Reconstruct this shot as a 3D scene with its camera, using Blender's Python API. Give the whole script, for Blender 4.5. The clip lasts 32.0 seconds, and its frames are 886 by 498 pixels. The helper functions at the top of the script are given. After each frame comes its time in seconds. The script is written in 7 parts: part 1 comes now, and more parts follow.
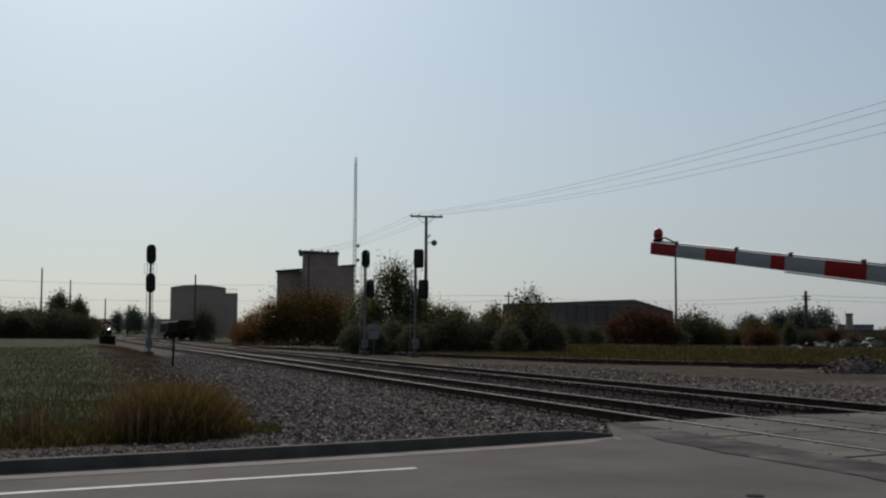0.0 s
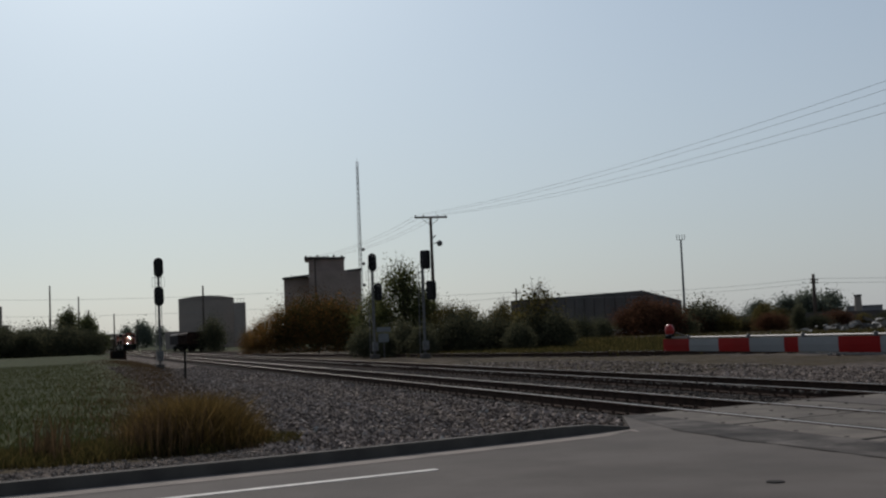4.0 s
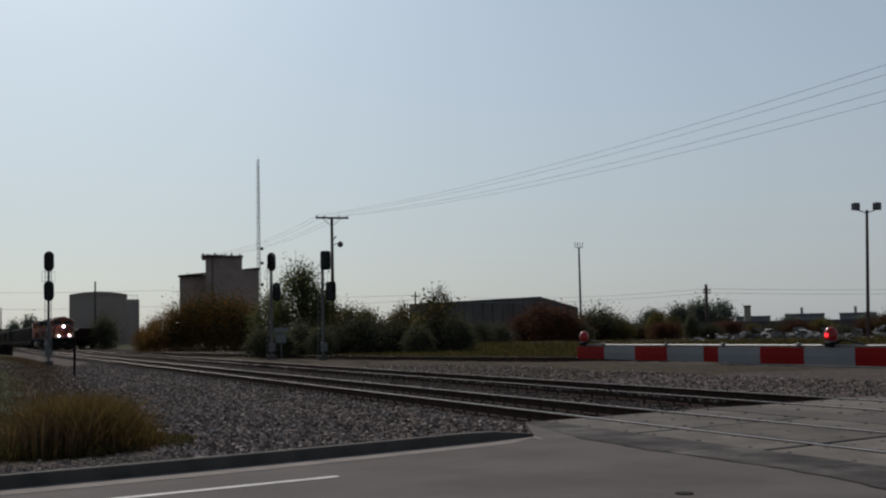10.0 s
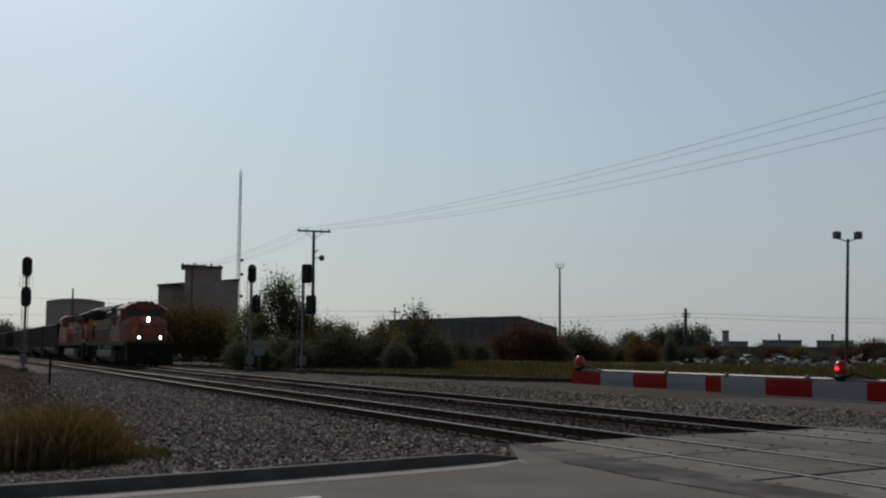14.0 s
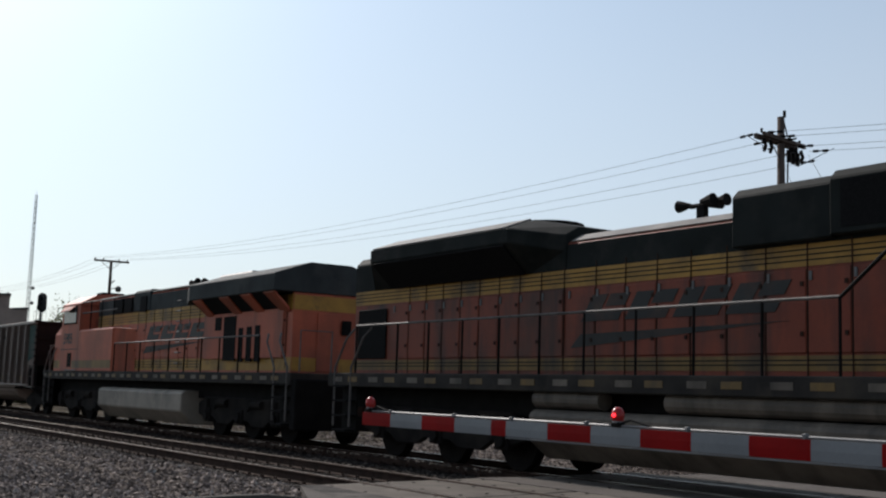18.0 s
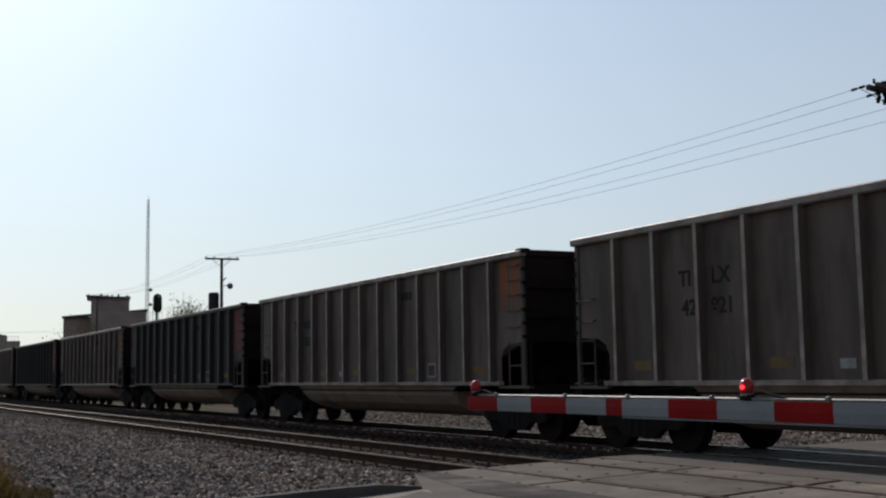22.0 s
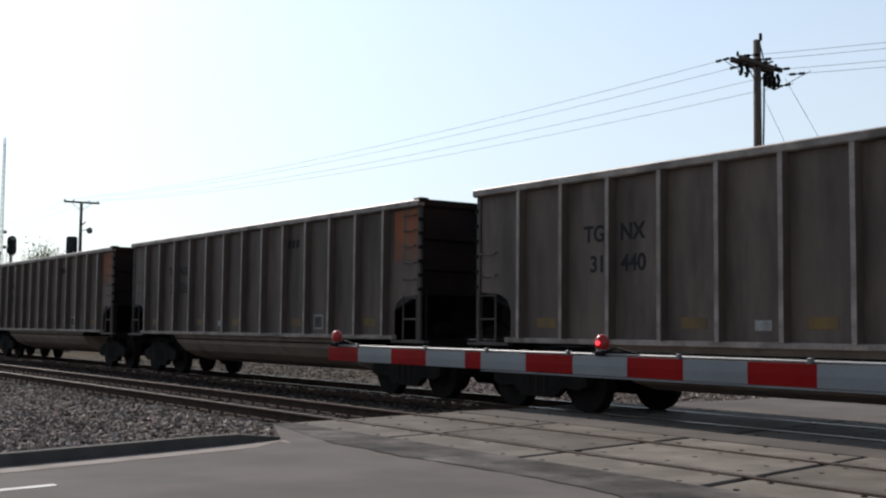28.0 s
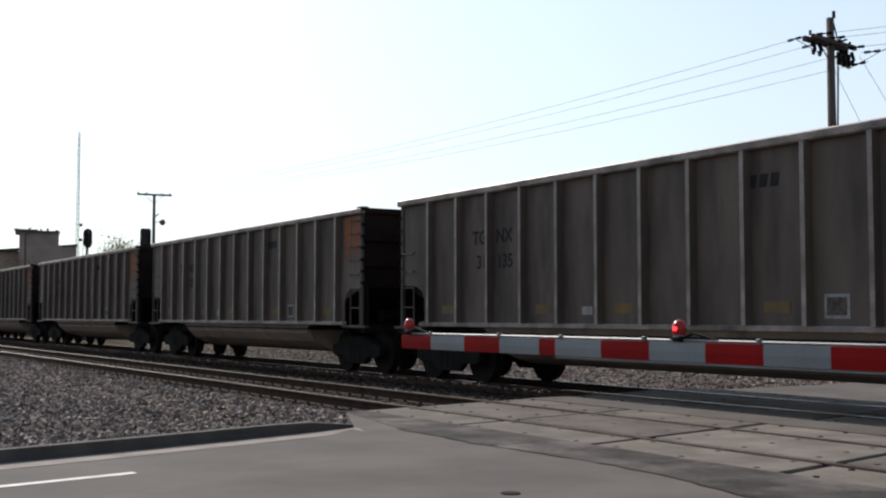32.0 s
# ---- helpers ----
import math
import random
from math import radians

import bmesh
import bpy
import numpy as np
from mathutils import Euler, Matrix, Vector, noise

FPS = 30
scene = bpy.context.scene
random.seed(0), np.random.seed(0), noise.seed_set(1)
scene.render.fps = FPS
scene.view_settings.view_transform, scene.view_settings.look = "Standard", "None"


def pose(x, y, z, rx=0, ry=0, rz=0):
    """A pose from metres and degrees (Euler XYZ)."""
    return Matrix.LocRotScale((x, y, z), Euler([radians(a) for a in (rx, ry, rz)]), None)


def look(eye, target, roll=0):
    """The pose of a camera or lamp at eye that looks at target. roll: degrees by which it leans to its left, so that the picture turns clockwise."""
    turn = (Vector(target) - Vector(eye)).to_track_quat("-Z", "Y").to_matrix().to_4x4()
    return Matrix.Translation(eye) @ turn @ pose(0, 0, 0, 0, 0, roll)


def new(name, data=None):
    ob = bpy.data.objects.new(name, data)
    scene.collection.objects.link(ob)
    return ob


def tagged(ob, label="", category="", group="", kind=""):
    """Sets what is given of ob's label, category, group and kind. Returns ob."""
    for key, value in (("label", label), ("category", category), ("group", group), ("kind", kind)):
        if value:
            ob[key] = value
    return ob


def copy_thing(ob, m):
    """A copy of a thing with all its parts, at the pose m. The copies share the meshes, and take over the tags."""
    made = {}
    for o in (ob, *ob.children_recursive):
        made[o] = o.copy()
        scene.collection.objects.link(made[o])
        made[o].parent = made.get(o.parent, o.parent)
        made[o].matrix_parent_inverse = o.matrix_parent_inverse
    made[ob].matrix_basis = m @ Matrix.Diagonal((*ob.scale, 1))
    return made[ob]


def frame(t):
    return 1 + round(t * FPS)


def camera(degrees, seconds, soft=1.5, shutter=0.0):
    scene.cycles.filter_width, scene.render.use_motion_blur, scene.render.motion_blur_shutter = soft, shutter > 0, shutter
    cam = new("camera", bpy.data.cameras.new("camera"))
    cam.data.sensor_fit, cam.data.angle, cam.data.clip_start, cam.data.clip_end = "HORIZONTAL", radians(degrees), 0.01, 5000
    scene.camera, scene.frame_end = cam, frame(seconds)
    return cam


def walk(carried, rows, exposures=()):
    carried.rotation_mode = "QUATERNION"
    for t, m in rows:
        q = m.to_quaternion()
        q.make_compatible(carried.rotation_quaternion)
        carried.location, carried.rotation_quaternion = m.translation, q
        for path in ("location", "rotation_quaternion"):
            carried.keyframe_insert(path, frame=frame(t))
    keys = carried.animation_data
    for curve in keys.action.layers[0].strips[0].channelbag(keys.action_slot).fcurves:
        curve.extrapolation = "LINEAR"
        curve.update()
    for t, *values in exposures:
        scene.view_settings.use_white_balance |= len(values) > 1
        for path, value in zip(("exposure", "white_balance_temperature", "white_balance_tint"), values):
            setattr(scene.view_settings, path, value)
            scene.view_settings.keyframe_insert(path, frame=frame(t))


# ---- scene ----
# the camera, hand-held at one place beside the road
def view(x, y, z, yaw, pitch, roll):
    return pose(x, y, z, 0, 0, yaw) @ pose(0, 0, 0, 90 + pitch) @ pose(0, 0, 0, 0, 0, roll)


cam = camera(41.85, 32.0, soft=2.2, shutter=0.0)
PATH = [
    (0.0, -0.212, -0.429, 1.229, -18.21, 4.15, 0.29),
    (0.5, -0.211, -0.407, 1.235, -18.41, 4.01, -0.49),
    (1.0, -0.199, -0.406, 1.238, -18.04, 4.27, -1.09),
    (1.5, -0.216, -0.412, 1.242, -17.55, 4.66, 0.14),
    (2.0, -0.217, -0.454, 1.237, -17.34, 4.76, -0.48),
    (2.5, -0.228, -0.485, 1.245, -17.35, 4.65, -1.10),
    (3.0, -0.249, -0.488, 1.249, -17.23, 4.53, 0.13),
    (3.5, -0.277, -0.492, 1.243, -17.80, 4.25, -2.65),
    (5.5, -0.259, -0.339, 1.245, -18.96, 3.62, -0.44),
    (6.0, -0.263, -0.336, 1.250, -19.07, 3.75, -0.41),
    (6.5, -0.278, -0.343, 1.252, -19.30, 4.15, -0.15),
    (7.0, -0.294, -0.341, 1.252, -18.80, 4.44, 0.28),
    (7.5, -0.297, -0.376, 1.249, -18.21, 4.74, 0.22),
    (8.0, -0.302, -0.362, 1.251, -17.89, 4.85, 0.65),
    (8.5, -0.314, -0.382, 1.251, -17.54, 4.94, 1.19),
    (9.0, -0.317, -0.381, 1.249, -17.72, 5.16, 1.05),
    (9.5, -0.313, -0.286, 1.239, -20.43, 4.79, -2.02),
    (10.0, -0.240, -0.140, 1.249, -22.92, 4.13, -1.16),
    (10.5, -0.205, -0.008, 1.268, -23.52, 4.01, -0.58),
    (11.0, -0.229, 0.060, 1.276, -23.67, 4.59, -0.50),
    (11.5, -0.248, 0.078, 1.271, -23.12, 5.06, 0.06),
    (12.0, -0.252, 0.082, 1.273, -22.98, 5.00, 0.27),
    (12.5, -0.249, 0.074, 1.275, -22.97, 4.89, 0.32),
    (13.0, -0.250, 0.079, 1.274, -23.33, 4.80, 0.19),
    (13.5, -0.248, 0.080, 1.275, -23.60, 4.79, 0.28),
    (15.5, -0.237, 0.115, 1.282, -26.11, 5.98, 0.73),
    (16.0, -0.236, 0.108, 1.289, -27.57, 6.30, 0.91),
    (16.5, -0.241, 0.059, 1.288, -29.32, 6.63, 0.99),
    (17.0, -0.234, 0.050, 1.284, -30.91, 6.72, 1.02),
    (17.5, -0.210, 0.055, 1.282, -32.10, 7.01, 1.29),
    (18.0, -0.196, 0.056, 1.274, -33.48, 7.13, 1.91),
    (18.5, -0.177, 0.061, 1.275, -34.86, 6.22, 2.32),
    (19.0, -0.179, 0.076, 1.280, -34.40, 5.49, 2.75),
    (19.5, -0.185, 0.087, 1.269, -33.85, 5.12, 3.97),
    (20.0, -0.133, 0.077, 1.268, -34.95, 4.73, 4.35),
    (20.5, -0.047, 0.169, 1.267, -34.35, 4.10, 0.43),
    (21.0, -0.031, 0.342, 1.278, -34.02, 4.69, 0.23),
    (21.5, 0.060, 0.424, 1.280, -32.21, 5.65, 0.69),
    (22.0, 0.101, 0.446, 1.276, -28.22, 6.19, -0.96),
    (22.5, 0.093, 0.479, 1.279, -27.32, 6.16, -1.18),
    (23.0, 0.081, 0.491, 1.273, -26.69, 6.05, -0.15),
    (23.5, 0.089, 0.490, 1.282, -26.27, 5.80, -0.07),
    (24.0, 0.090, 0.498, 1.281, -26.42, 5.51, 0.45),
    (24.5, 0.088, 0.501, 1.276, -26.41, 5.21, 0.91),
    (26.5, 0.102, 0.508, 1.254, -29.92, 4.29, 1.63),
    (27.0, 0.135, 0.515, 1.253, -32.54, 4.08, 1.28),
    (27.5, 0.132, 0.482, 1.257, -34.06, 3.99, 0.98),
    (28.0, 0.131, 0.465, 1.256, -34.76, 3.94, 0.56),
    (28.5, 0.123, 0.449, 1.257, -34.92, 3.74, 0.70),
    (29.0, 0.129, 0.461, 1.254, -34.77, 3.62, 0.80),
    (29.5, 0.139, 0.471, 1.252, -34.56, 3.35, 0.40),
    (30.0, 0.138, 0.483, 1.252, -34.16, 3.02, 0.33),
    (30.5, 0.134, 0.482, 1.250, -33.98, 2.98, -0.11),
    (31.0, 0.135, 0.475, 1.254, -34.02, 2.96, -0.11),
    (31.5, 0.136, 0.489, 1.252, -33.68, 3.03, 0.16),
    (32.0, 0.131, 0.504, 1.257, -31.39, 3.29, -0.00),
]
EXPOSURE = [(0.0, -0.18), (13.5, -0.22), (16.5, -0.28), (17.1, -0.28), (17.6, 0.14), (18.0, 0.45), (18.6, 0.68), (20.0, 0.64), (21.5, 0.48), (22.5, 0.16), (24.5, 0.34), (27.0, 0.62), (28.5, 0.8), (32.0, 0.88)]
walk(cam, [(r[0], view(*r[1:])) for r in PATH], EXPOSURE)

# daylight: hazy sky, sun ahead along the tracks
SUN = Vector((0.02, 0.79, 0.60)).normalized()
world = bpy.data.worlds.new("sky")
scene.world = world
world.use_nodes = True
wn = world.node_tree.nodes
sky = wn.new("ShaderNodeTexSky")
sky.sky_type = "NISHITA"
sky.sun_disc = False
sky.sun_elevation = math.asin(SUN.z)
sky.sun_rotation = math.atan2(SUN.x, SUN.y)
sky.air_density = 1.0
sky.dust_density = 1.15
sky.ozone_density = 3.0
wn["Background"].inputs["Strength"].default_value = 0.096
haze = wn.new("ShaderNodeHueSaturation")  # white haze takes most of the colour out of the sky
haze.inputs["Saturation"].default_value = 0.7
tint = wn.new("ShaderNodeMixRGB")
tint.blend_type = "MULTIPLY"
tint.inputs[0].default_value = 1.0
tint.inputs[2].default_value = (0.9, 1.0, 1.02, 1)
world.node_tree.links.new(sky.outputs[0], haze.inputs["Color"])
world.node_tree.links.new(haze.outputs[0], tint.inputs[1])
veil = wn.new("ShaderNodeMixRGB")  # even veil of haze over the whole sky
veil.inputs[2].default_value = (4.45, 4.68, 5.05, 1)
upward = wn.new("ShaderNodeSeparateXYZ")
world.node_tree.links.new(wn.new("ShaderNodeTexCoord").outputs["Generated"], upward.inputs[0])
thick = wn.new("ShaderNodeMapRange")  # thicker towards the horizon
thick.inputs["From Max"].default_value = 0.42
thick.inputs["To Min"].default_value, thick.inputs["To Max"].default_value = 0.8, 0.1
world.node_tree.links.new(upward.outputs["Z"], thick.inputs["Value"])
toward = wn.new("ShaderNodeMapRange")  # the veil greys the sky more away from the sun
toward.inputs["From Min"].default_value, toward.inputs["To Min"].default_value, toward.inputs["To Max"].default_value = 0.4, 1.2, 0.85
share = wn.new("ShaderNodeMath")
share.operation = "MULTIPLY"
world.node_tree.links.new(upward.outputs["Y"], toward.inputs["Value"])
world.node_tree.links.new(thick.outputs[0], share.inputs[0])
world.node_tree.links.new(toward.outputs[0], share.inputs[1])
world.node_tree.links.new(share.outputs[0], veil.inputs[0])
world.node_tree.links.new(tint.outputs[0], veil.inputs[1])
world.node_tree.links.new(veil.outputs[0], wn["Background"].inputs["Color"])
lamp = bpy.data.lights.new("sun", "SUN")
lamp.energy = 3.3
lamp.angle = radians(0.8)
lamp.color = (1.0, 0.93, 0.88)
sun = new("sun", lamp)
sun.matrix_world = look((0, 0, 60), Vector((0, 0, 60)) - SUN)


# ---- materials ----
def mat(name, a, b=None, scale=4.0, rough=0.7, metal=0.0, bump=0.0, fine=60.0, third=None, vary=0.0, stretch=None, spec=None, grime=None):
    """Two colours mixed by coarse and fine noise; third: streaks of dirt; vary: change from object to object; grime: colour of streaks that run down."""
    m = bpy.data.materials.new(name)
    m.use_nodes = True
    nt = m.node_tree
    N, L = nt.nodes, nt.links
    bs = N["Principled BSDF"]
    bs.inputs["Roughness"].default_value = rough
    bs.inputs["Metallic"].default_value = metal
    bs.inputs["Specular IOR Level"].default_value = spec if spec is not None else (0.08 if rough >= 0.75 else 0.3)
    b = b or tuple(c * 0.7 for c in a)
    co = N.new("ShaderNodeTexCoord")
    mp = N.new("ShaderNodeMapping")
    L.new(co.outputs["Object"], mp.inputs["Vector"])
    if stretch:
        mp.inputs["Scale"].default_value = stretch
    n1 = N.new("ShaderNodeTexNoise")
    n1.inputs["Scale"].default_value = scale
    n1.inputs["Detail"].default_value = 6
    L.new(mp.outputs[0], n1.inputs["Vector"])
    n2 = N.new("ShaderNodeTexNoise")
    n2.inputs["Scale"].default_value = fine
    n2.inputs["Detail"].default_value = 3
    L.new(mp.outputs[0], n2.inputs["Vector"])
    add = N.new("ShaderNodeMath")
    add.operation = "MULTIPLY_ADD"
    add.inputs[1].default_value = 0.35
    L.new(n2.outputs["Fac"], add.inputs[0])
    L.new(n1.outputs["Fac"], add.inputs[2])
    ramp = N.new("ShaderNodeValToRGB")
    ramp.color_ramp.elements[0].position, ramp.color_ramp.elements[0].color = 0.5, (*b, 1)
    ramp.color_ramp.elements[1].position, ramp.color_ramp.elements[1].color = 0.85, (*a, 1)
    L.new(add.outputs[0], ramp.inputs["Fac"])
    out = ramp.outputs[0]
    if third:
        n3 = N.new("ShaderNodeTexNoise")
        n3.inputs["Scale"].default_value = scale * 0.45
        n3.inputs["Detail"].default_value = 8
        n3.inputs["Roughness"].default_value = 0.65
        L.new(mp.outputs[0], n3.inputs["Vector"])
        r3 = N.new("ShaderNodeValToRGB")
        r3.color_ramp.elements[0].position, r3.color_ramp.elements[1].position = 0.5, 0.68
        L.new(n3.outputs["Fac"], r3.inputs["Fac"])
        mx = N.new("ShaderNodeMixRGB")
        mx.inputs[2].default_value = (*third, 1)
        L.new(r3.outputs[0], mx.inputs[0])
        L.new(out, mx.inputs[1])
        out = mx.outputs[0]
    if grime:
        mg = N.new("ShaderNodeMapping")
        mg.inputs["Scale"].default_value = (1.0, 1.5, 0.3)
        L.new(co.outputs["Object"], mg.inputs["Vector"])
        n4 = N.new("ShaderNodeTexNoise")
        n4.inputs["Scale"].default_value, n4.inputs["Detail"].default_value, n4.inputs["Roughness"].default_value = 1.5, 4, 0.55
        L.new(mg.outputs[0], n4.inputs["Vector"])
        r4 = N.new("ShaderNodeValToRGB")
        r4.color_ramp.elements[0].position, r4.color_ramp.elements[1].position = 0.46, 0.72
        r4.color_ramp.elements[1].color = (0.85, 0.85, 0.85, 1)
        L.new(n4.outputs["Fac"], r4.inputs["Fac"])
        mx4 = N.new("ShaderNodeMixRGB")
        mx4.inputs[2].default_value = (*grime, 1)
        L.new(r4.outputs[0], mx4.inputs[0])
        L.new(out, mx4.inputs[1])
        out = mx4.outputs[0]
    if vary:
        oi = N.new("ShaderNodeObjectInfo")
        mr = N.new("ShaderNodeMapRange")
        mr.inputs["To Min"].default_value, mr.inputs["To Max"].default_value = 1 - vary, 1 + vary
        L.new(oi.outputs["Random"], mr.inputs["Value"])
        hs = N.new("ShaderNodeHueSaturation")
        L.new(mr.outputs[0], hs.inputs["Value"])
        L.new(out, hs.inputs["Color"])
        out = hs.outputs[0]
    L.new(out, bs.inputs["Base Color"])
    if bump:
        bp = N.new("ShaderNodeBump")
        bp.inputs["Strength"].default_value = bump
        bp.inputs["Distance"].default_value = 0.02
        L.new(add.outputs[0], bp.inputs["Height"])
        L.new(bp.outputs[0], bs.inputs["Normal"])
    return m


def glow(name, color, strength):
    m = bpy.data.materials.new(name)
    m.use_nodes = True
    bs = m.node_tree.nodes["Principled BSDF"]
    bs.inputs["Base Color"].default_value = (*color, 1)
    bs.inputs["Emission Color"].default_value = (*color, 1)
    bs.inputs["Emission Strength"].default_value = strength
    return m


def island(name, a, b, rough=0.8, c=None, thin=0.0):
    """Colour by loose piece: stones, leaves, blades; thin: share of light that passes through leaves."""
    m = bpy.data.materials.new(name)
    m.use_nodes = True
    N, L = m.node_tree.nodes, m.node_tree.links
    bs = N["Principled BSDF"]
    bs.inputs["Roughness"].default_value = rough
    bs.inputs["Specular IOR Level"].default_value = 0.0 if thin else 0.08
    g = N.new("ShaderNodeNewGeometry")
    r = N.new("ShaderNodeValToRGB")
    r.color_ramp.elements[0].color, r.color_ramp.elements[1].color = (*a, 1), (*b, 1)
    if c:
        e = r.color_ramp.elements.new(0.6)
        e.color = (*c, 1)
    L.new(g.outputs["Random Per Island"], r.inputs["Fac"])
    L.new(r.outputs[0], bs.inputs["Base Color"])
    if thin:
        tl = N.new("ShaderNodeBsdfTranslucent")
        L.new(r.outputs[0], tl.inputs["Color"])
        mx = N.new("ShaderNodeMixShader")
        mx.inputs[0].default_value = thin
        L.new(bs.outputs[0], mx.inputs[1])
        L.new(tl.outputs[0], mx.inputs[2])
        L.new(mx.outputs[0], N["Material Output"].inputs["Surface"])
    return m


ASPHALT = mat("asphalt", (0.108, 0.095, 0.086), (0.076, 0.067, 0.061), 0.8, 0.9, bump=0.5, fine=110, third=(0.07, 0.061, 0.055))
PATCH = mat("dark asphalt patch", (0.06, 0.053, 0.048), (0.02, 0.018, 0.017), 2.2, 0.9, bump=0.8, fine=22, third=(0.115, 0.102, 0.092))
PANEL = mat("crossing concrete", (0.145, 0.126, 0.107), (0.086, 0.075, 0.065), 2.0, 0.85, bump=0.4, fine=60, third=(0.085, 0.073, 0.062), vary=0.2)
CURB = mat("kerb concrete", (0.085, 0.078, 0.07), (0.055, 0.05, 0.046), 3.0, 0.9, bump=0.25, fine=140)
GUTTER = mat("pale gutter concrete", (0.24, 0.208, 0.184), (0.16, 0.14, 0.124), 3.0, 0.9, bump=0.2, fine=140)
PAINT = mat("road paint", (0.4, 0.38, 0.35), (0.26, 0.25, 0.23), 6.0, 0.7, bump=0.1, fine=200)
BALLAST = island("ballast stone", (0.04, 0.031, 0.026), (0.36, 0.295, 0.255), 0.85, (0.145, 0.115, 0.098))
DARKSTONE = island("oily dark ballast", (0.016, 0.013, 0.011), (0.1, 0.082, 0.07), 0.8, (0.04, 0.033, 0.028))
RAIL = mat("rusty rail steel", (0.05, 0.031, 0.023), (0.026, 0.017, 0.013), 5.0, 0.95, 0.0, fine=80)
RAILTOP = mat("worn rail head", (0.5, 0.44, 0.39), (0.36, 0.31, 0.27), 3.0, 0.28, 0.9)
TIE = mat("creosoted tie", (0.035, 0.027, 0.022), (0.015, 0.012, 0.01), 6.0, 0.95, bump=0.5, fine=50, vary=0.25)
BLACK = mat("dark underframe", (0.011, 0.01, 0.0095), (0.006, 0.0056, 0.0053), 3.0, 0.85, bump=0.1)
STEEL = mat("grey steel", (0.13, 0.128, 0.125), (0.08, 0.078, 0.077), 4.0, 0.6, 0.1)
POLEWOOD = mat("weathered pole wood", (0.095, 0.072, 0.06), (0.05, 0.039, 0.033), 4.0, 0.9, bump=0.4, fine=40, stretch=(1, 1, 0.15))
ORANGE = mat("orange loco paint", (0.2, 0.04, 0.017), (0.145, 0.031, 0.015), 0.9, 0.6, fine=20, third=(0.09, 0.032, 0.02), grime=(0.035, 0.02, 0.016))
YELLOW = mat("yellow stripe paint", (0.36, 0.195, 0.035), (0.26, 0.14, 0.028), 2.0, 0.6, third=(0.09, 0.06, 0.03))
GREEN = mat("dark green loco paint", (0.016, 0.019, 0.018), (0.01, 0.012, 0.011), 1.5, 0.75, third=(0.032, 0.031, 0.028))
TANK = mat("dusty tank metal", (0.14, 0.115, 0.088), (0.085, 0.07, 0.055), 1.5, 0.65, 0.0, third=(0.05, 0.042, 0.034), grime=(0.03, 0.025, 0.02))
CARSIDE = mat("dirty aluminium car side", (0.128, 0.094, 0.075), (0.078, 0.058, 0.047), 0.8, 0.7, 0.0, fine=6, third=(0.026, 0.02, 0.018), vary=0.14, stretch=(1, 1, 0.35), grime=(0.04, 0.03, 0.024))
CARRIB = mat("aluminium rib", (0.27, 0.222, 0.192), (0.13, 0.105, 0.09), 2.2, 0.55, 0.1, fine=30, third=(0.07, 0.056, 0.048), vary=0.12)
GLASS = mat("dark window glass", (0.012, 0.014, 0.016), (0.008, 0.01, 0.012), 2.0, 0.12, spec=0.2)
WHITEP = mat("white retroreflective sheet", (0.17, 0.178, 0.183), (0.135, 0.142, 0.147), 3.0, 0.5)
REDP = mat("red retroreflective sheet", (0.22, 0.006, 0.006), (0.17, 0.004, 0.004), 3.0, 0.6, third=(0.14, 0.006, 0.006), spec=0.06)
# brick and grey concrete tones are lifted to stand for distance haze
BRICK = mat("brown brick wall", (0.29, 0.225, 0.195), (0.235, 0.18, 0.155), 0.3, 0.9, fine=6, third=(0.2, 0.155, 0.135))
GREYWALL = mat("grey concrete wall", (0.29, 0.245, 0.21), (0.23, 0.195, 0.17), 0.15, 0.9, fine=4)
HALLWALL = mat("dark corrugated wall", (0.1, 0.088, 0.084), (0.072, 0.063, 0.061), 0.2, 0.8)
ROOF = mat("dark roof sheet", (0.06, 0.057, 0.057), (0.04, 0.038, 0.038), 0.3, 0.7)
BARK = mat("bark", (0.09, 0.07, 0.055), (0.05, 0.04, 0.032), 6.0, 0.95, bump=0.4)


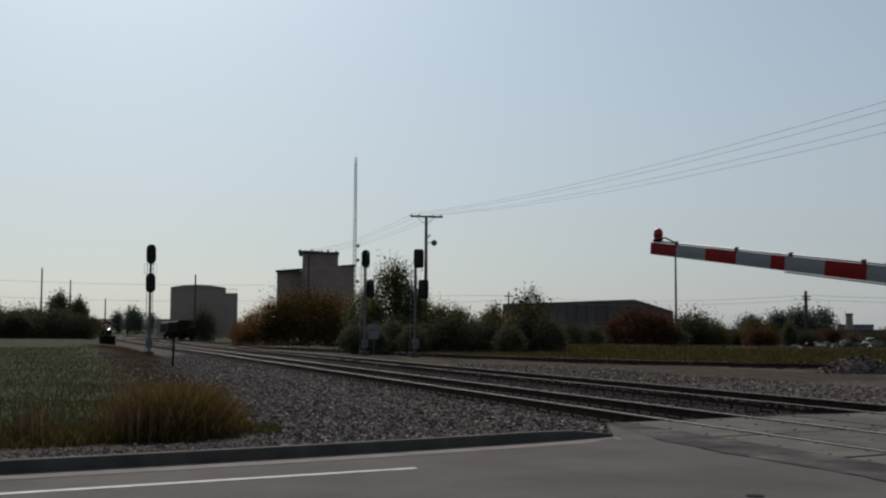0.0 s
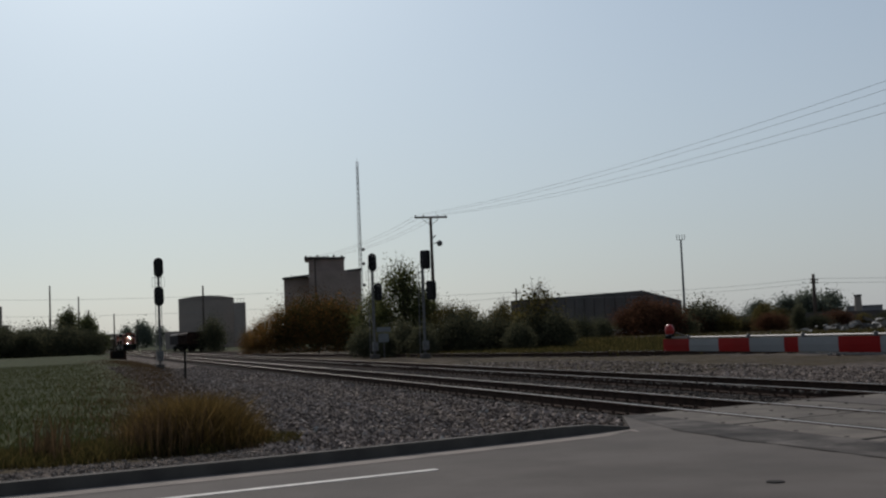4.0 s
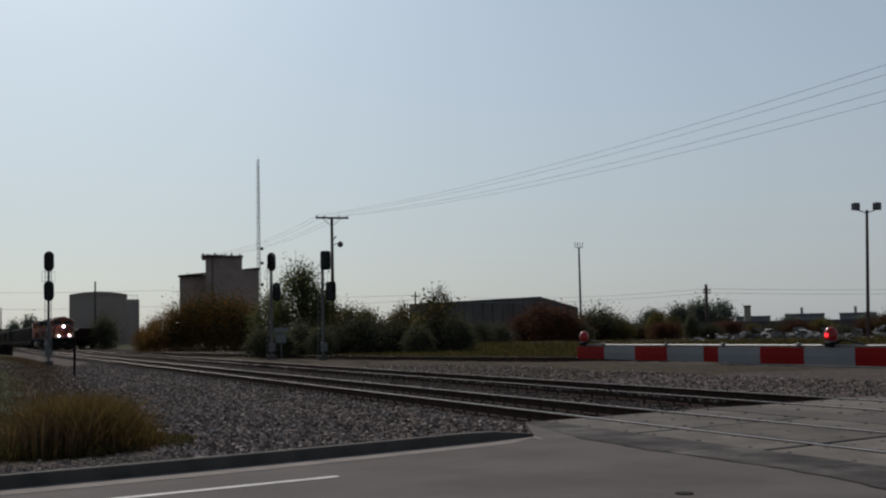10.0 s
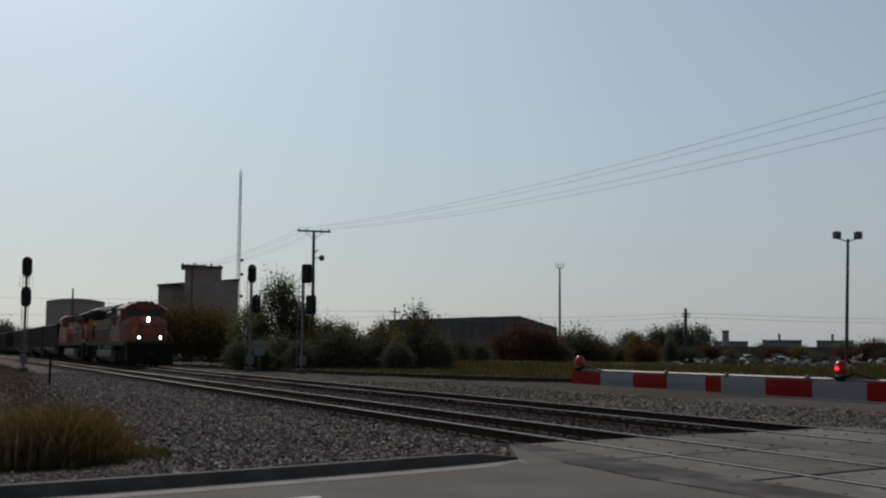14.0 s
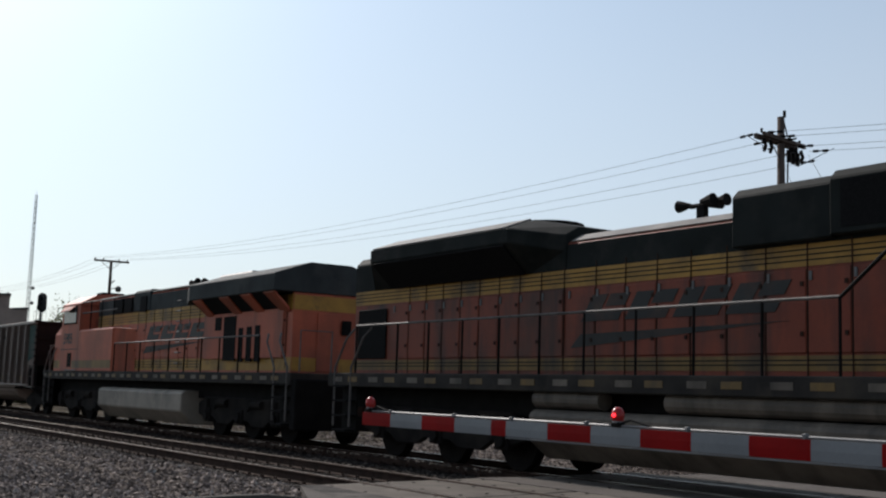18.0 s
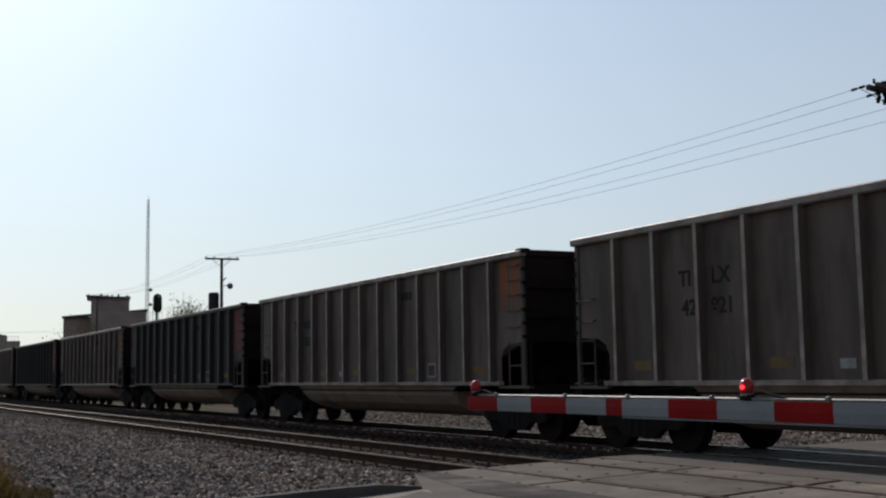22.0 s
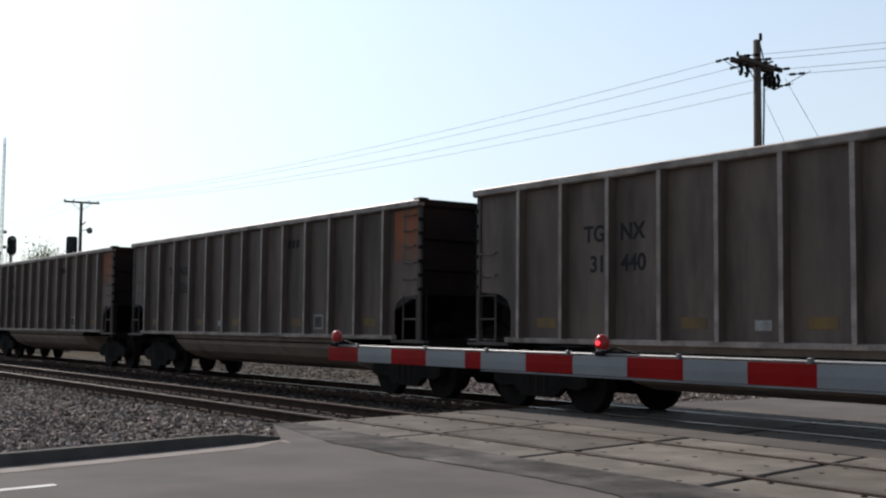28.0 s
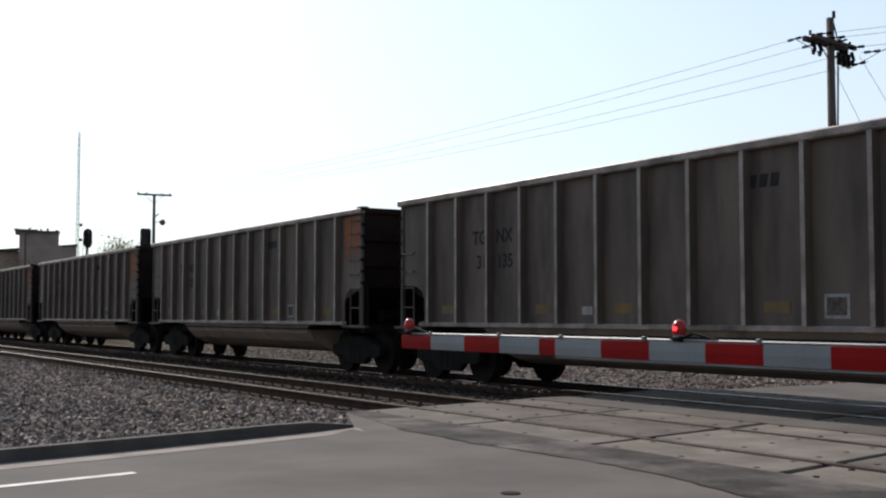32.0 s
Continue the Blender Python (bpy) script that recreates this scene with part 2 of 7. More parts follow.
# ---- mesh building ----
class Mesh:
    """Collects vertices and faces of one mesh."""

    def __init__(self):
        self.v, self.f, self.m = [], [], []

    def add(self, vs, fs, k=0):
        n = len(self.v)
        self.v += [tuple(p) for p in vs]
        self.f += [tuple(i + n for i in f) for f in fs]
        self.m += [k] * len(fs)
        return self

    def box(self, x0, x1, y0, y1, z0, z1, k=0):
        return self.hexa([(x0, y0, z0), (x1, y0, z0), (x1, y1, z0), (x0, y1, z0), (x0, y0, z1), (x1, y0, z1), (x1, y1, z1), (x0, y1, z1)], k)

    def hexa(self, p, k=0):
        return self.add(p, [(3, 2, 1, 0), (4, 5, 6, 7), (0, 1, 5, 4), (1, 2, 6, 5), (2, 3, 7, 6), (3, 0, 4, 7)], k)

    def prism(self, ring, axis, a, b, k=0):
        """A closed 2D ring (ccw) pushed along an axis; x: ring is (y, z); y: (x, z); z: (x, y)."""
        def at(p, c):
            return {"x": (c, p[0], p[1]), "y": (p[0], c, p[1]), "z": (p[0], p[1], c)}[axis]
        n = len(ring)
        vs = [at(p, a) for p in ring] + [at(p, b) for p in ring]
        fs = [tuple(range(n))[::-1], tuple(range(n, 2 * n))] + [(i, (i + 1) % n, n + (i + 1) % n, n + i) for i in range(n)]
        return self.add(vs, fs, k)

    def rod(self, p, q, r, n=6, r2=None, k=0):
        p, q = Vector(p), Vector(q)
        r2 = r if r2 is None else r2
        d = (q - p).normalized()
        u = d.orthogonal().normalized()
        w = d.cross(u)
        c = [(math.cos(2 * math.pi * i / n), math.sin(2 * math.pi * i / n)) for i in range(n)]
        vs = [p + (u * a + w * b) * r for a, b in c] + [q + (u * a + w * b) * r2 for a, b in c]
        fs = [tuple(range(n))[::-1], tuple(range(n, 2 * n))] + [(i, (i + 1) % n, n + (i + 1) % n, n + i) for i in range(n)]
        return self.add(vs, fs, k)

    def tube(self, pts, r, n=6, k=0):
        """One round bar bent along points."""
        pts = [Vector(p) for p in pts]
        c = [(math.cos(2 * math.pi * i / n), math.sin(2 * math.pi * i / n)) for i in range(n)]
        vs, u = [], None
        for i, p in enumerate(pts):
            d = (pts[min(len(pts) - 1, i + 1)] - pts[max(0, i - 1)]).normalized()
            u = d.orthogonal().normalized() if u is None else (u - d * u.dot(d)).normalized()
            w = d.cross(u)
            vs += [p + (u * a + w * b) * r for a, b in c]
        m = len(pts) - 1
        fs = [tuple(range(n))[::-1], tuple(range(m * n, m * n + n))]
        fs += [(j * n + i, j * n + (i + 1) % n, (j + 1) * n + (i + 1) % n, (j + 1) * n + i) for j in range(m) for i in range(n)]
        return self.add(vs, fs, k)

    def ball(self, c, r, seg=10, rings=6, k=0, sx=1, sy=1, sz=1):
        vs, fs = [], []
        for j in range(rings + 1):
            a = math.pi * j / rings
            for i in range(seg):
                b = 2 * math.pi * i / seg
                vs.append((c[0] + r * sx * math.sin(a) * math.cos(b), c[1] + r * sy * math.sin(a) * math.sin(b), c[2] + r * sz * math.cos(a)))
        for j in range(rings):
            for i in range(seg):
                fs.append((j * seg + i, (j + 1) * seg + i, (j + 1) * seg + (i + 1) % seg, j * seg + (i + 1) % seg))
        return self.add(vs, fs, k)

    def data(self, name, mats, bevel=0.0, smooth=False):
        me = bpy.data.meshes.new(name)
        me.from_pydata(self.v, [], self.f)
        for m in mats if isinstance(mats, (list, tuple)) else [mats]:
            me.materials.append(m)
        me.polygons.foreach_set("material_index", self.m)
        bm = bmesh.new()
        bm.from_mesh(me)
        if len(self.f) < 20000:
            bmesh.ops.recalc_face_normals(bm, faces=bm.faces)
        if bevel:
            sharp = [e for e in bm.edges if len(e.link_faces) == 2 and e.calc_face_angle(0) > 0.5]
            bmesh.ops.bevel(bm, geom=sharp, offset=bevel, segments=1, affect="EDGES", clamp_overlap=True)
        bm.to_mesh(me)
        bm.free()
        if smooth:
            me.polygons.foreach_set("use_smooth", [True] * len(me.polygons))
        return me


def part(name, mesh, material, parent, label="", bevel=0.0, smooth=False, at=None):
    ob = new(name, mesh.data(name, material, bevel, smooth))
    ob.parent = parent
    if at is not None:
        ob.matrix_basis = at
    if label:
        tagged(ob, label)
    return ob


def pieces(name, mesh, material, parent, poses):
    """Alike loose pieces of one thing, each an object on the same mesh."""
    me = mesh.data(name, material)
    for m in poses:
        ob = new(name, me)
        ob.parent = parent
        ob.matrix_basis = m


def thing(name, label, category, m=None, group="", kind=""):
    ob = new(name)
    if m is not None:
        ob.matrix_basis = m
    return tagged(ob, label, category, group, kind)


def solo(name, mesh, material, label, category, m=None, group="", kind="", bevel=0.0, smooth=False):
    ob = new(name, mesh.data(name, material, bevel, smooth))
    if m is not None:
        ob.matrix_basis = m
    return tagged(ob, label, category, group, kind)


def polar(az, dist, z=0.0):
    """A far place by its bearing from the camera (degrees left of the tracks' line) and distance."""
    return Vector((-math.sin(radians(az)) * dist - 0.25, math.cos(radians(az)) * dist - 0.2, z))


NEAR_RAIL, FAR_RAIL, GAUGE = 8.17, 12.20, 1.507
TRAIN_X = FAR_RAIL + GAUGE / 2


# ---- ground, road, kerb ----
def curb_y(x):
    """The kerb's foot along the road's far side, bending towards the crossing."""
    return 10.42 + 0.22 * x + 0.0115 * max(0.0, x) ** 2


def ground_z(x, y):
    """Height of the ground sheet beside tracks and road."""
    if y < curb_y(x) + 0.15 and y > -4 and x < 60:
        return -0.06
    if -2 < y < min(15.1, 14.4 + 0.25 * max(0.0, x - 7.4)) and x > 6.6:
        return -0.06
    z = 0.07
    for c in (NEAR_RAIL + GAUGE / 2, FAR_RAIL + GAUGE / 2):
        d = abs(x - c)
        top = -0.19
        if d < 1.9:
            return top
    d = y - (curb_y(x) + 0.2 if x < 6.1 else 12.25 + 2.2 * (x - 6.1))  # from the kerb or the asphalt's edge
    bank = -0.03 - 0.15 * max(0.0, d)
    if 6.0 < x < 7.1:
        return max(bank, -0.19 - 0.12 * (7.1 - x))
    if 3.0 < x <= 6.0:
        z = -0.31 + 0.1 * (6.0 - x)
        z = max(z, bank)
    if x <= 3.0:
        z = 0.0
    if x > 14.8:
        z = -0.2
    return z + 0.05 * noise.noise(Vector((x * 0.3, y * 0.3, 0))) + 0.02 * noise.noise(Vector((x * 1.7, y * 1.7, 3)))


def axis_steps(lo, hi, fine_lo, fine_hi, step):
    a = list(np.arange(fine_lo, fine_hi, step))
    s, v = step, fine_lo
    while v > lo:
        s *= 1.16
        v -= s
        a.insert(0, v)
    s, v = step, a[-1]
    while v < hi:
        s *= 1.16
        v += s
        a.append(v)
    return a


def ground_material():
    m = bpy.data.materials.new("gravel, dirt and grass")
    m.use_nodes = True
    N, L = m.node_tree.nodes, m.node_tree.links
    bs = N["Principled BSDF"]
    bs.inputs["Roughness"].default_value = 0.95
    bs.inputs["Specular IOR Level"].default_value = 0.05
    geo = N.new("ShaderNodeNewGeometry")
    at = N.new("ShaderNodeAttribute")
    at.attribute_name = "cover"
    def noise_tex(scale, detail=6):
        n = N.new("ShaderNodeTexNoise")
        n.inputs["Scale"].default_value, n.inputs["Detail"].default_value = scale, detail
        L.new(geo.outputs["Position"], n.inputs["Vector"])
        return n
    def ramp(src, p0, c0, p1, c1):
        r = N.new("ShaderNodeValToRGB")
        r.color_ramp.elements[0].position, r.color_ramp.elements[0].color = p0, (*c0, 1)
        r.color_ramp.elements[1].position, r.color_ramp.elements[1].color = p1, (*c1, 1)
        L.new(src, r.inputs["Fac"])
        return r.outputs[0]
    vor = N.new("ShaderNodeTexVoronoi")
    vor.inputs["Scale"].default_value = 16
    L.new(geo.outputs["Position"], vor.inputs["Vector"])
    sep = N.new("ShaderNodeSeparateColor")
    L.new(vor.outputs["Color"], sep.inputs[0])
    gravel = ramp(sep.outputs[0], 0.1, (0.034, 0.027, 0.023), 0.95, (0.15, 0.122, 0.105))
    big = noise_tex(0.35)
    mixg = N.new("ShaderNodeMixRGB")
    mixg.blend_type = "MULTIPLY"
    mixg.inputs[0].default_value = 0.8
    L.new(gravel, mixg.inputs[1])
    L.new(ramp(big.outputs["Fac"], 0.3, (0.62, 0.6, 0.58), 0.7, (1, 1, 1)), mixg.inputs[2])
    grass = ramp(noise_tex(1.1).outputs["Fac"], 0.35, (0.018, 0.027, 0.008), 0.68, (0.042, 0.048, 0.015))
    dry = ramp(noise_tex(2.0).outputs["Fac"], 0.35, (0.028, 0.022, 0.013), 0.7, (0.068, 0.05, 0.027))
    s2 = N.new("ShaderNodeSeparateColor")
    L.new(at.outputs["Color"], s2.inputs[0])
    edge = noise_tex(1.6, 8)
    def mask(src):
        a = N.new("ShaderNodeMath")
        a.operation = "ADD"
        L.new(src, a.inputs[0])
        L.new(edge.outputs["Fac"], a.inputs[1])
        return ramp(a.outputs[0], 0.88, (0, 0, 0), 1.08, (1, 1, 1))
    m1 = N.new("ShaderNodeMixRGB")
    L.new(mask(s2.outputs[1]), m1.inputs[0])
    L.new(mixg.outputs[0], m1.inputs[1])
    L.new(dry, m1.inputs[2])
    m2 = N.new("ShaderNodeMixRGB")
    L.new(mask(s2.outputs[0]), m2.inputs[0])
    L.new(m1.outputs[0], m2.inputs[1])
    L.new(grass, m2.inputs[2])
    # ground turns near black along both tracks, by the cover's third channel
    trackdark = N.new("ShaderNodeMixRGB")
    trackdark.inputs[2].default_value = (0.022, 0.018, 0.015, 1)
    L.new(mask(s2.outputs[2]), trackdark.inputs[0])
    L.new(m2.outputs[0], trackdark.inputs[1])
    L.new(trackdark.outputs[0], bs.inputs["Base Color"])
    bp = N.new("ShaderNodeBump")
    bp.inputs["Strength"].default_value, bp.inputs["Distance"].default_value = 0.9, 0.05
    L.new(vor.outputs["Distance"], bp.inputs["Height"])
    L.new(bp.outputs[0], bs.inputs["Normal"])
    return m


def cover(x, y):
    """How much green grass and how much dry growth stands at a place."""
    green = dry = 0.0
    edge = min(6.4, 2.3 + 0.075 * max(0, y - 15))
    if x < edge and y > curb_y(x) + 2.1:
        dry = min(1.0, (edge - x) / 1.6)
        green = min(1.0, max(0.0, (edge - 1.4 - x) / 1.8)) * min(1.0, (y - 12.5) / 3)
    if x > 15.5 and y > 30:
        dry = 0.55
    if x > 27 - 0.12 * (y - 40) and y > 30:
        green = 0.15
        dry = min(1, (x - (27 - 0.12 * (y - 40))) / 4)
    if abs(x) > 120 or y > 190 or y < -40:
        green = max(green, 0.6)
        dry = 1
    if y < -6:
        green, dry = 0.7, 0.8
    return max(0, green), max(0, dry)


def build_ground():
    xs = axis_steps(-2500, 2500, -6, 34, 0.4)
    ys = axis_steps(-2500, 2500, 8, 60, 0.4)
    M = Mesh()
    M.v = [(x, y, ground_z(x, y)) for y in ys for x in xs]
    n = len(xs)
    M.f = [(j * n + i, j * n + i + 1, (j + 1) * n + i + 1, (j + 1) * n + i) for j in range(len(ys) - 1) for i in range(n - 1)]
    M.m = [0] * len(M.f)
    me = M.data("ground", ground_material(), smooth=True)
    col = me.color_attributes.new("cover", "FLOAT_COLOR", "POINT")
    flat = []
    for x, y, _ in M.v:
        g, d = cover(x, y)
        o = max(0.0, 1 - max(0, min(abs(x - NEAR_RAIL - GAUGE / 2), abs(x - FAR_RAIL - GAUGE / 2)) - 0.9) / 0.9)
        flat += [g, d, o * 0.75, 1]
    col.data.foreach_set("color", flat)
    tagged(new("ground", me), "grey gravel ground turning into grass field", "ground", kind="structure")


build_ground()

# the road: asphalt up to the near crossing panels, with kerb and gutter
M = Mesh()
xs = [-90, -40, -20, -10, -5] + [0.5 * i for i in range(-6, 13)] + [6.1]
front = [(x, curb_y(x)) for x in xs] + [(6.6, 13.3), (7.0, 14.2), (7.31, 14.25)]
for (xa, ya), (xb, yb) in zip(front, front[1:]):
    M.hexa([(xa, 0.9, -0.3), (xb, 0.9, -0.3), (xb, yb, -0.3), (xa, ya, -0.3), (xa, 0.9, 0), (xb, 0.9, 0), (xb, yb, 0), (xa, ya, 0)])
road = solo("road", M, ASPHALT, "worn grey asphalt road leading to the level crossing", "road", kind="structure")

M = Mesh()
for xa, xb in zip(xs, xs[1:]):
    for lo, hi, z0, z1 in ((0.0, 0.16, -0.2, 0.115),):
        ta, tb = (min(1, max(0, (6.3 - v) / 0.9)) for v in (xa, xb))
        M.hexa([(xa, curb_y(xa) + lo, z0), (xb, curb_y(xb) + lo, z0), (xb, curb_y(xb) + hi, z0), (xa, curb_y(xa) + hi, z0),
                (xa, curb_y(xa) + lo + 0.03, 0.01 + (z1 - 0.01) * ta), (xb, curb_y(xb) + lo + 0.03, 0.01 + (z1 - 0.01) * tb), (xb, curb_y(xb) + hi, 0.01 + (z1 - 0.01) * tb), (xa, curb_y(xa) + hi, 0.01 + (z1 - 0.01) * ta)])
solo("kerb", M, CURB, "low concrete kerb along the asphalt road", "kerb", kind="structure")

M = Mesh()
for xa, xb in zip(xs, xs[1:]):
    M.add([(xa, curb_y(xa) - 0.4, 0.004), (xb, curb_y(xb) - (0.4 if xb < 6 else 0.12), 0.004), (xb, curb_y(xb) - 0.005, 0.004), (xa, curb_y(xa) - 0.005, 0.004)], [(0, 1, 2, 3)])
solo("gutter", M, GUTTER, "pale concrete gutter strip below the kerb", "gutter", kind="structure")

M = Mesh()
for xa, xb in ((-30, -24), (-18, -12), (-6, 2.9)):
    ya, yb = 9.14 + 0.215 * xa, 9.14 + 0.215 * xb
    M.hexa([(xa, ya - 0.06, -0.01), (xb, yb - 0.06, -0.01), (xb, yb + 0.06, -0.01), (xa, ya + 0.06, -0.01), (xa, ya - 0.06, 0.005), (xb, yb - 0.06, 0.005), (xb, yb + 0.06, 0.005), (xa, ya + 0.06, 0.005)])
solo("lane_line", M, PAINT, "worn white lane line painted on asphalt", "road marking", kind="structure")


# ---- tracks ----
RAIL_RING = [(-0.075, -0.17), (0.075, -0.17), (0.075, -0.155), (0.02, -0.135), (0.012, -0.05), (0.036, -0.035), (0.036, -0.012), (0.024, 0.0), (-0.024, 0.0), (-0.036, -0.012), (-0.036, -0.035), (-0.012, -0.05), (-0.02, -0.135), (-0.075, -0.155)]


def rail_mesh(pts):
    """A rail swept along a line of ground points; the running surface takes the worn material."""
    M = Mesh()
    n = len(RAIL_RING)
    for i, p in enumerate(pts):
        a, b = pts[max(0, i - 1)], pts[min(len(pts) - 1, i + 1)]
        d = Vector((b[0] - a[0], b[1] - a[1], 0)).normalized()
        s = Vector((d.y, -d.x, 0))
        M.v += [tuple(Vector((p[0], p[1], p[2])) + s * r[0] + Vector((0, 0, r[1]))) for r in RAIL_RING]
    for i in range(len(pts) - 1):
        for j in range(n):
            k = (j + 1) % n
            M.f.append((i * n + j, i * n + k, (i + 1) * n + k, (i + 1) * n + j))
            M.m.append(1 if j == 7 else 0)
    return M


def straight_track(name, x0, label):
    t = thing(name, label, "railway track", kind="structure")
    for dx in (0, GAUGE):
        part("rail", rail_mesh([(x0 + dx, y, 0) for y in (-120, -30, 0, 15, 40, 90, 200, 450, 900)]), [RAIL, RAILTOP], t)
    return t


track_near = straight_track("track_near", NEAR_RAIL, "railway track with polished rails on timber ties in grey ballast")
track_far = straight_track("track_far", FAR_RAIL, "second railway track with polished rails carrying the coal train")
SIDING = [(13.8, 140), (15.6, 115), (18.2, 92), (20.4, 76), (22.6, 62), (25.0, 52.5), (28.2, 45.5), (32.0, 41.0), (37.5, 36.0), (46, 29), (60, 19), (95, -5)]


def smooth_line(pts, per=6):
    out = []
    for i in range(len(pts) - 1):
        p0, p1, p2, p3 = pts[max(0, i - 1)], pts[i], pts[i + 1], pts[min(len(pts) - 1, i + 2)]
        for k in range(per):
            t = k / per
            out.append(tuple(0.5 * (2 * b + (c - a) * t + (2 * a - 5 * b + 4 * c - d) * t * t + (3 * b - a - 3 * c + d) * t ** 3) for a, b, c, d in zip(p0, p1, p2, p3)))
    return out + [pts[-1]]


def offset_line(pts, d):
    out = []
    for i, p in enumerate(pts):
        a, b = pts[max(0, i - 1)], pts[min(len(pts) - 1, i + 1)]
        t = Vector((b[0] - a[0], b[1] - a[1])).normalized()
        out.append((p[0] + t.y * d, p[1] - t.x * d))
    return out


siding_line = smooth_line([(x - 0.25, y - 0.2) for x, y in SIDING])
siding = thing("siding_track", "rusty curved siding track in front of dry grass", "railway track", kind="structure")
for d in (-0.75, 0.75):
    part("rail", rail_mesh([(x, y, 0.0) for x, y in offset_line(siding_line, d)]), [RAIL, RAILTOP], siding)


# ---- train: shared pieces ----
NEARSIDE = Matrix(((0, 0, -1, 0), (-1, 0, 0, 0), (0, 1, 0, 0), (0, 0, 0, 1)))


def lettering(parent, words, y, z, x, size, material, name="lettering", bold=1.0, label=""):
    """Words on a side that faces -x, centred at (y, z)."""
    cu = bpy.data.curves.new(name, "FONT")
    cu.body, cu.size, cu.align_x, cu.align_y, cu.extrude, cu.offset = words, size, "CENTER", "CENTER", 0.002, 0.008 * bold
    tmp = bpy.data.objects.new(name, cu)
    me = bpy.data.meshes.new_from_object(tmp)
    bpy.data.objects.remove(tmp)
    me.materials.clear()
    me.materials.append(material)
    ob = new(name, me)
    ob.parent = parent
    ob.matrix_basis = Matrix.Translation((x, y, z)) @ NEARSIDE
    if label:
        tagged(ob, label)
    return ob


def wheelset_mesh(r):
    M = Mesh()
    for s in (-1, 1):
        M.rod((s * 0.69, 0, 0), (s * 0.82, 0, 0), r, 20)
        M.rod((s * 0.66, 0, 0), (s * 0.69, 0, 0), r + 0.03, 20)
        M.rod((s * 0.82, 0, 0), (s * 0.84, 0, 0), r * 0.55, 14)
        M.rod((s * 0.82, 0, 0), (s * 1.02, 0, 0), 0.11, 10)
    M.rod((-0.7, 0, 0), (0.7, 0, 0), 0.09, 8)
    return M


def freight_truck(parent, y):
    b = part("truck", Mesh().box(-1.0, 1.0, -0.2, 0.2, 0.4, 0.72), BLACK, parent, bevel=0.03, at=pose(0, y, 0))
    for s in (-1, 1):
        ring = [(-1.15, 0.4), (-0.95, 0.33), (-0.62, 0.36), (-0.4, 0.2), (0.4, 0.2), (0.62, 0.36), (0.95, 0.33), (1.15, 0.4), (1.15, 0.58), (0.85, 0.66), (0.45, 0.8), (-0.45, 0.8), (-0.85, 0.66), (-1.15, 0.58)]
        part("side_frame", Mesh().prism(ring, "x", s * 0.98 - 0.07, s * 0.98 + 0.07), TRUCKM, b, bevel=0.015)
        pieces("coil_spring", Mesh().rod((s * 1.0, 0, 0.26), (s * 1.0, 0, 0.6), 0.075, 8), TRUCKM, b, [pose(0, k, 0) for k in (-0.2, 0, 0.2)])
    for d in (-0.89, 0.89):
        part("wheelset", wheelset_mesh(0.46), WHEEL, b, at=pose(0, d, 0.46))
    return b


def loco_truck(parent, y):
    b = part("truck", Mesh().box(-0.95, 0.95, -1.9, 1.9, 0.62, 0.9), BLACK, parent, bevel=0.03, at=pose(0, y, 0))
    for s in (-1, 1):
        ring = [(-2.7, 0.55), (-2.35, 0.45), (-1.75, 0.5), (-1.4, 0.32), (-0.7, 0.32), (-0.4, 0.45), (0.4, 0.45), (0.7, 0.32), (1.4, 0.32), (1.75, 0.5), (2.35, 0.45), (2.7, 0.55), (2.7, 0.85), (2.2, 1.0), (-2.2, 1.0), (-2.7, 0.85)]
        part("side_frame", Mesh().prism(ring, "x", s * 1.12 - 0.06, s * 1.12 + 0.06), TRUCKM, b, bevel=0.02)
        for d in (-2.05, 0, 2.05):
            M = Mesh().box(s * 1.1 - 0.12, s * 1.1 + 0.12, d - 0.2, d + 0.2, 0.36, 0.72)
            M.rod((s * 1.2, d, 0.53), (s * 1.28, d, 0.53), 0.14, 12)
            part("axle_box", M, TRUCKM, b, bevel=0.02)
        for d in (-1.05, 1.05):
            M = Mesh()
            M.rod((s * 1.2, d - 0.3, 0.86), (s * 1.2, d + 0.3, 0.86), 0.1, 10)
            M.rod((s * 1.2, d + 0.3, 0.86), (s * 1.2, d + 0.55, 0.7), 0.03, 6)
            part("brake_cylinder", M, TRUCKM, b)
            part("coil_spring", Mesh().rod((s * 1.15, d * 1.95, 0.6), (s * 1.15, d * 1.95, 0.95), 0.1, 10), TRUCKM, b)
    for d in (-2.05, 0, 2.05):
        part("wheelset", wheelset_mesh(0.52), WHEEL, b, at=pose(0, d, 0.52))
    return b


def coupler(parent, y, s, z=0.88):
    M = Mesh().box(-0.09, 0.09, min(y, y + s * 0.55), max(y, y + s * 0.55), z - 0.1, z + 0.1)
    M.prism([(-0.2, y + s * 0.55), (0.2, y + s * 0.55), (0.22, y + s * 0.75), (0.05, y + s * 0.9), (-0.2, y + s * 0.8)], "z", z - 0.16, z + 0.16)
    M.tube([(0.35, y, z - 0.1), (0.36, y + s * 0.3, z - 0.38), (0.2, y + s * 0.7, z - 0.45)], 0.03)
    part("coupler", M, RUSTY, parent, bevel=0.015)


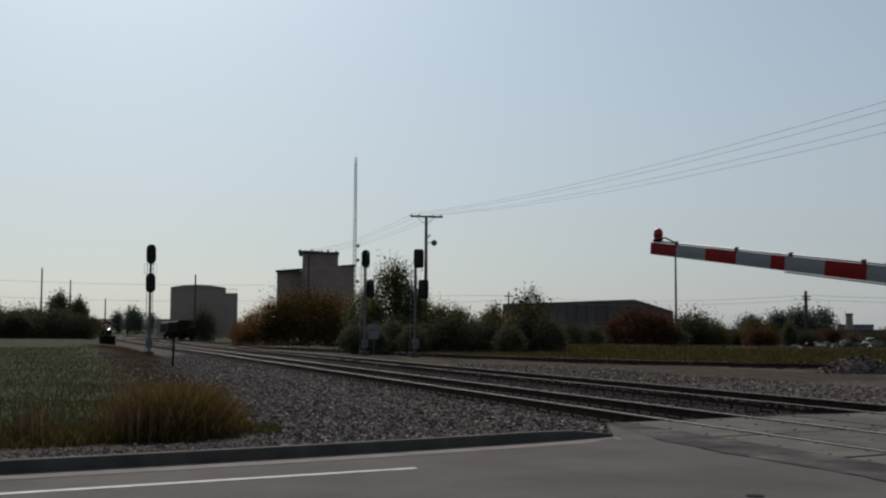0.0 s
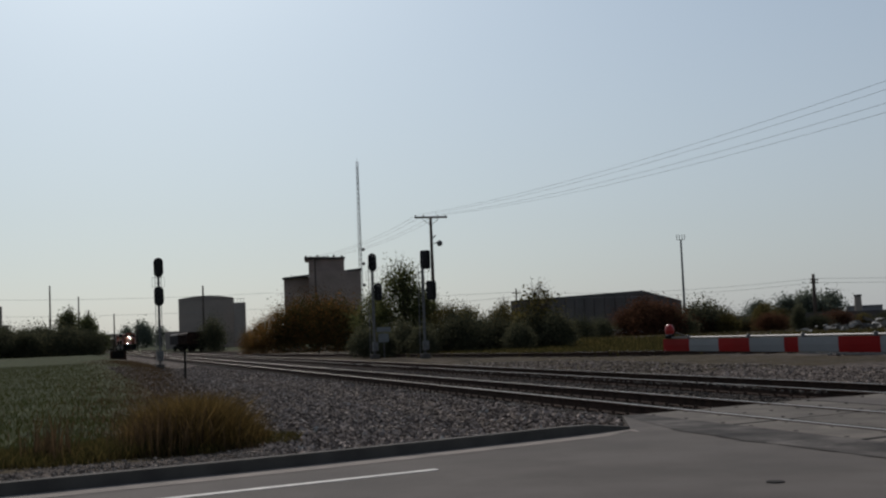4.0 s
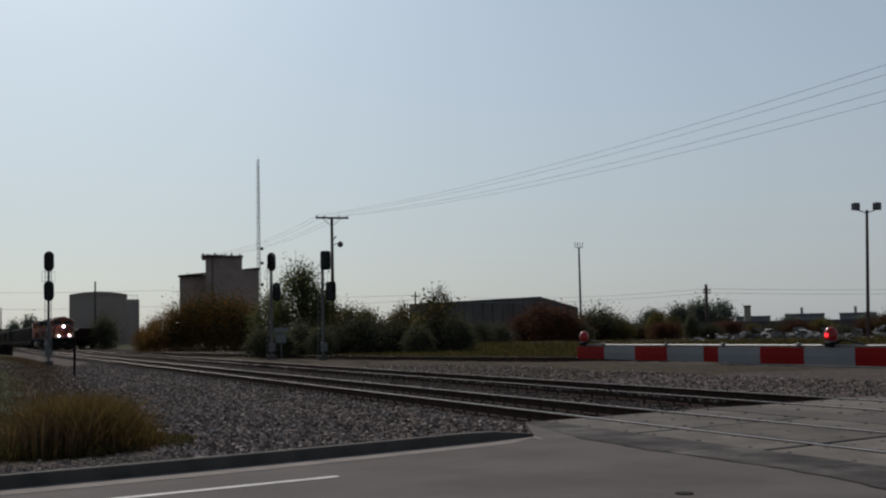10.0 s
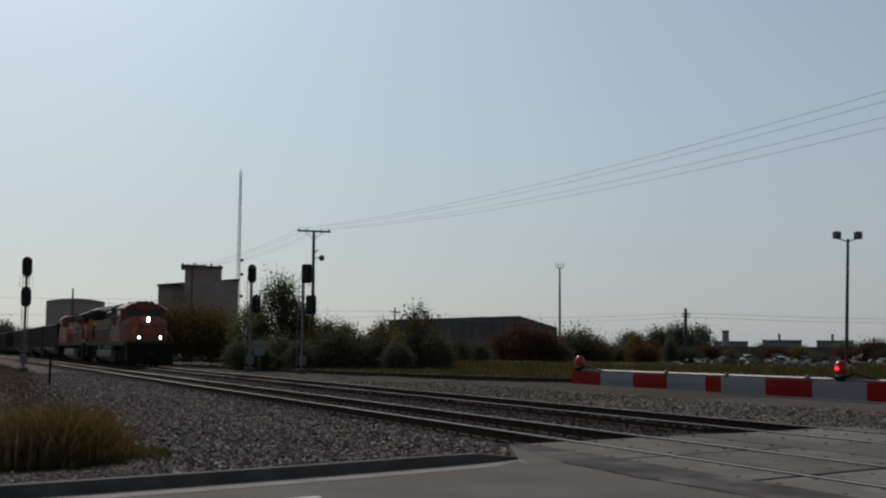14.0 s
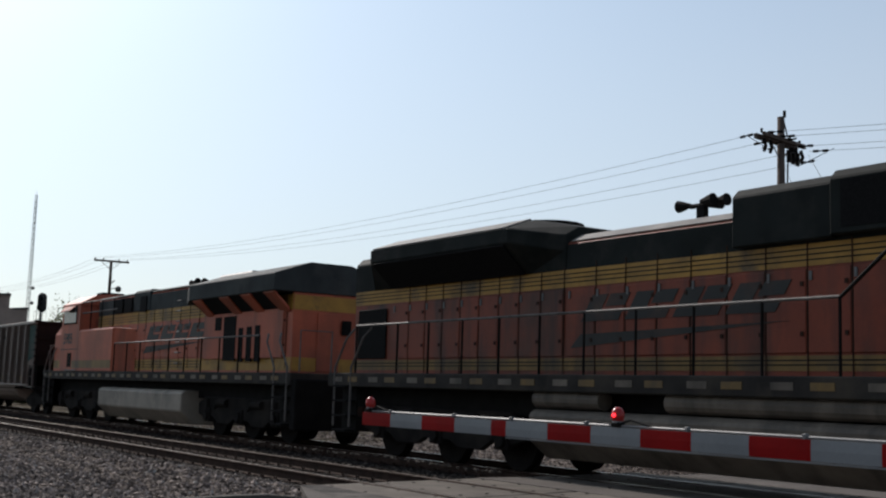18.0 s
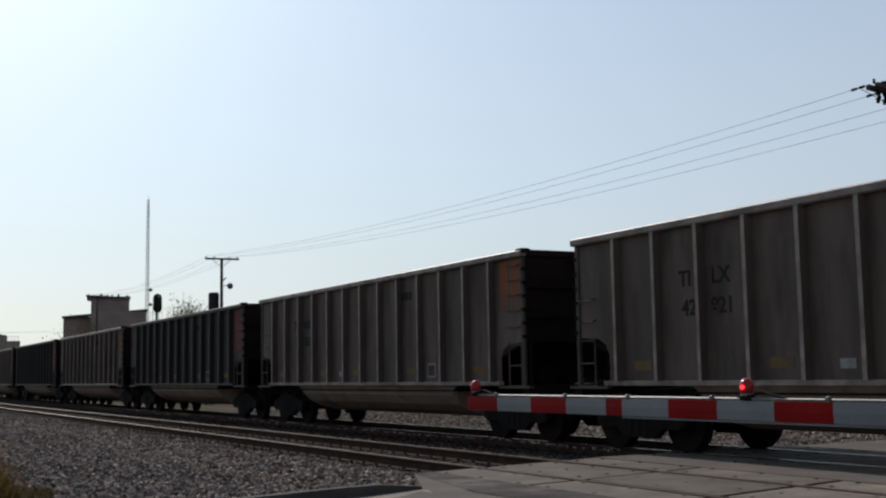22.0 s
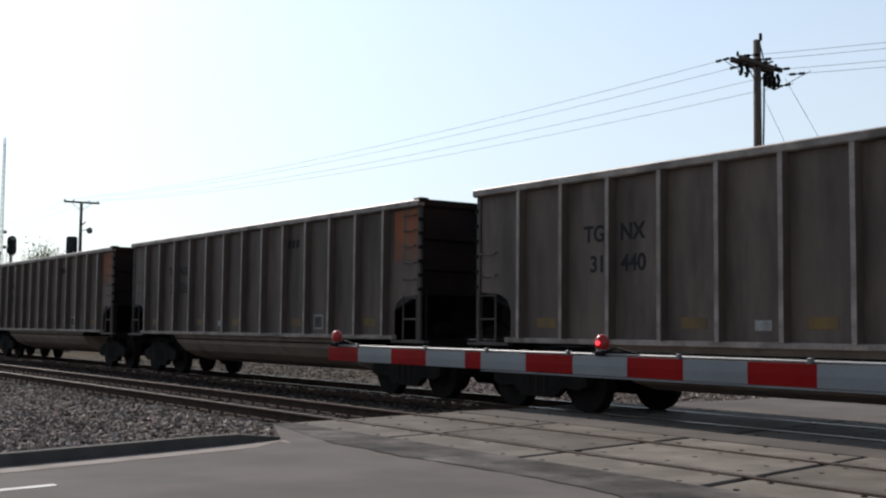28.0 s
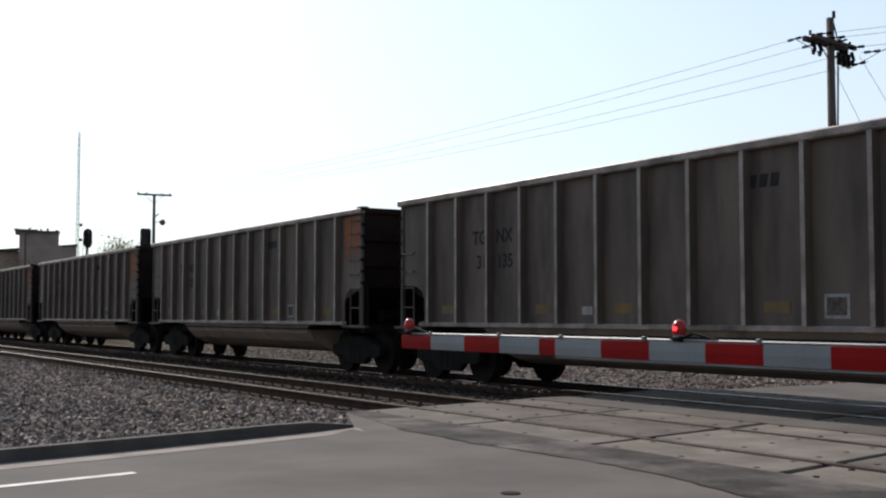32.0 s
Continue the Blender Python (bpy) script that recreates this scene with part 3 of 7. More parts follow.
TRUCKM = mat("dusty truck casting", (0.014, 0.012, 0.0105), (0.007, 0.0062, 0.0055), 2.5, 0.9, bump=0.2, fine=30, third=(0.022, 0.018, 0.015))
WHEEL = mat("wheel steel", (0.012, 0.01, 0.009), (0.007, 0.006, 0.0055), 3.0, 0.9)
RUSTY = mat("rusty brown steel", (0.035, 0.02, 0.014), (0.018, 0.011, 0.009), 3.0, 0.92, bump=0.2)
ENDDARK = mat("coal-dusted end sheet", (0.02, 0.011, 0.009), (0.007, 0.0056, 0.0052), 0.9, 0.9, third=(0.007, 0.0065, 0.006))
SLOPE = mat("black slope sheet", (0.012, 0.012, 0.012), (0.006, 0.006, 0.006), 2.0, 0.9)
ENDORANGE = mat("faded orange end panel", (0.26, 0.07, 0.02), (0.17, 0.05, 0.018), 1.4, 0.7, third=(0.085, 0.065, 0.05))
ENDTEAL = mat("teal green end panel", (0.012, 0.055, 0.044), (0.01, 0.038, 0.031), 1.4, 0.7, third=(0.035, 0.045, 0.036))
ENDMAROON = mat("maroon end panel", (0.15, 0.025, 0.025), (0.09, 0.02, 0.02), 1.4, 0.7)
DARKSIDE = mat("coal-blackened car side", (0.04, 0.032, 0.03), (0.022, 0.018, 0.017), 0.8, 0.7, 0.1, fine=14, third=(0.055, 0.045, 0.04), vary=0.1, stretch=(1, 1, 0.35))
DARKRIB = mat("dark rib", (0.07, 0.056, 0.048), (0.035, 0.029, 0.025), 1.2, 0.65, 0.2)
SIDEFIELD = mat("worn stencil field", (0.1, 0.085, 0.072), (0.05, 0.042, 0.037), 14.0, 0.8)
INK = mat("black stencil paint", (0.03, 0.03, 0.03), (0.022, 0.022, 0.022), 9.0, 0.8)
PALEINK = mat("white stencil paint", (0.3, 0.29, 0.27), (0.18, 0.17, 0.16), 9.0, 0.8)
REFLECT = mat("dusty yellow reflector", (0.15, 0.09, 0.025), (0.08, 0.055, 0.028), 3.0, 0.6)
TUBM = mat("dusty belly sheet", (0.24, 0.185, 0.148), (0.15, 0.118, 0.096), 1.0, 0.7, 0.0, third=(0.06, 0.047, 0.04))


def coal_car(side, rib, endpanel, label, marks, brand):
    """One tub-bottomed coal car; the train's front is towards -y."""
    car = thing("coal_car", label, "railway car", group="coal cars of the train")
    ring = [(-6.36, 1.1), (6.36, 1.1), (6.36, 1.55), (6.45, 1.72), (6.65, 1.82), (7.22, 1.86), (7.22, 3.44), (-7.22, 3.44), (-7.22, 1.86), (-6.65, 1.82), (-6.45, 1.72), (-6.36, 1.55)]
    for s in (-1, 1):
        part("side_sheet", Mesh().prism(ring, "x", s * 1.42 - 0.01, s * 1.42 + 0.01), side, car)
        M = Mesh().box(s * 1.46 - 0.07, s * 1.46 + 0.07, -7.29, 7.29, 3.43, 3.555)
        part("top_chord", M, rib, car, bevel=0.02)
        M = Mesh().box(s * 1.46 - 0.06, s * 1.46 + 0.06, -6.42, 6.42, 1.05, 1.13)
        part("side_sill", M, rib, car, bevel=0.01)
        me = None
        for k in range(13):
            y = -6.15 + 1.014 * k
            if me is None:
                # chord-deep web with shade painted by the dirty side colour, pale outer flange
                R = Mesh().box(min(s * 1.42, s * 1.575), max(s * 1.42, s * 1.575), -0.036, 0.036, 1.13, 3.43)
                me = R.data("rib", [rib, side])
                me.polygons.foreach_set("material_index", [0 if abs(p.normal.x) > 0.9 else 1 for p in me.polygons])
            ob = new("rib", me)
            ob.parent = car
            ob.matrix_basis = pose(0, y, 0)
        for e in (-1, 1):
            part("corner_post", Mesh().box(s * 1.43 - 0.03, s * 1.43 + 0.03, e * 7.2 - 0.05, e * 7.2 + 0.05, 1.02, 3.44), DARKRIB, car, bevel=0.01)
            M = Mesh()
            for yy in (6.72, 7.16):
                M.rod((s * 1.46, e * yy, 1.0), (s * 1.46, e * yy, 1.84), 0.018)
            for z in (1.04, 1.42, 1.8):
                M.rod((s * 1.46, e * 6.72, z), (s * 1.46, e * 7.16, z), 0.016)
            M.box(s * 1.44 - 0.05, s * 1.44 + 0.05, e * 6.9 - 0.55, e * 6.9 + 0.55, 1.0, 1.045)
            part("step_ladder", M, DARKRIB, car)
            M = Mesh().tube([(s * 1.43, e * 6.72, 0), (s * 1.5, e * 6.72, -0.03), (s * 1.5, e * 7.1, -0.03), (s * 1.43, e * 7.1, 0)], 0.011, 5)
            pieces("grab_iron", M, endpanel if endpanel is ENDTEAL and e == s else DARKRIB, car, [pose(0, 0, z) for z in ((2.15, 2.45, 2.75, 3.03, 3.3) if e == s else (2.14, 2.5))])
            if e == s:
                part("corner_cap", Mesh().box(s * 1.42 - 0.1, s * 1.42 + 0.1, e * 7.2 - 0.12, e * 7.2 + 0.12, 3.5, 3.585), RUSTY, car, bevel=0.02)
            M = Mesh().box(s * 1.43 - 0.045, s * 1.43 + 0.045, e * 7.24 - 0.04, e * 7.24 + 0.04, -0.03, 0.03)
            pieces("gusset", M, BLACK, car, [pose(0, 0, z) for z in (1.95, 2.2, 2.45, 2.7, 2.95, 3.2)])
    for e in (-1, 1):
        M = Mesh().box(-1.42, 1.42, min(e * 7.2, e * 7.24), max(e * 7.2, e * 7.24), 1.86, 3.44)
        part("end_sheet", M, ENDDARK, car)
        pieces("end_stiffener", Mesh().box(-1.42, 1.42, min(e * 7.24, e * 7.3), max(e * 7.24, e * 7.3), 0, 0.1), ENDDARK, car, [pose(0, 0, z) for z in (2.3, 2.85)])
        part("end_chord", Mesh().box(-1.42, 1.42, e * 7.24 - 0.06, e * 7.24 + 0.06, 3.43, 3.56), ENDDARK, car, bevel=0.02)
        M = Mesh().hexa([(-1.4, e * 7.2, 1.84), (1.4, e * 7.2, 1.84), (1.4, e * 4.4, 0.95), (-1.4, e * 4.4, 0.95), (-1.4, e * 7.2, 1.88), (1.4, e * 7.2, 1.88), (1.4, e * 4.4, 0.99), (-1.4, e * 4.4, 0.99)])
        part("slope_sheet", M, SLOPE, car)
        M = Mesh().box(-1.45, 1.45, min(e * 7.15, e * 7.35), max(e * 7.15, e * 7.35), 0.9, 1.06)
        M.box(-0.12, 0.12, min(e * 6.2, e * 6.4), max(e * 6.2, e * 6.4), 1.06, 1.75)
        for xx in (-1.35, 1.35):
            M.rod((xx, e * 7.3, 1.0), (xx, e * 7.3, 1.95), 0.03)
        part("end_platform", M, BLACK, car)
        M = Mesh().rod((0.55, e * 7.05, 1.5), (0.55, e * 7.35, 1.5), 0.02).rod((0.55, e * 7.33, 1.5), (0.55, e * 7.36, 1.5), 0.25, 14)
        part("brake_wheel", M, BLACK, car)
        part("brake_cylinder", Mesh().rod((-0.6, e * 6.5, 1.25), (-0.1, e * 6.5, 1.25), 0.14, 10), BLACK, car)
        coupler(car, e * 7.55, e * 0.6)
        freight_truck(car, e * 6.15)
    M = Mesh().box(-0.32, 0.32, -7.7, 7.7, 0.72, 0.98)
    part("center_sill", M, BLACK, car, bevel=0.02)
    M = Mesh()
    n = 10
    prof = [(1.38 * math.cos(math.pi * (1 + i / n)), 1.06 + 0.7 * math.sin(math.pi * (1 + i / n))) for i in range(n + 1)]
    vs = [(x, y * (1 - (0.05 if z < 0.9 else 0.0)), z) for y in (-4.4, 4.4) for x, z in prof]
    m = len(prof)
    M.add(vs, [(i, i + 1, m + i + 1, m + i) for i in range(m - 1)] + [tuple(range(m))[::-1], tuple(range(m, 2 * m))])
    part("belly_tub", M, TUBM, car)
    pieces("cross_brace", Mesh().box(-1.4, 1.4, -0.03, 0.03, 3.2, 3.3), rib, car, [pose(0, y, 0) for y in (-2.2, 0, 2.2)])
    part("belly_floor", Mesh().box(-1.4, 1.4, -4.45, 4.45, 0.93, 0.96), SLOPE, car)
    # colour panel, stencils and reflectors on both sides
    for s in (-1, 1):
        x0, x1 = sorted((s * 1.432, s * 1.437))
        e = s
        if endpanel is ENDORANGE:
            for a, b in ((6.36, 6.70), (6.78, 7.14)):
                part("colour_panel", Mesh().box(x0, x1, min(e * a, e * b), max(e * a, e * b), 2.48, 3.4), endpanel, car)
        else:
            part("colour_panel", Mesh().prism([(e * 6.3, 2.0), (e * 7.14, 2.18), (e * 7.14, 3.4), (e * 6.3, 3.4)][::e], "x", x0, x1), endpanel, car)
        for y in (-5.48, -2.47, -0.46, 2.55, 5.5):
            y *= s
            part("reflector", Mesh().box(x0, x1, y - 0.22, y + 0.22, 1.29, 1.44), REFLECT, car)
        y = s * 3.5
        part("data_stencil", Mesh().box(x0, x1, y - 0.19, y + 0.19, 1.22, 1.52), PALEINK, car)
        u0, u1 = sorted((s * 1.437, s * 1.44))
        part("stencil_field", Mesh().box(u0, u1, y - 0.15, y + 0.15, 1.26, 1.48), SIDEFIELD, car)
        part("small_plate", Mesh().box(x0, x1, -s * 1.33 - 0.13, -s * 1.33 + 0.13, 1.27, 1.4), PALEINK, car)
    if marks:
        lettering(car, marks[0], 4.4, 2.64, -1.434, 0.33, INK, "reporting_mark", 1.0)
        lettering(car, marks[1], 3.62, 2.64, -1.434, 0.33, INK, "reporting_mark", 1.0)
        lettering(car, marks[2], 4.33, 2.2, -1.434, 0.33, INK, "car_number", 1.0)
        lettering(car, marks[3], 3.6, 2.2, -1.434, 0.33, INK, "car_number", 1.0)
    if brand:
        M = Mesh()
        for k in range(3):
            y = -2.08 - 0.19 * k
            M.hexa([(-1.438, y, 2.93), (-1.432, y, 2.93), (-1.432, y - 0.13, 2.93), (-1.438, y - 0.13, 2.93), (-1.438, y - 0.03, 3.1), (-1.432, y - 0.03, 3.1), (-1.432, y - 0.16, 3.1), (-1.438, y - 0.16, 3.1)])
        part("owner_mark", M, INK, car)
    else:
        M = Mesh()
        for y in (-1.9, -2.3):
            M.box(-1.438, -1.433, y - 0.12, y + 0.12, 2.95, 3.1)
        part("owner_mark", M, INK, car)
    return car


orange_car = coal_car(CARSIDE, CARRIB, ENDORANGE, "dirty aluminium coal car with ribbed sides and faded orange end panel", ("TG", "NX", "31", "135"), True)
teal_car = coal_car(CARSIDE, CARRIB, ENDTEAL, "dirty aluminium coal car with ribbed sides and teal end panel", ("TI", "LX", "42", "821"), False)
maroon_car = coal_car(DARKSIDE, DARKRIB, ENDMAROON, "coal-blackened ribbed coal car with maroon end panel", None, False)
KINDS = {0: teal_car, 1: orange_car, 2: teal_car, 4: maroon_car, 6: maroon_car}
CARS = 30
CARNUMBERS = {3: ("32", "363"), 9: ("31", "440"), 12: ("32", "306"), 13: ("31", "532")}
cars, used = [], set()
for k in range(CARS):
    src = KINDS.get(k, orange_car)
    if src.name in used:
        cars.append(copy_thing(src, pose(TRAIN_X, 0, 0)))
    else:
        used.add(src.name)
        cars.append(src)
for k, (lead, tail) in CARNUMBERS.items():
    for ob in [c for c in cars[k].children if c.name.startswith("car_number")]:
        bpy.data.objects.remove(ob)
    lettering(cars[k], lead, 4.33, 2.2, -1.434, 0.33, INK, "car_number", 1.0)
    lettering(cars[k], tail, 3.6, 2.2, -1.434, 0.33, INK, "car_number", 1.0)


# ---- locomotives ----
HEAD = glow("headlight", (1.0, 0.97, 0.9), 800.0)
# beige tone paints the sun's glare on the dusty cab roof edge
ROOFGLARE = mat("sun-bleached dusty roof edge", (0.3, 0.235, 0.185), (0.21, 0.16, 0.125), 2.0, 0.55, spec=0.15)
PALEORANGE = mat("sun-faded orange loco paint", (0.42, 0.1, 0.05), (0.31, 0.074, 0.038), 0.9, 0.6, fine=20, third=(0.24, 0.066, 0.036), grime=(0.17, 0.058, 0.036))
DUSTGREEN = mat("dusty faded green loco paint", (0.045, 0.05, 0.05), (0.028, 0.031, 0.031), 1.5, 0.75, third=(0.06, 0.06, 0.056))
PALETANK = mat("pale dusty tank", (0.26, 0.225, 0.18), (0.17, 0.147, 0.118), 1.5, 0.65, third=(0.1, 0.085, 0.068))
LOWYEL = mat("dusty yellow sill stripe", (0.2, 0.115, 0.03), (0.13, 0.078, 0.025), 1.6, 0.6, third=(0.06, 0.045, 0.03), grime=(0.035, 0.027, 0.02))
ROOFGREY = mat("dusty hood roof", (0.2, 0.185, 0.165), (0.12, 0.11, 0.1), 1.2, 0.6, spec=0.15)
GRILLE = mat("dark radiator grille", (0.01, 0.0095, 0.0095), (0.005, 0.005, 0.005), 30.0, 0.85)
SILLM = mat("grimy frame sill", (0.036, 0.033, 0.029), (0.02, 0.018, 0.017), 1.5, 0.8, third=(0.055, 0.046, 0.036))
LOGO = mat("dark green lettering paint", (0.022, 0.022, 0.02), (0.014, 0.014, 0.013), 2.0, 0.6, third=(0.06, 0.03, 0.02))
RAILING = mat("galvanised handrail", (0.12, 0.105, 0.095), (0.06, 0.055, 0.05), 4.0, 0.7)


SEAM = mat("grimy seam", (0.045, 0.025, 0.018), (0.025, 0.016, 0.012), 3.0, 0.85)


def slab_ring(x, z0, z1, ch=0.0):
    return [(-x, z0), (x, z0), (x, z1 - ch), (x - ch, z1), (-x + ch, z1), (-x, z1 - ch)]


def bands(parent, xo, y0, y1, zs):
    """Paint bands on both hood sides: (z0, z1, material, name)."""
    for s in (-1, 1):
        a, b = sorted((s * xo, s * (xo + 0.008)))
        for z0, z1, m, n in zs:
            part(n, Mesh().box(a, b, y0, y1, z0, z1), m, parent)


def hood_doors(parent, xo, y0, y1, z0, z1, n, m):
    """Rows of shut access doors standing slightly proud, with latches."""
    w = (y1 - y0) / n
    for s in (-1, 1):
        a, b = sorted((s * xo, s * (xo + 0.022)))
        for k in range(n):
            part("hood_door", Mesh().box(a, b, y0 + k * w + 0.02, y0 + (k + 1) * w - 0.02, z0, z1), m, parent, bevel=0.008)
            c, d = sorted((s * (xo + 0.004), s * (xo + 0.014)))
            part("hood_seam", Mesh().box(c, d, y0 + k * w - 0.009, y0 + k * w + 0.009, z0 - 0.3, z1 + 0.42), SEAM, parent)
            c, d = sorted((s * (xo + 0.022), s * (xo + 0.04)))
            for zz in (z0 + 0.25, z1 - 0.2):
                part("latch", Mesh().box(c, d, y0 + k * w + 0.05, y0 + k * w + 0.1, zz - 0.03, zz + 0.03), SEAM, parent)
            part("hinge", Mesh().box(c, d, y0 + (k + 1) * w - 0.09, y0 + (k + 1) * w - 0.045, z1 - 0.16, z1 - 0.04), STEEL, parent)


def side_rail(parent, ys, z0, z1, s, x=1.46):
    M = Mesh()
    M.rod((s * x, ys[0], z1), (s * x, ys[-1], z1), 0.022)
    part("handrail", M, RAILING, parent)
    for y in ys:
        part("stanchion", Mesh().rod((s * x, y, z0), (s * x, y, z1), 0.022), BLACK, parent)


def steps(parent, y, e, ztop=2.55, rails=True):
    """Corner steps with their bent grab rails at an end of the frame."""
    for s in (-1, 1):
        M = Mesh()
        for i, z in enumerate((0.45, 0.75, 1.05, 1.35)):
            M.box(s * 1.42 - 0.14, s * 1.42 + 0.08, y - 0.28, y + 0.28, z, z + 0.04)
        M.box(s * 1.3 - 0.015, s * 1.3 + 0.015, y - 0.3, y + 0.3, 0.4, 1.6)
        part("step_well", M, BLACK, parent)
        for d in (-0.34, 0.34) if rails else ():
            M = Mesh().tube([(s * 1.5, y + d, 0.55), (s * 1.5, y + d, 1.75), (s * 1.5, y + d - e * 0.45, 2.35), (s * 1.4, y + d - e * 0.6, ztop)], 0.024)
            part("grab_rail", M, RAILING, parent)


def underframe(parent, y0, y1, tank0, tank1, tz0, tz1, chamfer, tankm):
    M = Mesh().box(-1.5, 1.5, y0, y1, 1.36, 1.64)
    part("frame_sill", M, SILLM, parent, bevel=0.02)
    part("center_beam", Mesh().box(-1.0, 1.0, y0 + 0.3, y1 - 0.3, 0.95, 1.37), BLACK, parent)
    ring = [(-1.1, tz0), (1.1, tz0), (1.5, tz0 + chamfer), (1.5, tz1 - 0.08), (1.4, tz1), (-1.4, tz1), (-1.5, tz1 - 0.08), (-1.5, tz0 + chamfer)]
    part("fuel_tank", Mesh().prism(ring, "y", tank0, tank1), tankm, parent, bevel=0.03)
    for s in (-1, 1):
        x0, x1 = sorted((s * 1.5, s * 1.508))
        k = y0 + 0.6
        while k < y1 - 0.5:
            part("reflector", Mesh().box(x0, x1, k, k + 0.36, 1.46, 1.56), REFLECT, parent)
            part("sill_plate", Mesh().box(x0, x1, k + 0.62, k + 0.98, 1.46, 1.56), TANK, parent)
            k += 1.45
    loco_truck(parent, -6.75)
    loco_truck(parent, 6.75)
    coupler(parent, y0 - 0.5, -0.7)
    coupler(parent, y1 + 0.5, 0.7)


def company_mark(parent, y0, y1, z0, z1):
    """The owner's slanted mark and its swoosh as plain dark shapes, on both sides."""
    for s in (-1, 1):
        a, b = sorted((s * 0.978, s * 0.986))
        w = (y0 - y1) / 4
        for k in range(4):
            ya = y0 - k * w
            for u0, u1, v0, v1 in ((0.0, 0.36, 0.0, 1.0), (0.36, 0.86, 0.0, 0.38), (0.42, 0.86, 0.54, 1.0)):
                pts = []
                for u, v in ((u0, v0), (u1, v0), (u1, v1), (u0, v1)):
                    pts.append((ya - u * w - 0.28 * v, z0 + v * (z1 - z0)))
                M = Mesh()
                M.hexa([(a, *pts[0]), (a, *pts[1]), (b, *pts[1]), (b, *pts[0]), (a, *pts[3]), (a, *pts[2]), (b, *pts[2]), (b, *pts[3])])
                part("mark_stroke", M, LOGO, parent)
        M = Mesh().prism([(y0 + 0.25, z0 - 0.42), (y1 - 0.1, z0 - 0.12), (y0 + 0.0, z0 - 0.2)], "x", a, b)
        part("swoosh", M, LOGO, parent)


def horn(parent, y, z):
    M = Mesh().box(-0.05, 0.05, y - 0.08, y + 0.08, z - 0.25, z)
    M.rod((0, y - 0.25, z + 0.02), (0, y + 0.25, z + 0.02), 0.04, 8)
    for x, d, e in ((0, -0.25, -1), (-0.16, -0.12, -1), (0.16, 0.03, -1), (0, 0.25, 1)):
        M.rod((x, y + d, z + 0.04), (x, y + d + e * 0.26, z + 0.05), 0.035, 10, 0.1)
    part("air_horn", M, BLACK, parent)


def window(parent, s, x, y0, y1, z0, z1, panes=1):
    a, b = sorted((s * x, s * (x + 0.02)))
    f = part("cab_window", Mesh().box(a, b, y0 - 0.05, y1 + 0.05, z0 - 0.05, z1 + 0.05), BLACK, parent, bevel=0.008)
    w = (y1 - y0) / panes
    for k in range(panes):
        c, d = sorted((s * (x + 0.02), s * (x + 0.026)))
        part("pane", Mesh().box(c, d, y0 + k * w + 0.02, y0 + (k + 1) * w - 0.02, z0, z1), PANE, f)


PANE = mat("dusty cab pane", (0.07, 0.075, 0.08), (0.04, 0.044, 0.05), 1.0, 0.15)


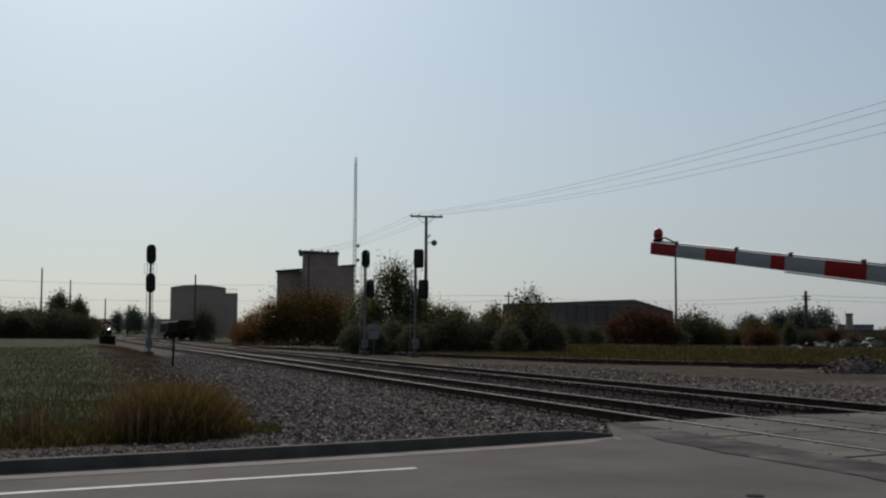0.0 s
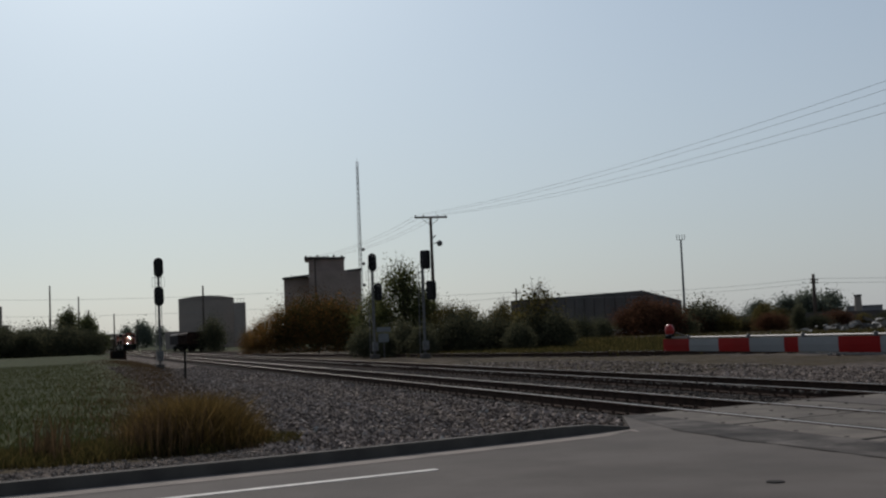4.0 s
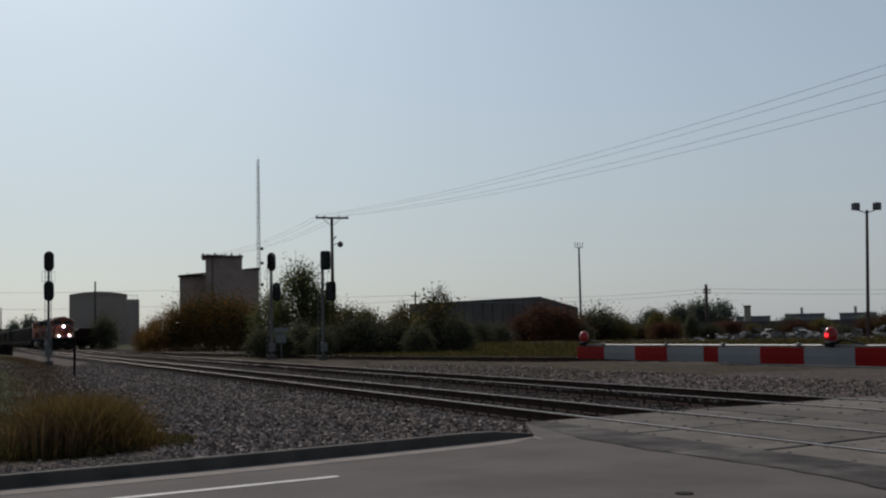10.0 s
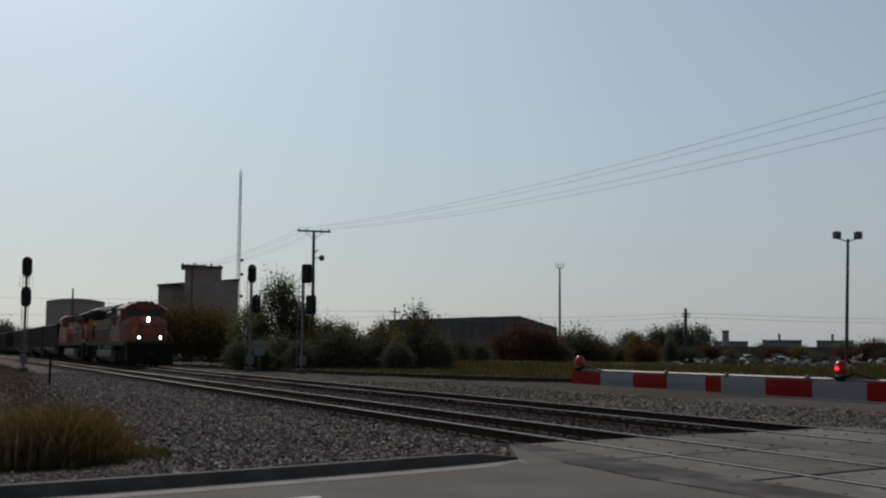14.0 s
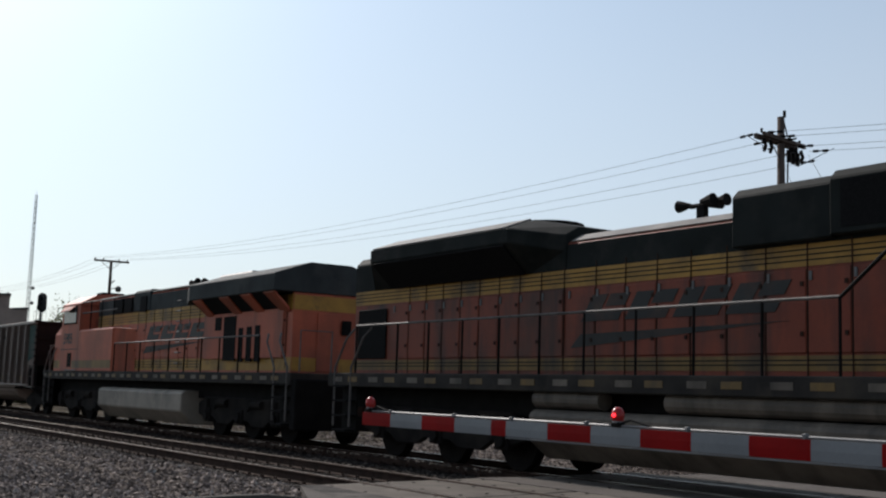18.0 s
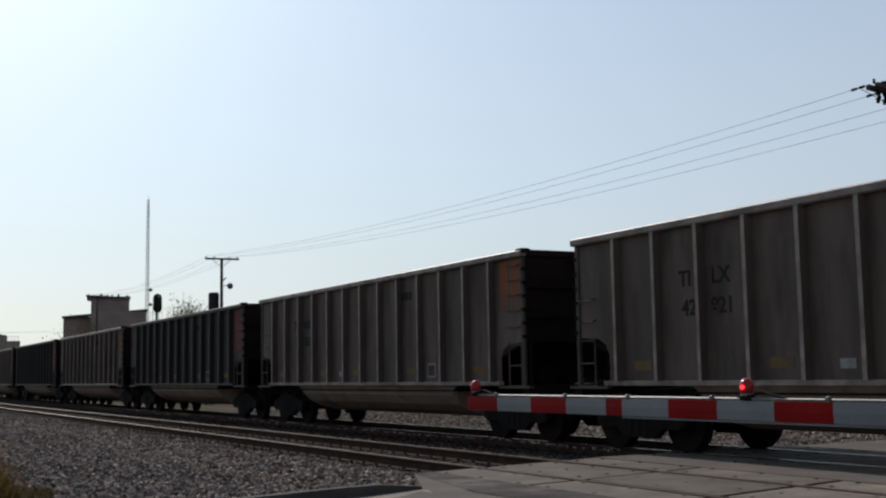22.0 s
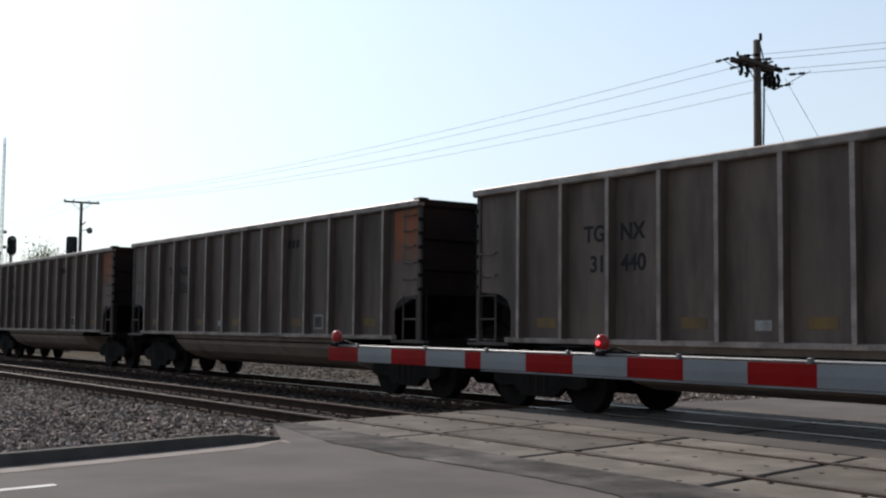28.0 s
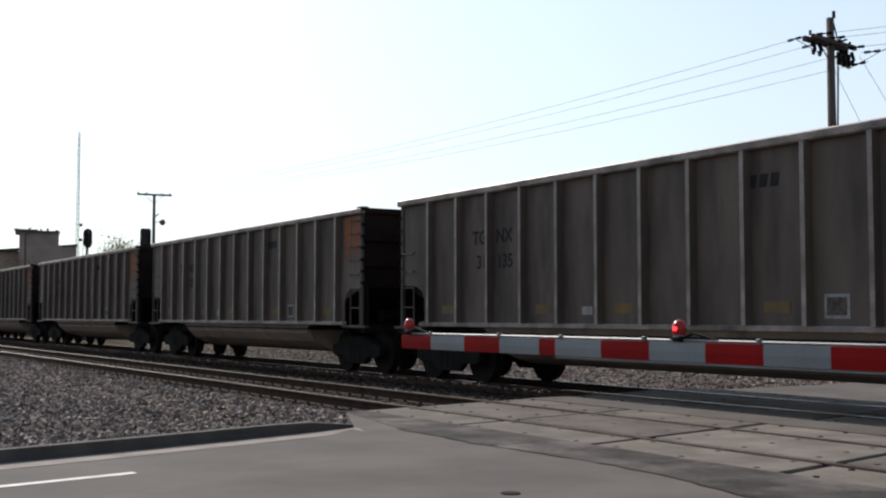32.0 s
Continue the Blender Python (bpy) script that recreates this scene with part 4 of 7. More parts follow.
def lead_locomotive():
    """The leading unit, cab towards -y."""
    t = thing("diesel_locomotive", "dusty orange diesel locomotive with wide cab leading the coal train", "locomotive")
    underframe(t, -10.2, 10.5, -3.67, 3.6, 0.3, 1.08, 0.3, TANK)
    for y0, y1 in ((-3.6, 0.6), (2.0, 3.6)):
        for s in (-1, 1):
            part("air_tank", Mesh().rod((s * 1.28, y0, 1.25), (s * 1.28, y1, 1.25), 0.15, 14), TANK, t, smooth=False)
    # nose and cab
    M = Mesh()
    nose = [(-1.4, 1.64), (1.4, 1.64), (1.4, 2.8), (1.28, 3.02), (0.82, 3.3), (-0.82, 3.3), (-1.28, 3.02), (-1.4, 2.8)]
    n = len(nose)
    vs = []
    for y, w, dz in ((-8.0, 1.04, 0.06), (-8.55, 1.04, 0.03), (-8.66, 1.0, 0.02), (-9.45, 0.88, -0.02), (-9.62, 0.76, -0.1)):
        vs += [(x * w, y, z + (dz if z > 2 else 0)) for x, z in nose]
    fs = [tuple(range(n)), tuple(range(4 * n, 5 * n))[::-1]] + [(r * n + i, r * n + (i + 1) % n, r * n + n + (i + 1) % n, r * n + n + i) for r in range(4) for i in range(n)]
    part("nose", M.add(vs, fs), ORANGE, t, bevel=0.015)
    part("cab", Mesh().prism([(-1.48, -6.05), (-1.48, -7.75), (-1.15, -8.12), (1.15, -8.12), (1.48, -7.75), (1.48, -6.05)][::-1], "z", 1.64, 3.88), ORANGE, t, bevel=0.02)
    roof = [(-1.55, 3.8), (1.55, 3.8), (1.55, 3.87), (0.98, 4.2), (0.5, 4.26), (-0.5, 4.26), (-0.98, 4.2), (-1.55, 3.87)]
    M = Mesh().prism(roof, "y", -8.3, -6.0)
    M.v = [(x * (0.88 if y < -8 else 1), y, z - (0.02 if y < -8 else 0)) for x, y, z in M.v]
    M.add([(x, -7.75, z) for x, z in roof] , [])
    n = len(roof)
    M.f, M.m = [], []
    for a, b in ((0, 2 * n), (2 * n, n)):
        M.f += [(a + i, a + (i + 1) % n, b + (i + 1) % n, b + i) for i in range(n)]
    M.f += [tuple(range(n))[::-1], tuple(range(n, 2 * n))]
    M.m = [0] * len(M.f)
    part("cab_roof", M, ORANGE, t, bevel=0.015)
    # thin plates over the roof slopes carry the painted sun glare
    for s in (-1, 1):
        part("roof_edge_panel", Mesh().prism([(s * 1.56, 3.85), (s * 1.0, 4.185), (s * 1.0, 4.215), (s * 1.56, 3.885)], "y", -7.72, -6.05), ROOFGLARE, t, "sun-bleached dusty roof edge")
    part("brow_box", Mesh().prism([(-0.62, 4.16), (0.62, 4.16), (0.55, 4.34), (-0.55, 4.34)], "y", -8.34, -7.95), ORANGE, t, bevel=0.015)
    part("roof_antenna", Mesh().rod((0.2, -7.6, 4.25), (0.2, -7.6, 4.42), 0.05, 8), BLACK, t)
    part("roof_cooler", Mesh().box(-0.85, -0.4, -6.9, -6.3, 4.22, 4.33), BLACK, t, bevel=0.02)
    for s in (-1, 1):
        window(t, s, 1.48, -7.68, -6.25, 3.34, 3.74, 3)
        part("mirror", Mesh().box(s * 1.56 - 0.02, s * 1.56 + 0.02, -6.95, -6.85, 3.3, 3.55), STEEL, t)
        x0, x1 = sorted((s * 0.12, s * 1.06))
        part("windshield", Mesh().hexa([(x0, -8.16, 3.36), (x1, -8.16, 3.36), (x1, -8.1, 3.36), (x0, -8.1, 3.36), (x0, -8.14, 3.82), (x1, -8.14, 3.8), (x1, -8.1, 3.8), (x0, -8.1, 3.82)]), GLASS, t, bevel=0.01)
        part("cab_door_panel", Mesh().box(min(s * 1.485, s * 1.495), max(s * 1.485, s * 1.495), -7.7, -6.2, 1.8, 2.35), ORANGE, t, bevel=0.004)
        part("nose_seam", Mesh().box(min(s * 1.454, s * 1.462), max(s * 1.454, s * 1.462), -8.56, -8.53, 1.66, 2.78), PALEORANGE, t)
    M = Mesh().box(-0.13, 0.13, -9.68, -9.44, 2.9, 3.26)
    part("headlight_box", M, BLACK, t, bevel=0.03)
    for z in (3.0, 3.16):
        part("headlight", Mesh().rod((0, -9.67, z), (0, -9.71, z), 0.033, 14), HEAD, t, "bright white headlight")
    for s in (-1, 1):
        part("ditch_lamp_box", Mesh().box(s * 0.68 - 0.12, s * 0.68 + 0.12, -10.38, -10.18, 1.66, 2.03), BLACK, t, bevel=0.02)
        part("ditch_light", Mesh().rod((s * 0.68, -10.38, 1.9), (s * 0.68, -10.42, 1.9), 0.03, 14), HEAD, t, "bright white ditch light")
    M = Mesh()
    for k in range(3):
        y = 0.62 - 0.42 * k
        M.hexa([(y, -9.645, 2.62), (y - 0.3, -9.645, 2.62), (y - 0.3, -9.61, 2.62), (y, -9.61, 2.62), (y - 0.1, -9.645, 2.82), (y - 0.4, -9.645, 2.82), (y - 0.4, -9.61, 2.82), (y - 0.1, -9.61, 2.82)])
    part("nose_mark", M, LOGO, t)
    part("front_platform", Mesh().box(-1.5, 1.5, -10.75, -9.4, 1.5, 1.66), SILLM, t, bevel=0.02)
    part("pilot", Mesh().prism([(-10.95, 0.25), (-10.5, 0.2), (-10.2, 0.3), (-10.2, 1.5), (-10.75, 1.5), (-10.75, 0.9)], "x", -1.45, 1.45), BLACK, t, bevel=0.03)
    for s in (-1, 1):
        part("front_railing", Mesh().tube([(s * 1.45, -10.62, 0.5), (s * 1.45, -10.62, 1.85), (s * 0.95, -10.66, 2.45), (s * 0.8, -10.66, 2.47)], 0.024), RAILING, t)
        part("front_railing", Mesh().tube([(s * 1.47, -10.15, 0.5), (s * 1.47, -10.15, 1.85), (s * 1.2, -9.9, 2.3)], 0.024), RAILING, t)
    steps(t, -9.75, -1, rails=False)
    steps(t, 9.85, 1)
    # long hood
    part("equipment_cabinet", Mesh().prism(slab_ring(1.42, 1.64, 2.75, 0.05), "y", -6.04, -3.1), ORANGE, t, bevel=0.02)
    for s in (-1, 1):
        for y in (-5.5, -4.6, -3.7):
            part("cabinet_support", Mesh().rod((s * 1.36, y, 2.75), (s * 1.36, y, 3.42), 0.05, 8), ORANGE, t)
        part("upper_catwalk_rail", Mesh().rod((s * 1.42, -6.0, 3.44), (s * 1.42, -3.4, 3.4), 0.03), RAILING, t)
        part("slanted_rail", Mesh().rod((s * 1.42, -3.4, 3.4), (s * 1.44, -2.4, 2.6), 0.025), BLACK, t)
        M = Mesh()
        for y in (-4.5, -5.1):
            for z in (2.4, 2.48, 2.56):
                M.box(min(s * 1.42, s * 1.45), max(s * 1.42, s * 1.45), y - 0.14, y + 0.14, z, z + 0.05)
        part("vent_louvres", M, STEEL, t)
    part("hood", Mesh().prism(slab_ring(0.95, 1.64, 3.85, 0.06), "y", -6.05, 10.4), ORANGE, t, bevel=0.01)
    bands(t, 0.95, -6.04, 10.39, [(1.72, 1.92, LOWYEL, "lower_stripe"), (3.08, 3.37, YELLOW, "upper_stripe"), (3.37, 3.79, GREEN, "green_band")])
    for z in (3.15, 3.22, 3.29, 1.79, 1.85):
        for s in (-1, 1):
            part("pin_stripe", Mesh().box(min(s * 0.959, s * 0.963), max(s * 0.959, s * 0.963), -3.0, 10.38, z, z + 0.018), GREEN, t)
    hood_doors(t, 0.955, -2.9, 3.3, 1.95, 3.05, 9, ORANGE)
    hood_doors(t, 0.955, 3.4, 8.8, 1.95, 3.05, 9, ORANGE)
    part("hood_roof", Mesh().prism([(-0.95, 3.84), (0.95, 3.84), (0.7, 3.98), (-0.7, 3.98)], "y", -0.35, 3.3), ROOFGREY, t, bevel=0.02)
    part("turbo_block", Mesh().prism(slab_ring(1.1, 3.4, 4.22, 0.12), "y", -2.0, -0.35), GREEN, t, bevel=0.02)
    part("blower_block", Mesh().prism(slab_ring(1.16, 3.42, 4.26, 0.12), "y", -5.2, -2.02), GREEN, t, bevel=0.02)
    for s in (-1, 1):
        part("block_grille", Mesh().box(min(s * 1.16, s * 1.172), max(s * 1.16, s * 1.172), -5.0, -3.4, 3.5, 4.1), GRILLE, t)
        part("block_grille", Mesh().box(min(s * 1.16, s * 1.172), max(s * 1.16, s * 1.172), -3.25, -2.2, 3.5, 4.1), GRILLE, t)
    # flared radiator section
    M = Mesh()
    fl = [(-0.96, 3.36), (0.96, 3.36), (1.5, 3.86), (1.5, 4.1), (0.9, 4.32), (-0.9, 4.32), (-1.5, 4.1), (-1.5, 3.86)]
    fr = [(-0.96, 3.36), (0.96, 3.36), (1.0, 3.7), (1.0, 3.95), (0.7, 4.12), (-0.7, 4.12), (-1.0, 3.95), (-1.0, 3.7)]
    vs = [(x, 3.35, z) for x, z in fr] + [(x, 4.3, z) for x, z in fl] + [(x, 8.9, z) for x, z in fl] + [(x, 9.6, z) for x, z in fr]
    fs = [tuple(range(8))[::-1], tuple(range(24, 32))] + [(r * 8 + i, r * 8 + (i + 1) % 8, r * 8 + 8 + (i + 1) % 8, r * 8 + 8 + i) for r in range(3) for i in range(8)]
    part("radiator_hood", M.add(vs, fs), GREEN, t, bevel=0.015)
    for s in (-1, 1):
        M = Mesh().hexa([(s * 1.0, 4.4, 3.38), (s * 1.49, 4.4, 3.83), (s * 1.49, 8.8, 3.83), (s * 1.0, 8.8, 3.38), (s * 1.03, 4.4, 3.36), (s * 1.51, 4.4, 3.81), (s * 1.51, 8.8, 3.81), (s * 1.03, 8.8, 3.36)])
        part("radiator_grille", M, GRILLE, t)
        part("radiator_edge", Mesh().prism([(s * 1.5, 4.1), (s * 1.51, 4.13), (s * 0.92, 4.345), (s * 0.9, 4.325)], "y", 4.4, 8.8), ROOFGREY, t)
        part("end_grille_door", Mesh().box(min(s * 0.96, s * 0.985), max(s * 0.96, s * 0.985), 9.05, 10.2, 1.95, 2.98), GRILLE, t, bevel=0.01)
    for y in (5.0, 6.5, 8.0):
        part("roof_fan", Mesh().rod((0, y, 4.31), (0, y, 4.4), 0.62, 20), BLACK, t)
    part("rear_hood_cap", Mesh().prism(slab_ring(0.96, 3.4, 4.1, 0.15), "y", 9.3, 10.42), GREEN, t, bevel=0.02)
    horn(t, 1.25, 4.3)
    company_mark(t, 2.94, -1.15, 2.5, 2.92)
    for s in (-1, 1):
        side_rail(t, [-2.4, -1.2, 0.0, 1.15, 2.3, 3.4, 4.5, 5.6, 6.7, 7.8, 9.4], 1.64, 2.6, s)
    lettering(t, "9297", -7.28, 2.74, -1.486, 0.52, LOGO, "cab_number", 1.6)
    part("nose_patch", Mesh().box(-1.466, -1.458, -8.36, -8.12, 1.95, 2.2), TANK, t)
    part("step_light_bar", Mesh().box(-1.53, -1.5, -7.7, -6.9, 1.65, 1.7), STEEL, t)
    return t


def rear_locomotive():
    """The second unit, cab towards +y."""
    t = thing("diesel_locomotive", "dusty orange diesel locomotive running backwards behind the leading one", "locomotive")
    underframe(t, -10.1, 10.2, -3.55, 3.72, 0.22, 1.14, 0.35, PALETANK)
    M = Mesh()
    nose = [(-1.45, 8.45), (-1.45, 9.35), (-0.8, 9.8), (0.8, 9.8), (1.45, 9.35), (1.45, 8.45)]
    n = len(nose)
    vs = [(x, y, 1.64) for x, y in nose] + [(x, y, 2.95) for x, y in nose] + [(x * 0.96, y - (0.1 if y > 9 else 0), 3.04 if y > 9 else 3.4) for x, y in nose]
    fs = [tuple(range(n)), tuple(range(2 * n, 3 * n))]
    for L0 in (0, n):
        fs += [(L0 + i, L0 + (i + 1) % n, L0 + n + (i + 1) % n, L0 + n + i) for i in range(n)]
    part("nose", M.add(vs, fs), PALEORANGE, t, bevel=0.02)
    side = [(6.35, 1.64), (8.5, 1.64), (8.5, 3.42), (8.3, 3.95), (6.35, 4.0)]
    part("cab", Mesh().prism(side, "x", -1.48, 1.48), PALEORANGE, t, bevel=0.02)
    roof = [(-1.52, 3.9), (1.52, 3.9), (1.5, 3.98), (0.95, 4.28), (0.5, 4.34), (-0.5, 4.34), (-0.95, 4.28), (-1.5, 3.98)]
    part("cab_roof", Mesh().prism(roof, "y", 6.3, 8.45), PALEORANGE, t, bevel=0.015)
    part("roof_box", Mesh().box(-0.6, 0.2, 6.9, 7.6, 4.33, 4.44), BLACK, t, bevel=0.02)
    for s in (-1, 1):
        window(t, s, 1.48, 6.75, 8.2, 3.32, 3.84, 3)
        part("sun_visor", Mesh().hexa([(s * 1.48, 6.9, 3.9), (s * 1.48, 8.15, 3.9), (s * 1.68, 8.05, 3.7), (s * 1.68, 7.0, 3.7), (s * 1.48, 6.9, 3.93), (s * 1.48, 8.15, 3.93), (s * 1.69, 8.05, 3.73), (s * 1.69, 7.0, 3.73)]), PALEORANGE, t)
        x0, x1 = sorted((s * 0.1, s * 1.2))
        part("windshield", Mesh().hexa([(x0, 8.46, 3.46), (x1, 8.46, 3.46), (x1, 8.54, 3.46), (x0, 8.54, 3.46), (x0, 8.3, 3.88), (x1, 8.3, 3.88), (x1, 8.37, 3.88), (x0, 8.37, 3.88)]), GLASS, t)
        part("nose_window", Mesh().box(min(s * 1.483, s * 1.495), max(s * 1.483, s * 1.495), 7.1, 7.55, 1.78, 2.26), BLACK, t)
        part("nose_stripe", Mesh().box(min(s * 1.452, s * 1.46), max(s * 1.452, s * 1.46), 8.5, 9.3, 1.74, 2.02), YELLOW, t)
        part("cab_seam", Mesh().box(min(s * 1.48, s * 1.488), max(s * 1.48, s * 1.488), 6.5, 8.45, 2.38, 2.41), LOGO, t)
        part("cab_stripe", Mesh().box(min(s * 1.482, s * 1.488), max(s * 1.482, s * 1.488), 2.75, 7.0, 1.74, 2.0), LOWYEL, t)
    part("headlight_box", Mesh().box(-0.2, 0.2, 9.72, 9.85, 2.6, 2.9), BLACK, t, bevel=0.03)
    part("end_platform", Mesh().box(-1.5, 1.5, 9.4, 10.5, 1.5, 1.66), SILLM, t, bevel=0.02)
    part("pilot", Mesh().box(-1.45, 1.45, 10.2, 10.5, 0.35, 1.5), BLACK, t, bevel=0.03)
    part("pilot", Mesh().box(-1.45, 1.45, -10.3, -10.05, 0.35, 1.5), BLACK, t, bevel=0.03)
    for s in (-1, 1):
        for y in (10.45, -10.15):
            part("end_railing", Mesh().tube([(s * 1.3, y, 1.66), (s * 1.3, y, 2.6), (s * 0.5, y, 2.6), (s * 0.5, y, 1.66)], 0.02), RAILING, t)
    steps(t, 9.95, 1)
    steps(t, -9.6, -1)
    # wide lower cabinet behind the cab, with a facetted end
    part("equipment_cabinet", Mesh().prism(slab_ring(1.48, 1.64, 3.06, 0.06), "y", 2.72, 6.36), PALEORANGE, t, bevel=0.02)
    part("cabinet_end", Mesh().hexa([(-0.96, 1.95, 1.64), (0.96, 1.95, 1.64), (1.48, 2.72, 1.64), (-1.48, 2.72, 1.64), (-0.96, 1.95, 3.0), (0.96, 1.95, 3.0), (1.44, 2.72, 3.04), (-1.44, 2.72, 3.04)]), PALEORANGE, t, bevel=0.02)
    part("hood", Mesh().prism(slab_ring(0.95, 1.64, 4.1, 0.08), "y", -9.0, 6.0), PALEORANGE, t, bevel=0.01)
    bands(t, 0.95, -8.99, 5.98, [(1.70, 2.02, YELLOW, "lower_stripe"), (3.15, 3.52, YELLOW, "upper_stripe")])
    bands(t, 0.95, -8.9, 5.98, [(3.52, 4.02, DUSTGREEN, "green_band")])
    for z in (3.23, 3.31, 3.39, 1.78, 1.86, 1.94):
        for s in (-1, 1):
            part("pin_stripe", Mesh().box(min(s * 0.959, s * 0.963), max(s * 0.959, s * 0.963), -3.4, 6.3, z, z + 0.02), DUSTGREEN, t)
    hood_doors(t, 0.955, -3.2, 2.6, 2.06, 3.12, 8, PALEORANGE)
    hood_doors(t, 0.955, -8.7, -7.5, 2.06, 3.1, 2, PALEORANGE)
    part("hood_roof", Mesh().prism(slab_ring(0.95, 4.08, 4.14, 0.04), "y", -3.4, 5.95), DUSTGREEN, t)
    part("exhaust_bulge", Mesh().prism(slab_ring(0.99, 3.54, 4.2, 0.08), "y", 0.85, 2.3), DUSTGREEN, t, bevel=0.02)
    for s in (-1, 1):
        for y0, y1, z0, z1 in ((1.07, 1.6, 3.5, 3.98), (2.4, 3.1, 3.55, 4.0), (3.3, 4.1, 3.55, 4.0)):
            part("louvre_panel", Mesh().box(min(s * 1.0, s * 1.03), max(s * 1.0, s * 1.03), y0, y1, z0, z1), GRILLE, t)
        for z in (3.62, 3.98):
            part("upper_handrail", Mesh().rod((s * 1.4, 2.7, z), (s * 1.4, 6.5, z), 0.024), RAILING, t)
        for y in (3.0, 4.2, 5.4):
            part("upper_stanchion", Mesh().rod((s * 1.4, y, 3.04), (s * 1.4, y, 3.98), 0.022), BLACK, t)
        part("intake_frame", Mesh().box(min(s * 0.96, s * 1.02), max(s * 0.96, s * 1.02), -8.6, -3.7, 2.0, 3.2), PALEORANGE, t, bevel=0.01)
        for y0, y1, z0, z1 in ((-4.91, -4.49, 2.75, 3.1), (-5.87, -5.08, 1.95, 3.1), (-6.33, -6.05, 1.92, 2.78), (-6.85, -6.55, 1.92, 2.8), (-7.35, -7.05, 1.92, 2.82)):
            part("intake_grille", Mesh().box(min(s * 1.0, s * 1.03), max(s * 1.0, s * 1.03), y0, y1, z0, z1), GRILLE, t)
        # underside of the wing: sloped dark radiator faces between struts
        M = Mesh().hexa([(s * 0.97, -8.6, 3.14), (s * 0.97, -4.0, 3.14), (s * 1.44, -3.6, 3.56), (s * 1.44, -8.95, 3.56), (s * 0.97, -8.6, 3.18), (s * 0.97, -4.0, 3.18), (s * 1.4, -3.6, 3.58), (s * 1.4, -8.95, 3.58)])
        part("radiator_face", M, GRILLE, t)
        for y in (-4.15, -5.95, -7.3, -8.65):
            M = Mesh().hexa([(s * 0.98, y - 0.22, 3.1), (s * 0.98, y + 0.22, 3.1), (s * 1.45, y + 0.3, 3.53), (s * 1.45, y - 0.3, 3.53), (s * 0.98, y - 0.22, 3.2), (s * 0.98, y + 0.22, 3.2), (s * 1.45, y + 0.3, 3.58), (s * 1.45, y - 0.3, 3.58)])
            part("wing_strut", M, PALEORANGE, t)
    wing = [(-1.5, 3.56), (1.5, 3.56), (1.5, 3.98), (0.55, 4.3), (-0.55, 4.3), (-1.5, 3.98)]
    tip = [(-0.97, 3.56), (0.97, 3.56), (0.97, 3.98), (0.55, 4.16), (-0.55, 4.16), (-0.97, 3.98)]
    vs = [(x, -9.05, z) for x, z in wing] + [(x, -3.7, z) for x, z in wing] + [(x, -2.2, z) for x, z in tip]
    fs = [tuple(range(6)), tuple(range(12, 18))[::-1]] + [(r * 6 + i, r * 6 + (i + 1) % 6, r * 6 + 6 + (i + 1) % 6, r * 6 + 6 + i) for r in range(2) for i in range(6)]
    part("radiator_wing", Mesh().add(vs, fs), DUSTGREEN, t, bevel=0.02)
    for z0, z1 in ((1.7, 2.02), (3.15, 3.5)):
        part("end_stripe", Mesh().box(-0.94, 0.94, -9.008, -9.0, z0, z1), YELLOW, t)
    part("end_door", Mesh().box(-0.3, 0.3, -9.03, -9.0, 1.7, 3.1), PALEORANGE, t, bevel=0.01)
    part("end_lamp", Mesh().box(0.35, 0.6, -9.08, -9.0, 2.6, 2.95), BLACK, t, bevel=0.02)
    part("wing_roof_plate", Mesh().prism([(-0.54, 4.29), (0.54, 4.29), (0.45, 4.36), (-0.45, 4.36)], "y", -5.5, -3.4), ROOFGREY, t)
    part("roof_fan", Mesh().rod((0, -2.2, 4.15), (0, -2.2, 4.3), 0.3, 16), BLACK, t)
    horn(t, -0.5, 4.34)
    company_mark(t, 0.95, -3.7, 2.62, 3.02)
    for s in (-1, 1):
        side_rail(t, [2.5, 1.3, 0.1, -1.1, -2.3, -3.5, -4.7, -5.9, -7.1, -8.3], 1.64, 2.52, s)
    M = Mesh().tube([(-0.96, -2.0, 0), (-1.06, -2.0, 0), (-1.06, -1.68, 0), (-0.96, -1.68, 0)], 0.014, 5)
    pieces("side_rung", M, STEEL, t, [pose(0, 0, z) for z in (1.9, 2.2, 2.5, 2.8, 3.1, 3.4, 3.7)])
    lettering(t, "5985", 7.62, 2.75, -1.486, 0.52, LOGO, "cab_number", 1.6)
    part("step_light_bar", Mesh().box(-1.53, -1.5, 6.4, 7.7, 1.65, 1.69), STEEL, t)
    return t


loco_lead = lead_locomotive()
loco_rear = rear_locomotive()


# ---- crossing signals and gate ----
LENS = glow("lit red lens", (1.0, 0.02, 0.03), 3.0)
REDPLASTIC = mat("red plastic lamp housing", (0.3, 0.012, 0.01), (0.2, 0.009, 0.008), 8.0, 0.3)
DULLLENS = mat("dull lamp lens", (0.2, 0.2, 0.2), (0.14, 0.13, 0.13), 5.0, 0.2)
SILVER = mat("silver painted steel", (0.17, 0.17, 0.17), (0.11, 0.11, 0.11), 3.0, 0.55, 0.1)
CASEWHITE = mat("pale grey signal case", (0.16, 0.17, 0.175), (0.11, 0.118, 0.12), 3.0, 0.5)
SIGNALBLACK = mat("black signal enamel", (0.012, 0.012, 0.012), (0.008, 0.008, 0.008), 3.0, 0.6)


